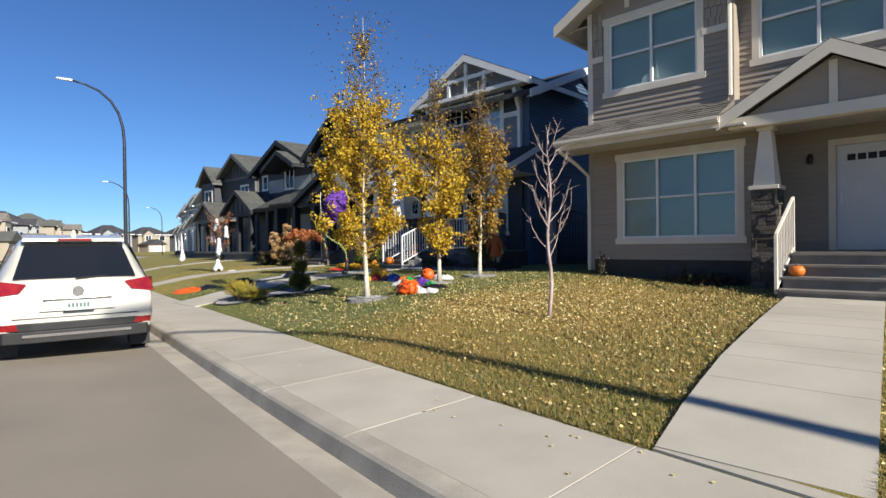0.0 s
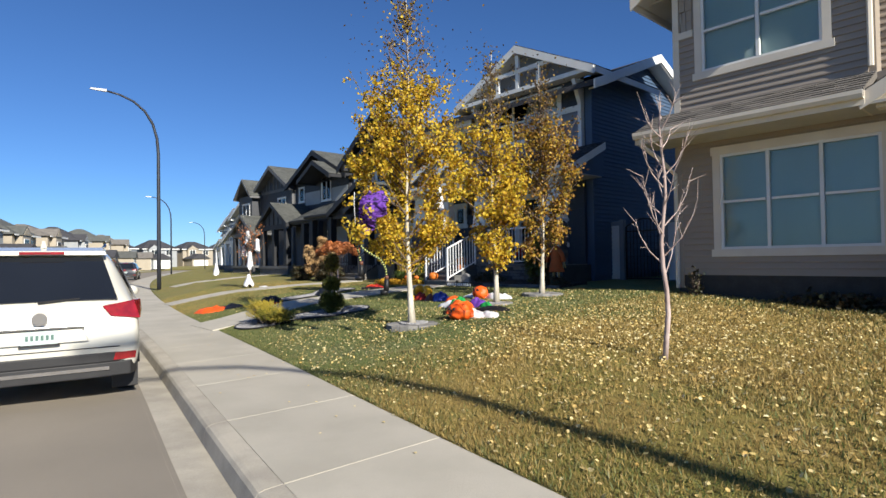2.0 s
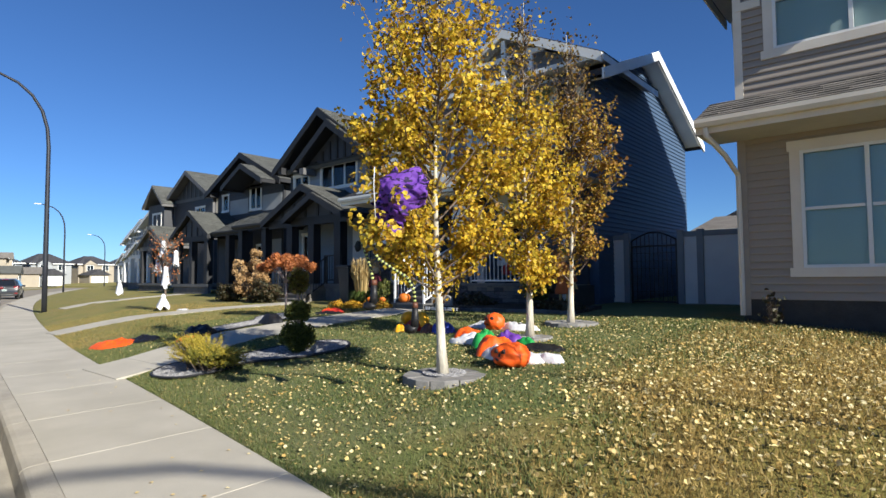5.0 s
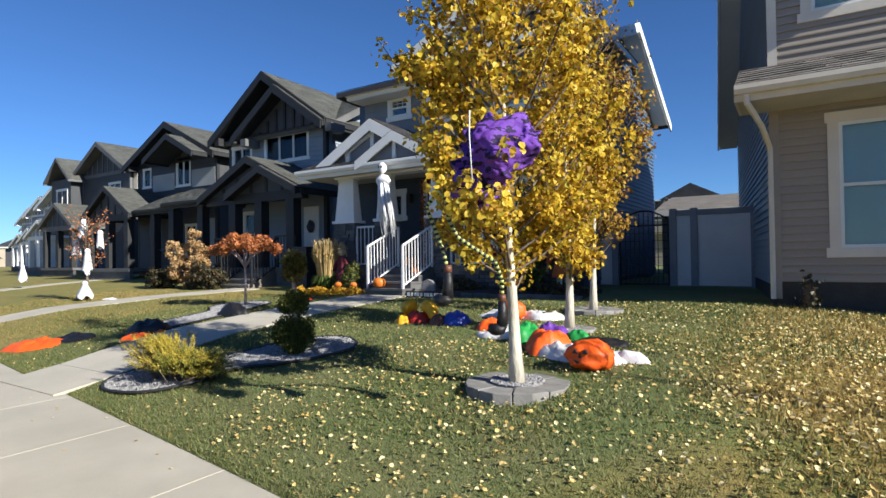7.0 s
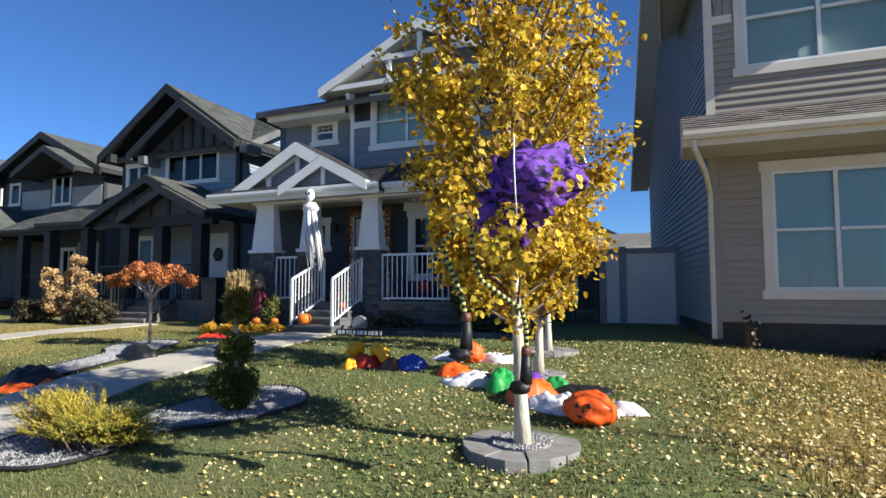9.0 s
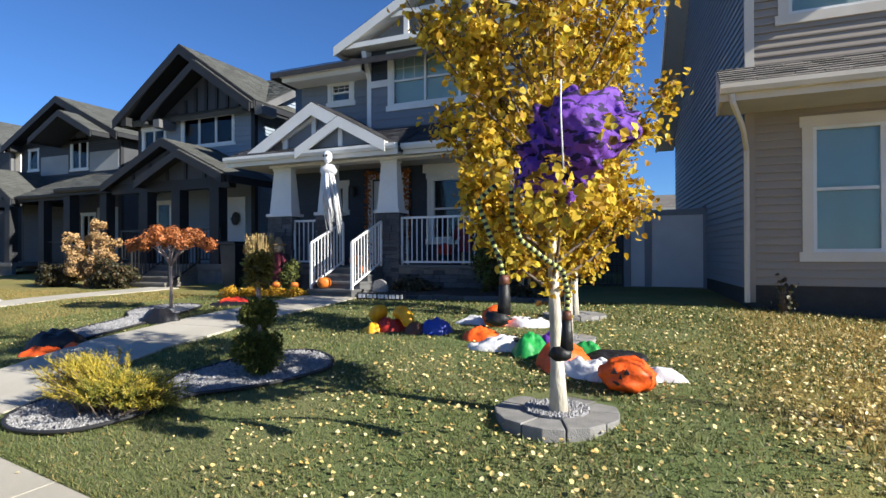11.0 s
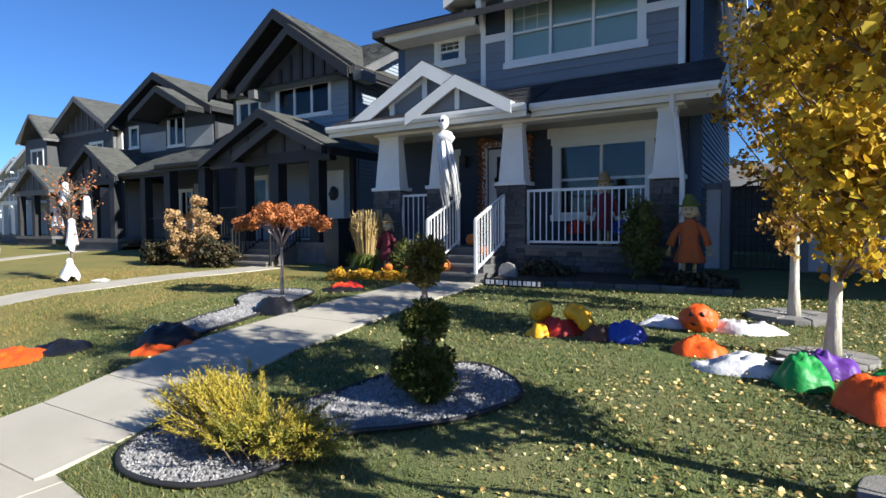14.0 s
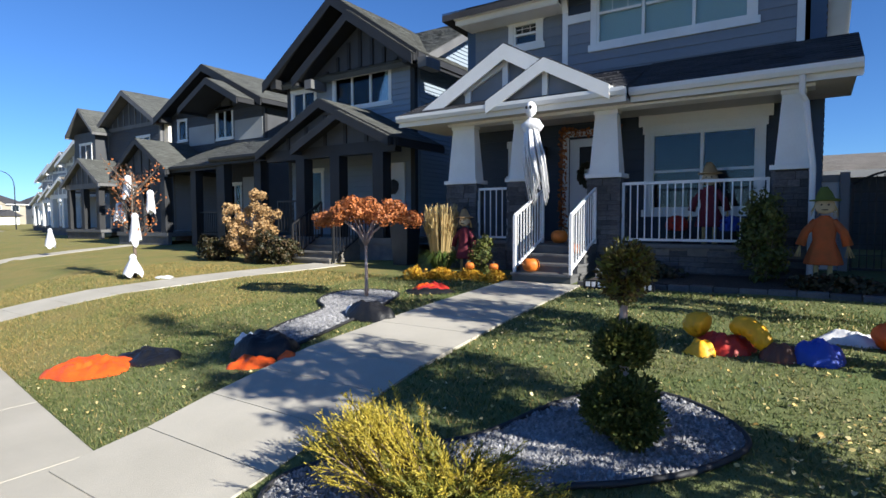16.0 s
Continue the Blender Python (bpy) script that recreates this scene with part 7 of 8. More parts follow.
inflatable("collapsed black and orange figure beside the walk", [("body", F_BLACK, 7.26, 14.62, (0.24, 0.38, 0.27), 0.2), ("foot", F_ORANGE, 6.98, 14.46, (0.12, 0.26, 0.11), 0.4), ("foot", F_ORANGE, 7.2, 14.24, (0.08, 0.12, 0.09), 0), ("hand", F_WHITE, 7.36, 15.05, (0.08, 0.16, 0.16), 0)])
inflatable("crumpled black inflatable in the gravel", [("body", F_BLACK, 8.68, 14.52, (0.18, 0.34, 0.26), 0.1), ("collar", F_WHITE, 8.76, 14.86, (0.08, 0.1, 0.16), 0)])
inflatable("flat red and black inflatable by the flower border", [("body", F_RED, 10.58, 14.96, (0.22, 0.32, 0.13), 0.2), ("wing", F_BLACK, 10.42, 14.86, (0.2, 0.4, 0.08), 0.4), ("flap", F_ORANGE, 10.5, 15.0, (0.1, 0.2, 0.15), 0.3)])

for owner, x, y, r, a in ((GHOST1, 9.58, 9.14, (0.05, 0.08), 0), (GHOST2, 8.34, 8.98, (0.045, 0.07), 0.3), (GHOST2, 8.28, 8.9, (0.04, 0.07), 0.3)):
    z0 = 0.095 if x > 9 else 0.10
    s = Shape().ball((x, y, lawn_z(x, y) + z0), (r[0], r[1], 0.02), seg=10, rings=6)
    part("painted_eye", s, F_BLACK, owner, smooth=True)


def face_marks(t, x, y, z, r):
    """Cut-out face of a jack-o'-lantern: two eyes, a nose and a mouth, toward the street."""
    for dy, dz, w in ((-0.4, 0.35, 0.22), (0.4, 0.35, 0.22), (0, 0.02, 0.12)):
        part("mark", Shape().prism([(y + (dy - w) * r, z + dz * r - 0.1 * r), (y + (dy + w) * r, z + dz * r - 0.1 * r), (y + dy * r, z + dz * r + 0.28 * r)], "x", x - 0.012, x + 0.03), F_BLACK, t)
    part("mouth", Shape().prism([(y - 0.5 * r, z - 0.25 * r), (y - 0.25 * r, z - 0.5 * r), (y + 0.25 * r, z - 0.5 * r), (y + 0.5 * r, z - 0.25 * r), (y, z - 0.34 * r)], "x", x - 0.012, x + 0.03), F_BLACK, t)


face_marks(GHOST1, 9.37, 9.57, lawn_z(9.5, 9.56) + 0.14, 0.12)
face_marks(GHOST3, 7.085, 7.81, lawn_z(7.26, 7.78) + 0.13, 0.11)


def pumpkin(x, y, z, r, label):
    t = thing("pumpkin", (x, y, z), label, "pumpkin", "pumpkins by the stairs")
    s = Shape()
    seg, rings = 30, 10
    for i in range(rings + 1):
        th = math.pi * i / rings
        for k in range(seg):
            a = 2 * math.pi * k / seg
            rr = r * (1 - 0.07 * abs(math.cos(a * 5)) ** 0.5) * math.sin(th) ** 0.8
            zz = r * 0.8 * (1 + math.cos(th) * (1 - 0.18 * math.exp(-(math.sin(th) * 3) ** 2)))
            s.v.append((rr * math.cos(a), rr * math.sin(a), zz))
    for i in range(rings):
        for k in range(seg):
            s.f.append((i * seg + k, (i + 1) * seg + k, (i + 1) * seg + (k + 1) % seg, i * seg + (k + 1) % seg))
    part("shell", s, PUMPK, t, smooth=True, local=True)
    part("stem", Shape().tube([(0, 0, r * 1.4), (0.01, 0, r * 1.65), (0.03, 0.01, r * 1.85)], [r * 0.14, r * 0.1, r * 0.09], n=6), TWIG, t, smooth=True, local=True)


pumpkin(12.02, 13.98, 1.02, 0.15, "orange pumpkin on the bottom porch step")
pumpkin(12.68, 13.48, 1.29, 0.12, "small orange pumpkin on the porch stairs")
pumpkin(13.15, 13.95, 1.44, 0.16, "orange pumpkin at the top of the stairs")
pumpkin(11.85, 15.04, 1.02, 0.085, "small orange pumpkin among yellow flowers")
pumpkin(11.85, 14.58, 1.02, 0.085, "small orange pumpkin among yellow flowers")
pumpkin(10.68, 2.06, 1.03, 0.12, "orange pumpkin on the taupe house's steps")


def hanging_ghost():
    """A skeleton ghost in white gauze, hung from the porch eave."""
    rng = random.Random(71)
    s = Shape()
    x, y = 12.46, 14.2
    s.ball((x, y, 3.74), (0.10, 0.10, 0.13), seg=16, rings=12)
    s.ball((x - 0.01, y, 3.66), (0.06, 0.06, 0.06))
    s.ball((x, y - 0.02, 3.44), (0.11, 0.19, 0.14), wob=0.4)
    for i in range(70):
        a = rng.uniform(0, 6.283)
        L = rng.uniform(0.8, 1.4)
        r0, r1 = 0.1, rng.uniform(0.1, 0.22)
        p0 = Vector((x + math.cos(a) * r0 * 0.7, y + math.sin(a) * r0, 3.5))
        p1 = Vector((x + math.cos(a) * r1 * 0.7, y - 0.08 + math.sin(a) * r1, 3.5 - L * 0.55))
        p2 = Vector((x + math.cos(a) * r1 * 0.8, y - 0.18 + math.sin(a) * r1 * 0.9, 3.5 - L))
        s.tube([p0, p1, p2], [0.016, 0.017, 0.006], n=4)
    solo("hanging_ghost", s, CLOTHW, (x, y, 2.2), "white skull-headed ghost in ragged gauze hung under the eave", "decoration", smooth=True)
    for dy in (-0.035, 0.035):
        solo("ghost_eye", Shape().ball((x - 0.085, y + dy, 3.76), (0.025, 0.026, 0.032), seg=8, rings=6), F_BLACK, (x - 0.085, y + dy, 3.76), "dark eye socket of the hanging ghost", "decoration", smooth=True)


hanging_ghost()


F_RUSTC = fabric("rust_calico", (0.50, 0.11, 0.03), (0.36, 0.10, 0.03), 0.9)
F_TANC = fabric("burlap", (0.40, 0.27, 0.13), (0.3, 0.19, 0.09), 0.95)
F_FACE = fabric("pale_burlap_face", (0.62, 0.50, 0.34), None, 0.9)
F_LEAFG = fabric("olive_felt", (0.12, 0.15, 0.03), None, 0.95)
F_WINE = fabric("wine_red_cloth", (0.16, 0.025, 0.04), None, 0.9)


def scarecrow(x, y, z, h, coat, hat, label):
    """A straw scarecrow doll in one mesh: legs, skirted coat, arms, straw cuffs, face and hat."""
    k = h / 1.2
    rng = random.Random(int(x * 100 + y * 10))
    s = Shape()
    runs = []

    def cloth(slot):
        runs.append((len(s.f), slot))
    cloth(3)
    for e in (-0.07, 0.07):
        s.tube([(x, y + e * k, z), (x, y + e * k, z + 0.36 * k)], 0.026 * k, n=8)
        for j in range(9):
            s.tube([(x, y + e * k, z + 0.12 * k), (x + rng.gauss(0, 0.03), y + e * k + rng.gauss(0, 0.04), z)], [0.006, 0.003], n=4)
    cloth(0)
    n = 20
    rings = ((0.27, 0.185, 0.11), (0.29, 0.19, 0.115), (0.42, 0.155, 0.10), (0.56, 0.115, 0.085), (0.70, 0.125, 0.085), (0.80, 0.11, 0.07), (0.86, 0.04, 0.04))
    vs = []
    for zz, ry, rx in rings:
        for i in range(n):
            a = 2 * math.pi * i / n
            w = 1 + (0.13 * math.cos(a * 5) if zz < 0.5 else 0.0)
            vs.append((x + rx * k * w * math.cos(a), y + ry * k * w * math.sin(a), z + zz * k))
    s.add(vs, [tuple(range(n - 1, -1, -1))] + [(r * n + i, r * n + (i + 1) % n, (r + 1) * n + (i + 1) % n, (r + 1) * n + i) for r in range(len(rings) - 1) for i in range(n)])
    for e in (-1, 1):
        s.tube([(x, y + e * 0.08 * k, z + 0.79 * k), (x - 0.02, y + e * 0.19 * k, z + 0.66 * k), (x - 0.03, y + e * 0.235 * k, z + 0.5 * k)], [0.05 * k, 0.045 * k, 0.055 * k], n=10)
    cloth(3)
    for e in (-1, 1):
        for j in range(16):
            s.tube([(x - 0.03, y + e * 0.235 * k, z + 0.52 * k), (x - 0.03 + rng.gauss(0, 0.025), y + e * 0.25 * k + rng.gauss(0, 0.03), z + 0.36 * k)], [0.006, 0.003], n=4)
    cloth(1)
    s.ball((x - 0.01, y, z + 0.97 * k), (0.085 * k, 0.105 * k, 0.10 * k), seg=14, rings=10)
    cloth(3)
    for j in range(22):
        a = rng.uniform(-1.2, 1.2) + (1.57 if j % 2 else -1.57)
        s.tube([(x + 0.03, y + 0.09 * k * math.sin(a), z + 1.02 * k), (x + 0.02, y + 0.14 * k * math.sin(a), z + rng.uniform(0.84, 0.92) * k)], [0.006, 0.004], n=4)
    cloth(2)
    s.tube([(x, y, z + 1.03 * k), (x, y, z + 1.045 * k), (x, y, z + 1.055 * k), (x, y + 0.01, z + 1.13 * k), (x, y + 0.015, z + 1.2 * k)], [0.16 * k, 0.165 * k, 0.10 * k, 0.075 * k, 0.035 * k], n=14)
    cloth(4)
    for e in (-0.035, 0.035):
        s.ball((x - 0.092 * k, y + e * k, z + 0.985 * k), 0.011 * k, seg=6, rings=4)
    s.ball((x - 0.085 * k, y, z + 0.925 * k), (0.01, 0.04 * k, 0.008), seg=8, rings=4)
    ob = solo("scarecrow", s, coat, (x, y, z), label, "scarecrow", smooth=True, clean=False)
    for m in (F_FACE, hat, STRAWC, F_BLACK):
        ob.data.materials.append(m)
    idx = []
    for (a, slot), (b, _) in zip(runs, runs[1:] + [(len(s.f), 0)]):
        idx += [slot] * (b - a)
    ob.data.polygons.foreach_set("material_index", idx)
    return ob


STRAWC = fabric("straw_bundle", (0.55, 0.42, 0.2), None, 0.95)
scarecrow(12.72, 10.05, 0.96, 1.34, F_RUSTC, F_LEAFG, "rust-red scarecrow doll with an olive hat by the porch pier")
scarecrow(13.75, 11.6, 1.44, 1.36, F_WINE, F_TANC, "burlap scarecrow doll in wine red standing on the porch")
scarecrow(12.6, 15.6, 0.88, 1.2, F_WINE, F_TANC, "small scarecrow doll among the plants by the porch")


def tree_ghosts():
    rng = random.Random(81)
    for (x, y, z, h, r) in ((9.75, 22.1, 2.75, 0.42, 0.12), (9.75, 21.25, 2.42, 0.38, 0.09), (9.62, 21.62, 1.96, 0.58, 0.12), (9.62, 21.75, 1.12, 0.38, 0.19), (9.8, 22.6, 2.2, 0.36, 0.12), (11.9, 31.6, 1.55, 0.55, 0.16)):
        s = Shape()
        s.ball((x, y, z), (0.07, 0.075, 0.08), seg=10, rings=7)
        n = 16
        top = [(x + 0.06 * math.cos(6.283 * k / n), y + 0.07 * math.sin(6.283 * k / n), z - 0.03) for k in range(n)]
        mid = [(x + r * 0.7 * math.cos(6.283 * k / n) * (1 + 0.2 * (k % 2)), y + r * math.sin(6.283 * k / n) * (1 + 0.2 * (k % 2)), z - h * 0.6) for k in range(n)]
        low = [(x + r * math.cos(6.283 * k / n), y + r * 1.1 * math.sin(6.283 * k / n), z - h * rng.uniform(0.75, 1.1)) for k in range(n)]
        s.add(top + mid + low, [(a * n + k, a * n + (k + 1) % n, (a + 1) * n + (k + 1) % n, (a + 1) * n + k) for a in (0, 1) for k in range(n)])
        solo("cloth_ghost", s, CLOTHW, (x, y, z), "white cloth ghost hung on a lawn", "decoration", "cloth ghosts in the tree", smooth=True)
    solo("fallen_cloth", heap(Shape(), (9.9, 21.1), (0.12, 0.28, 0.05), 4), CLOTHW, on_lawn(9.9, 21.1), "white cloth lying on the dry lawn", "decoration", smooth=True)


tree_ghosts()


def bat_cloth(name):
    m = M(name, (0.17, 0.065, 0.40), (0.11, 0.035, 0.27), scale=5, rough=0.72, bump=0.5, bscale=22, grain=0.2, spec=0.25)
    nt = m.node_tree
    b = nt.nodes["Principled BSDF"]
    src = b.inputs["Base Color"].links[0].from_socket
    n = nt.nodes.new("ShaderNodeTexNoise")
    n.inputs["Scale"].default_value, n.inputs["Detail"].default_value = 17, 2
    mp = nt.nodes.new("ShaderNodeMapping")
    mp.inputs["Scale"].default_value = (1, 0.6, 1.5)
    mp.inputs["Rotation"].default_value = (0.5, 0, 0)
    nt.links.new(nt.nodes["Texture Coordinate"].outputs["Object"], mp.inputs[0])
    nt.links.new(mp.outputs[0], n.inputs["Vector"])
    r = nt.nodes.new("ShaderNodeMapRange")
    r.inputs[1].default_value, r.inputs[2].default_value = 0.53, 0.57
    nt.links.new(n.outputs[0], r.inputs[0])
    mx = nt.nodes.new("ShaderNodeMix")
    mx.data_type = "RGBA"
    mx.inputs[7].default_value = (0.02, 0.01, 0.05, 1)
    nt.links.new(r.outputs[0], mx.inputs[0])
    nt.links.new(src, mx.inputs[6])
    nt.links.new(mx.outputs[2], b.inputs["Base Color"])
    return m


BATS = bat_cloth("purple_bat_print_cloth")


def witch_costume():
    """A crashed-witch decoration in the tree: bat-print dress, striped stockings, black boots."""
    t = thing("witch_costume", (5.9, 8.1, 1.9), "purple bat-print witch costume with striped legs caught in the aspen", "decoration")
    s = Shape()
    cx, cy, cz = 5.62, 7.95, 2.27
    # how far the cloth reaches round its middle, from the side toward the stairs over the top
    reach = (0.27, 0.25, 0.27, 0.30, 0.31, 0.33, 0.38, 0.41, 0.33, 0.27, 0.26, 0.29, 0.33, 0.26, 0.33, 0.32)
    nu, nv = 96, 30
    for side in (-1, 1):
        for i in range(nv + 1):
            q = i / nv
            for k in range(nu):
                a = 2 * math.pi * k / nu
                f = k / nu * 16
                r = reach[int(f) % 16] * (1 - f % 1) + reach[(int(f) + 1) % 16] * (f % 1)
                r = (0.30 + 1.5 * (r - 0.30)) * (0.92 + 0.2 * noise.noise((math.cos(a) * 4, math.sin(a) * 4, 2)) + 0.08 * noise.noise((math.cos(a) * 11, math.sin(a) * 11, 5)))
                y, z = math.cos(a) * r * q, math.sin(a) * r * q
                fold = 0.09 * noise.noise((y * 6 + z * 2, z * 4 - y * 3, 1.5)) + 0.10 * abs(noise.noise((y * 10 - z * 6, z * 6, 4))) + 0.02 * noise.noise((y * 34, z * 26, 7)) + 0.02 * math.sin(a * 7 + q * 4) * q
                x = side * (0.07 if side < 0 else 0.04) * (1 - q ** 3) ** 0.7 + fold + 0.05 * q * q
                s.v.append((cx + x, cy + y, cz + z))
    for sd in (0, 1):
        o = sd * (nv + 1) * nu
        for i in range(nv):
            for k in range(nu):
                s.f.append((o + i * nu + k, o + (i + 1) * nu + k, o + (i + 1) * nu + (k + 1) % nu, o + i * nu + (k + 1) % nu))
    part("dress", s, BATS, t, smooth=True)
    lime = fabric("lime_stocking_band", (0.45, 0.50, 0.16))
    legs = (((5.7, 8.30, 2.12), (5.72, 8.43, 2.02), (5.75, 8.37, 1.84), (5.75, 8.31, 1.7), (5.77, 8.29, 1.56)), ((5.6, 8.2, 2.08), (5.66, 8.21, 1.92), (5.72, 8.18, 1.80), (5.8, 8.08, 1.71), (5.9, 7.99, 1.63), (5.98, 7.98, 1.5), (6.0, 7.99, 1.35)))
    for pts in legs:
        pts = [Vector(p) for p in pts]
        seg = [(a - b).length for a, b in zip(pts, pts[1:])]
        total = sum(seg)
        def at(d):
            for a, b, l in zip(pts, pts[1:], seg):
                if d <= l:
                    return a.lerp(b, d / l)
                d -= l
            return pts[-1]
        lg = part("stocking", Shape().tube(pts, 0.0135, n=8), F_BLACK, t, smooth=True)
        n = int(total / 0.019)
        for i in range(0, n, 2):
            a, b = at(total * i / n), at(total * (i + 1) / n)
            part("band", Shape().tube([a, b], 0.0145, n=8), lime, lg, smooth=True)
        e = pts[-1]
        boot = Shape()
        boot.tube([e + Vector((0, 0, 0.03)), e + Vector((0, 0, -0.08)), e + Vector((-0.01, 0.0, -0.17))], [0.026, 0.034, 0.04], n=10)
        boot.ball(e + Vector((-0.03, 0.03, -0.19)), (0.05, 0.07, 0.04), seg=14, rings=10, wob=0.45)
        part("boot", boot, F_BLACK, t, smooth=True)
        part("cuff", Shape().tube([e + Vector((0, 0, 0.05)), e + Vector((0, 0, -0.0))], [0.026, 0.031], n=10), F_BROWN, t, smooth=True)
    rng = random.Random(72)
    sprig = Shape()
    for oy, oz, n in ((-0.02, -0.16, 46), (0.10, -0.24, 40), (-0.20, -0.26, 44), (0.24, -0.12, 26), (0.02, -0.34, 50), (-0.3, 0.02, 22), (0.22, 0.2, 22), (-0.1, -0.32, 40)):
        for i in range(n):
            d = rand_dir(rng)
            leaf(sprig, Vector((5.47 + d.x * 0.06, cy + oy + d.y * 0.075, cz + oz + d.z * 0.085)), d + Vector((-0.5, -0.3, 0.2)), rand_dir(rng) + Vector((0, 0, -0.8)), 0.047 * rng.uniform(0.7, 1.2), rng)
    part("leaf_sprig", sprig, GOLD, t, "golden aspen leaves over the cloth", kind="stuff", clean=False)
    part("cord", Shape().tube([(5.42, 7.9, 2.55), (5.41, 7.9, 2.4), (5.42, 7.89, 2.12)], 0.004, n=5), CLOTHW, t, smooth=True)


witch_costume()


def garden_border():
    t = thing("stone_border", (11.35, 11.5, 0.86), "low grey block border along the front planting bed", "border")
    rng = random.Random(91)
    y = 9.4
    while y < 13.0:
        w = rng.uniform(0.26, 0.34)
        x = 11.85 + 0.08 * math.sin(y * 1.3)
        part("block", Shape().box(x, x + 0.18, y + 0.006, y + w - 0.006, lawn_z(x, y) - 0.05, lawn_z(x, y) + 0.07 + rng.uniform(-0.006, 0.006)), STONE, t, bevel=0.01)
        y += w
    soil = M("dark_soil", (0.03, 0.024, 0.02), (0.045, 0.036, 0.03), scale=9, rough=1, bump=0.8, bscale=50, grain=0.5)
    s = Shape()
    s.hexa([(11.98, 9.4, 0.8), (13.1, 9.4, 0.8), (13.1, 13.0, 0.8), (11.98, 13.0, 0.8), (11.98, 9.4, 0.96), (13.1, 9.4, 1.02), (13.1, 13.0, 1.02), (11.98, 13.0, 0.96)])
    solo("planting_bed", s, soil, (12.3, 11.2, 0.85), "dark soil planting bed before the stone porch", "planting bed", kind="structure")
    b = Shape()
    sg = thing("yard_sign", (11.6, 12.4, 0.87), "low black and white lettered border sign, text illegible", "sign")
    part("board", Shape().box(11.6, 11.63, 11.95, 12.95, 0.87, 1.0), F_BLACK, sg)
    for i in range(12):
        y = 11.99 + i * 0.078
        part("mark", Shape().box(11.592, 11.599, y, y + 0.04 + 0.012 * (i % 3), 0.905, 0.975), F_WHITE, sg)
    solo("tombstone", Shape().prism([(12.66, 0.9), (12.98, 0.9), (12.98, 1.1), (12.93, 1.18), (12.82, 1.22), (12.71, 1.18), (12.66, 1.1)], "x", 12.2, 12.28), GRAVEL, (12.24, 12.8, 0.95), "small rounded grey tombstone prop", "decoration", bevel=0.01)


garden_border()


def waste_bin():
    t = thing("waste_bin", (13.3, 17.55, 0.9), "dark wheeled waste bin beside the porch", "bin")
    part("body", taper(Shape(), 13.05, 13.55, 17.3, 17.8, 1.95, 0.9, 0.06), POLE, t, bevel=0.015)
    part("lid", Shape().box(13.0, 13.58, 17.27, 17.83, 1.95, 2.02), POLE, t, bevel=0.015)


waste_bin()


def door_garland():
    """Leaf garland round the decorated door, and its wreath."""
    rng = random.Random(95)
    t = thing("leaf_garland", (14.33, 14.0, 1.5), "orange autumn leaf garland hung round the front door", "garland")
    s = Shape()
    path = [Vector((14.33, 14.36, 1.5 + 2.1 * i / 20)) for i in range(21)] + [Vector((14.33, 14.36 - 1.06 * i / 10, 3.62 - 0.06 * math.sin(i / 10 * math.pi))) for i in range(11)] + [Vector((14.33, 13.30, 3.6 - 1.5 * i / 16)) for i in range(17)]
    for p in path:
        for j in range(34):
            leaf(s, p + rand_dir(rng) * 0.07, rand_dir(rng), rand_dir(rng), rng.uniform(0.03, 0.06), rng)
    part("foliage", s, RUST, t, kind="stuff", clean=False)
    w = Shape()
    for i in range(900):
        a = rng.uniform(0, 6.283)
        c = Vector((14.40, 13.83 + 0.2 * math.cos(a), 2.75 + 0.2 * math.sin(a)))
        leaf(w, c + rand_dir(rng) * 0.05, rand_dir(rng), rand_dir(rng), 0.05, rng)
    solo("wreath", w, DUSK, (14.40, 13.83, 2.75), "round dark wreath on the white front door", "wreath", clean=False)


door_garland()


def porch_plants():
    rng = random.Random(97)
    for x, y, z, mat, lb in ((13.75, 12.1, 1.44, F_RED, "red flowers in a dark pot on the porch"), (13.8, 11.3, 1.44, F_BLUE, "blue flowers in a dark pot on the porch")):
        t = thing("potted_flowers", (x, y, z), lb, "potted plant")
        part("pot", Shape().tube([(0, 0, 0), (0, 0, 0.2), (0, 0, 0.24)], [0.1, 0.14, 0.15], n=14), POLE, t, smooth=True, local=True)
        s = Shape()
        for i in range(420):
            d = rand_dir(rng)
            leaf(s, Vector((d.x * 0.17, d.y * 0.17, 0.34 + d.z * 0.15)), d, rand_dir(rng), 0.05, rng)
        part("bloom", s, mat, t, local=True, kind="stuff", clean=False)
    lt = thing("wall_lantern", (14.3, 14.75, 3.1), "black wall lantern beside the front door", "lantern")
    part("housing", Shape().tube([(0, 0, 0), (0, 0, 0.06), (0, 0, 0.2), (0, 0, 0.26)], [0.03, 0.06, 0.07, 0.02], n=8), BLACKM, lt, local=True)
    part("bracket", Shape().box(0, 0.1, -0.015, 0.015, 0.2, 0.23), BLACKM, lt, local=True)


porch_plants()

# ---- grass blades and fallen leaves ----
BLADEG = leaf_mat("lawn_blade_green", [(0.05, 0.075, 0.022), (0.12, 0.155, 0.045), (0.20, 0.22, 0.08), (0.27, 0.245, 0.11)], trans=0.3)
BLADED = leaf_mat("lawn_blade_dry", [(0.15, 0.125, 0.04), (0.33, 0.245, 0.085), (0.48, 0.35, 0.13), (0.25, 0.19, 0.065)], trans=0.3)
FALLEN = leaf_mat("fallen_leaf", [(0.40, 0.25, 0.07), (0.70, 0.56, 0.22), (0.82, 0.72, 0.42), (0.52, 0.34, 0.10), (0.76, 0.63, 0.30)], trans=0.15)


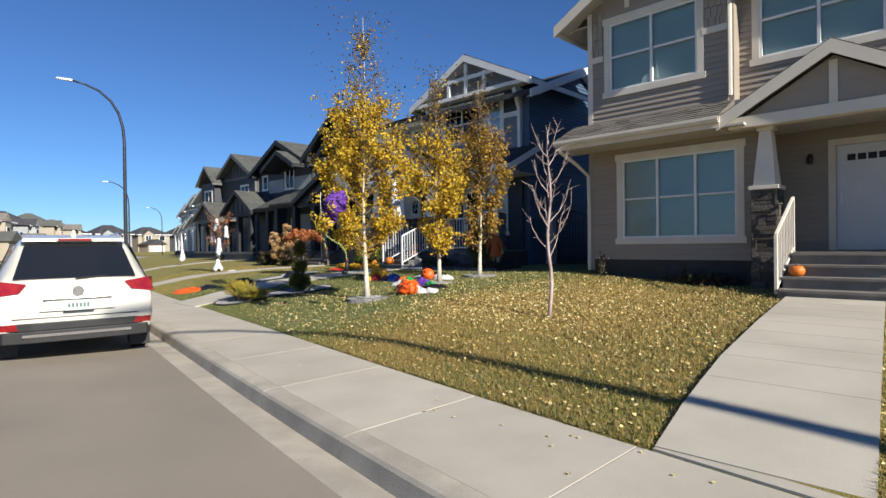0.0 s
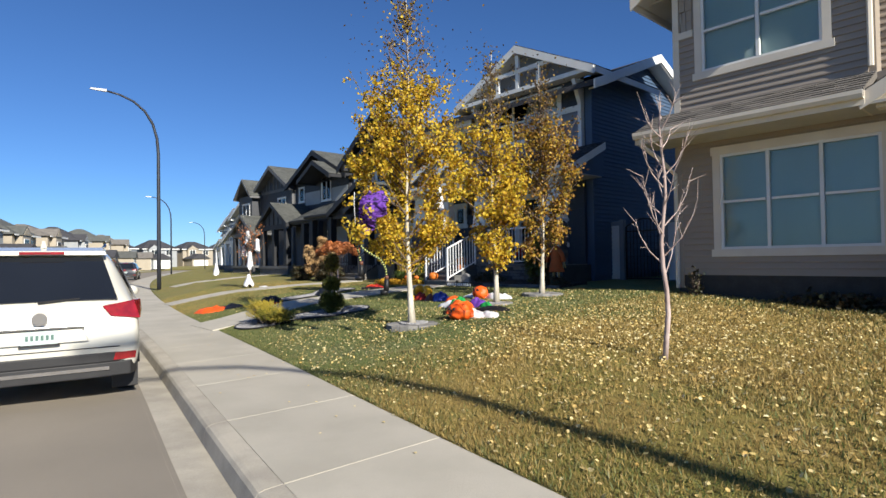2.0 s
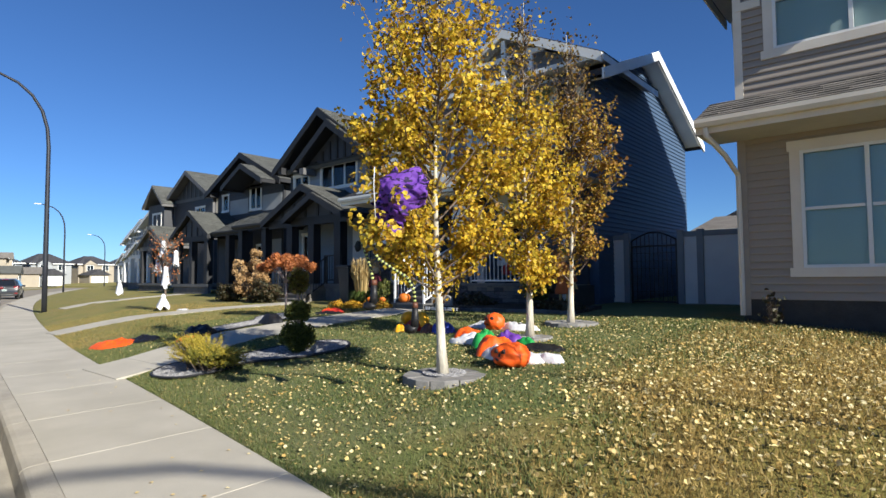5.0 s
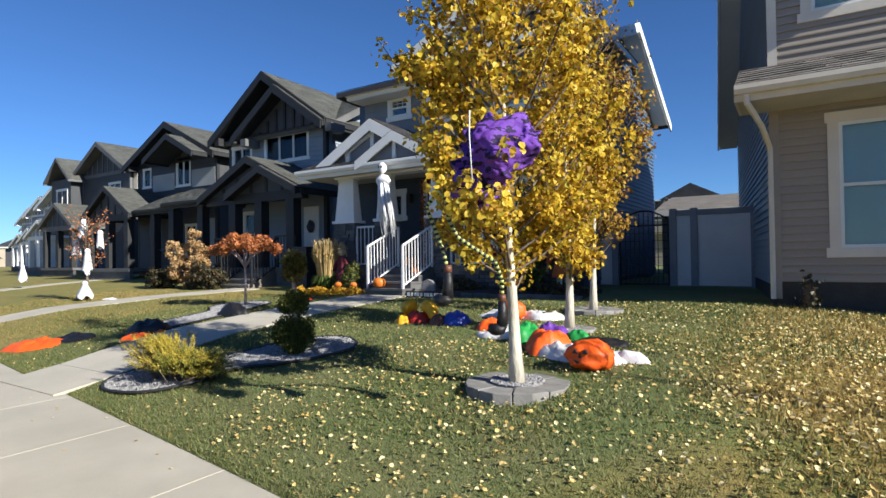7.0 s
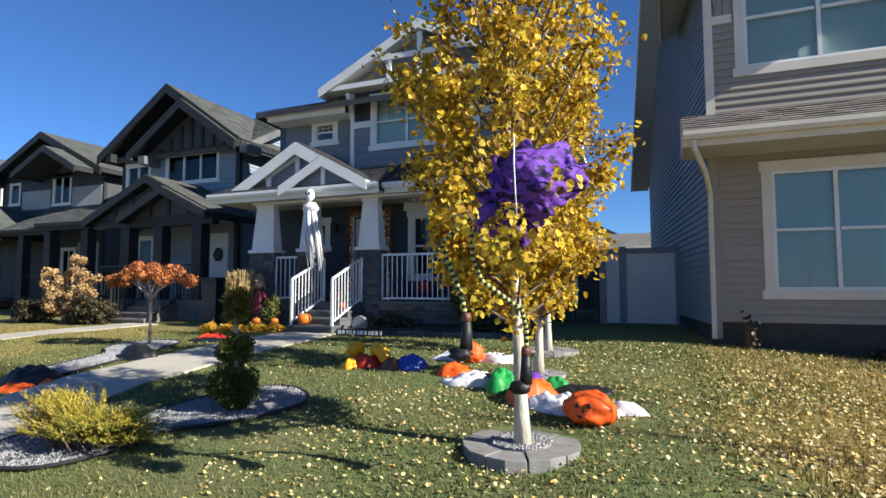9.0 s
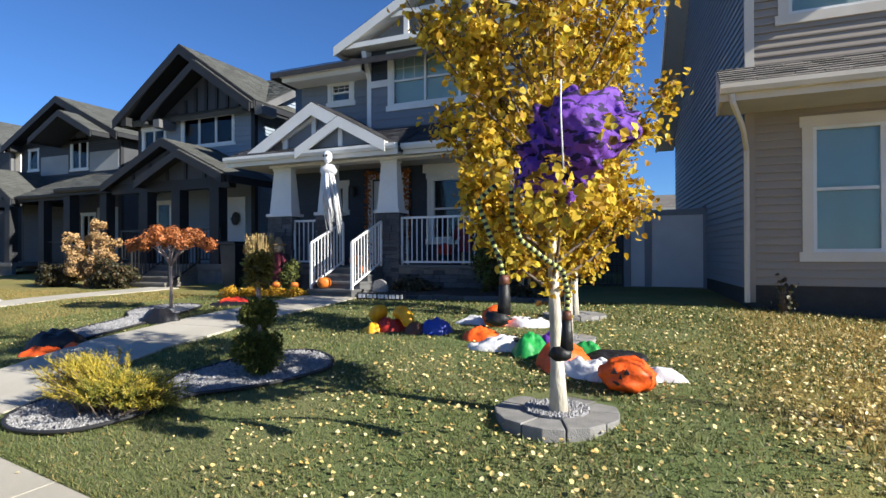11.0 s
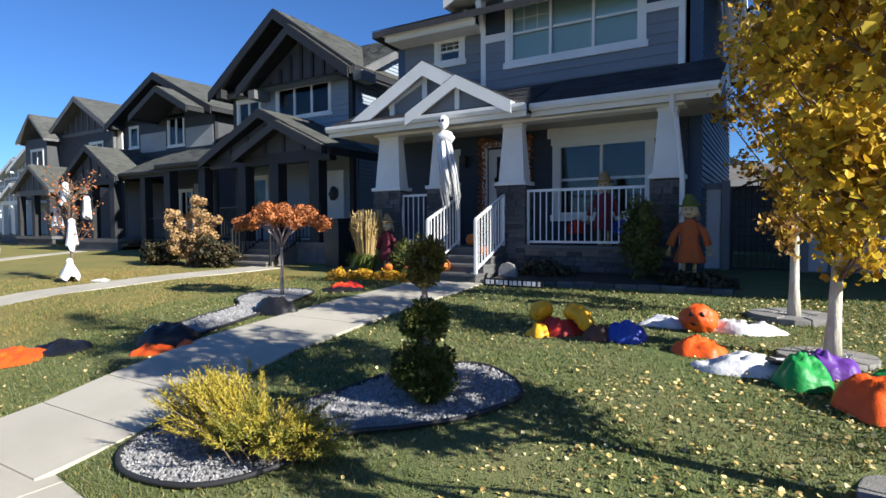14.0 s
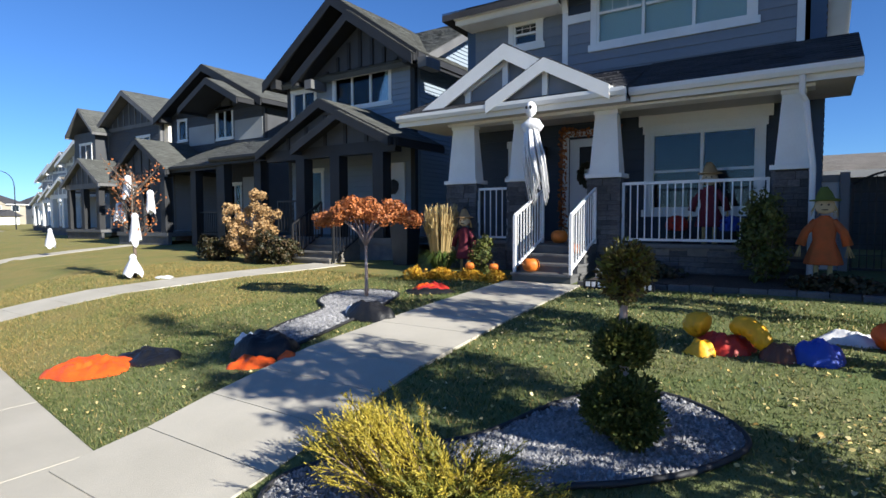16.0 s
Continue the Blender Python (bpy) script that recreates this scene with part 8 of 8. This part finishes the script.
def covered(x, y):
    """Places on the lawns that carry no turf."""
    if inside(BED1, x, y) or inside(BED2, x, y):
        return True
    if 12.72 < y < 14.4 and x < 11.9:
        k = (x - 5.3) / 6.45
        if 12.78 + 0.27 * k < y < 14.15 + 0.2 * k:
            return True
    if (x - 6.65) ** 2 + (y - 8.19) ** 2 < 0.19 or (x - 10.52) ** 2 + (y - 8.76) ** 2 < 0.17:
        return True
    if 18.7 < y < 21.7 and x > 6.5:
        k = (x - 6.62) / 6.08
        if 20.45 - 1.75 * k < y < 21.65 - 1.85 * k:
            return True
    if x < 10.3 and 0.24 + 0.098 * (x - 3.68) < y < 1.38 + 0.1135 * (x - 3.68):
        return True
    return x > 11.8 and y > 8.9


def inside(poly, x, y):
    c = False
    for (x0, y0), (x1, y1) in zip(poly, poly[1:] + poly[:1]):
        if (y0 > y) != (y1 > y) and x < (x1 - x0) * (y - y0) / (y1 - y0) + x0:
            c = not c
    return c


def dryness(x, y):
    v = noise.noise((x * 0.5, y * 0.5, 1.7)) * 0.9
    if y > 16.8:
        return 0.6 + 0.4 * v
    front = 0.45 * min(1.0, max(0.0, (math.hypot(x - 7.6, y - 5.2) - 2.0 + v) / 2.0)) if y < 7.5 else 0.0
    return -front + min(1.0, max(0.06, (7.0 + v * 1.6 - y) * 0.9 + 0.1 + 0.18 * noise.noise((x * 1.7, y * 1.7, 4))))


def build_turf():
    rng = random.Random(77)
    green, dry = ([], []), ([], [])
    n = 0
    while n < 290000:
        y = rng.uniform(-1.6, 16.8) if n < 230000 else rng.uniform(16.8, 24.0)
        near = rng.random()
        x = edge(y) + 0.01 + 8.0 * near ** 1.5
        if x > 12.0 or covered(x, y):
            n += 1
            continue
        n += 1
        z = lawn_z(x, y) - 0.008
        h = rng.uniform(0.022, 0.05) * (1.25 if y < 6.5 else 0.9)
        a = rng.uniform(0, 6.283)
        w = 0.0045 + 0.0012 * (x - edge(y))
        lx, ly = rng.gauss(0, 0.02), rng.gauss(0, 0.02)
        vs, fs = (dry if rng.random() < dryness(x, y) else green)
        k = len(vs)
        dx, dy = math.cos(a) * w, math.sin(a) * w
        vs.extend(((x - dx, y - dy, z), (x + dx, y + dy, z), (x + lx, y + ly, z + h)))
        fs.append((k, k + 1, k + 2))
    for (vs, fs), mat, nm, lb in ((green, BLADEG, "grass", "short green lawn grass"), (dry, BLADED, "dry_grass", "short golden dry lawn grass")):
        s = Shape()
        s.v, s.f = vs, fs
        tagged(new(nm, s.mesh(nm, mat, clean=False)), lb, "grass", kind="stuff")
    lv = Shape()
    made = 0
    while made < 13500:
        y = rng.uniform(-0.5, 16.5)
        x = edge(y) + 0.05 + 8 * rng.random()
        p = 0.08 if y > 9.5 else (0.34 if y > 6.8 else 1.0)
        d1 = math.hypot(x - 6.4, y - 8.2)
        if d1 < 2.2:
            p = max(p, 0.5)
        d2 = math.hypot(x - 7.8, y - 5.6)
        p *= 1.0 if y > 6.8 else 0.25 + 0.75 * math.exp(-(d2 / 2.4) ** 4)
        if rng.random() > p or covered(x, y) or x > 11.7:
            continue
        made += 1
        leaf(lv, Vector((x, y, lawn_z(x, y) + rng.uniform(0.008, 0.03))), Vector((rng.gauss(0, 0.45), rng.gauss(0, 0.45), 1)), rand_dir(rng), rng.uniform(0.018, 0.036) * (1.15 if y < 6.8 else 1.0), rng, fold=rng.uniform(-0.3, 0.6))
    for i in range(60):
        y = rng.uniform(-2, 14)
        leaf(lv, Vector((edge(y) - abs(rng.gauss(0, 0.5)), y, 0.278)), Vector((0, 0, 1)), rand_dir(rng), 0.03, rng)
    tagged(new("fallen_leaves", lv.mesh("fallen_leaves", FALLEN, clean=False)), "scattered pale yellow fallen aspen leaves on the grass", "leaves", kind="stuff")


build_turf()
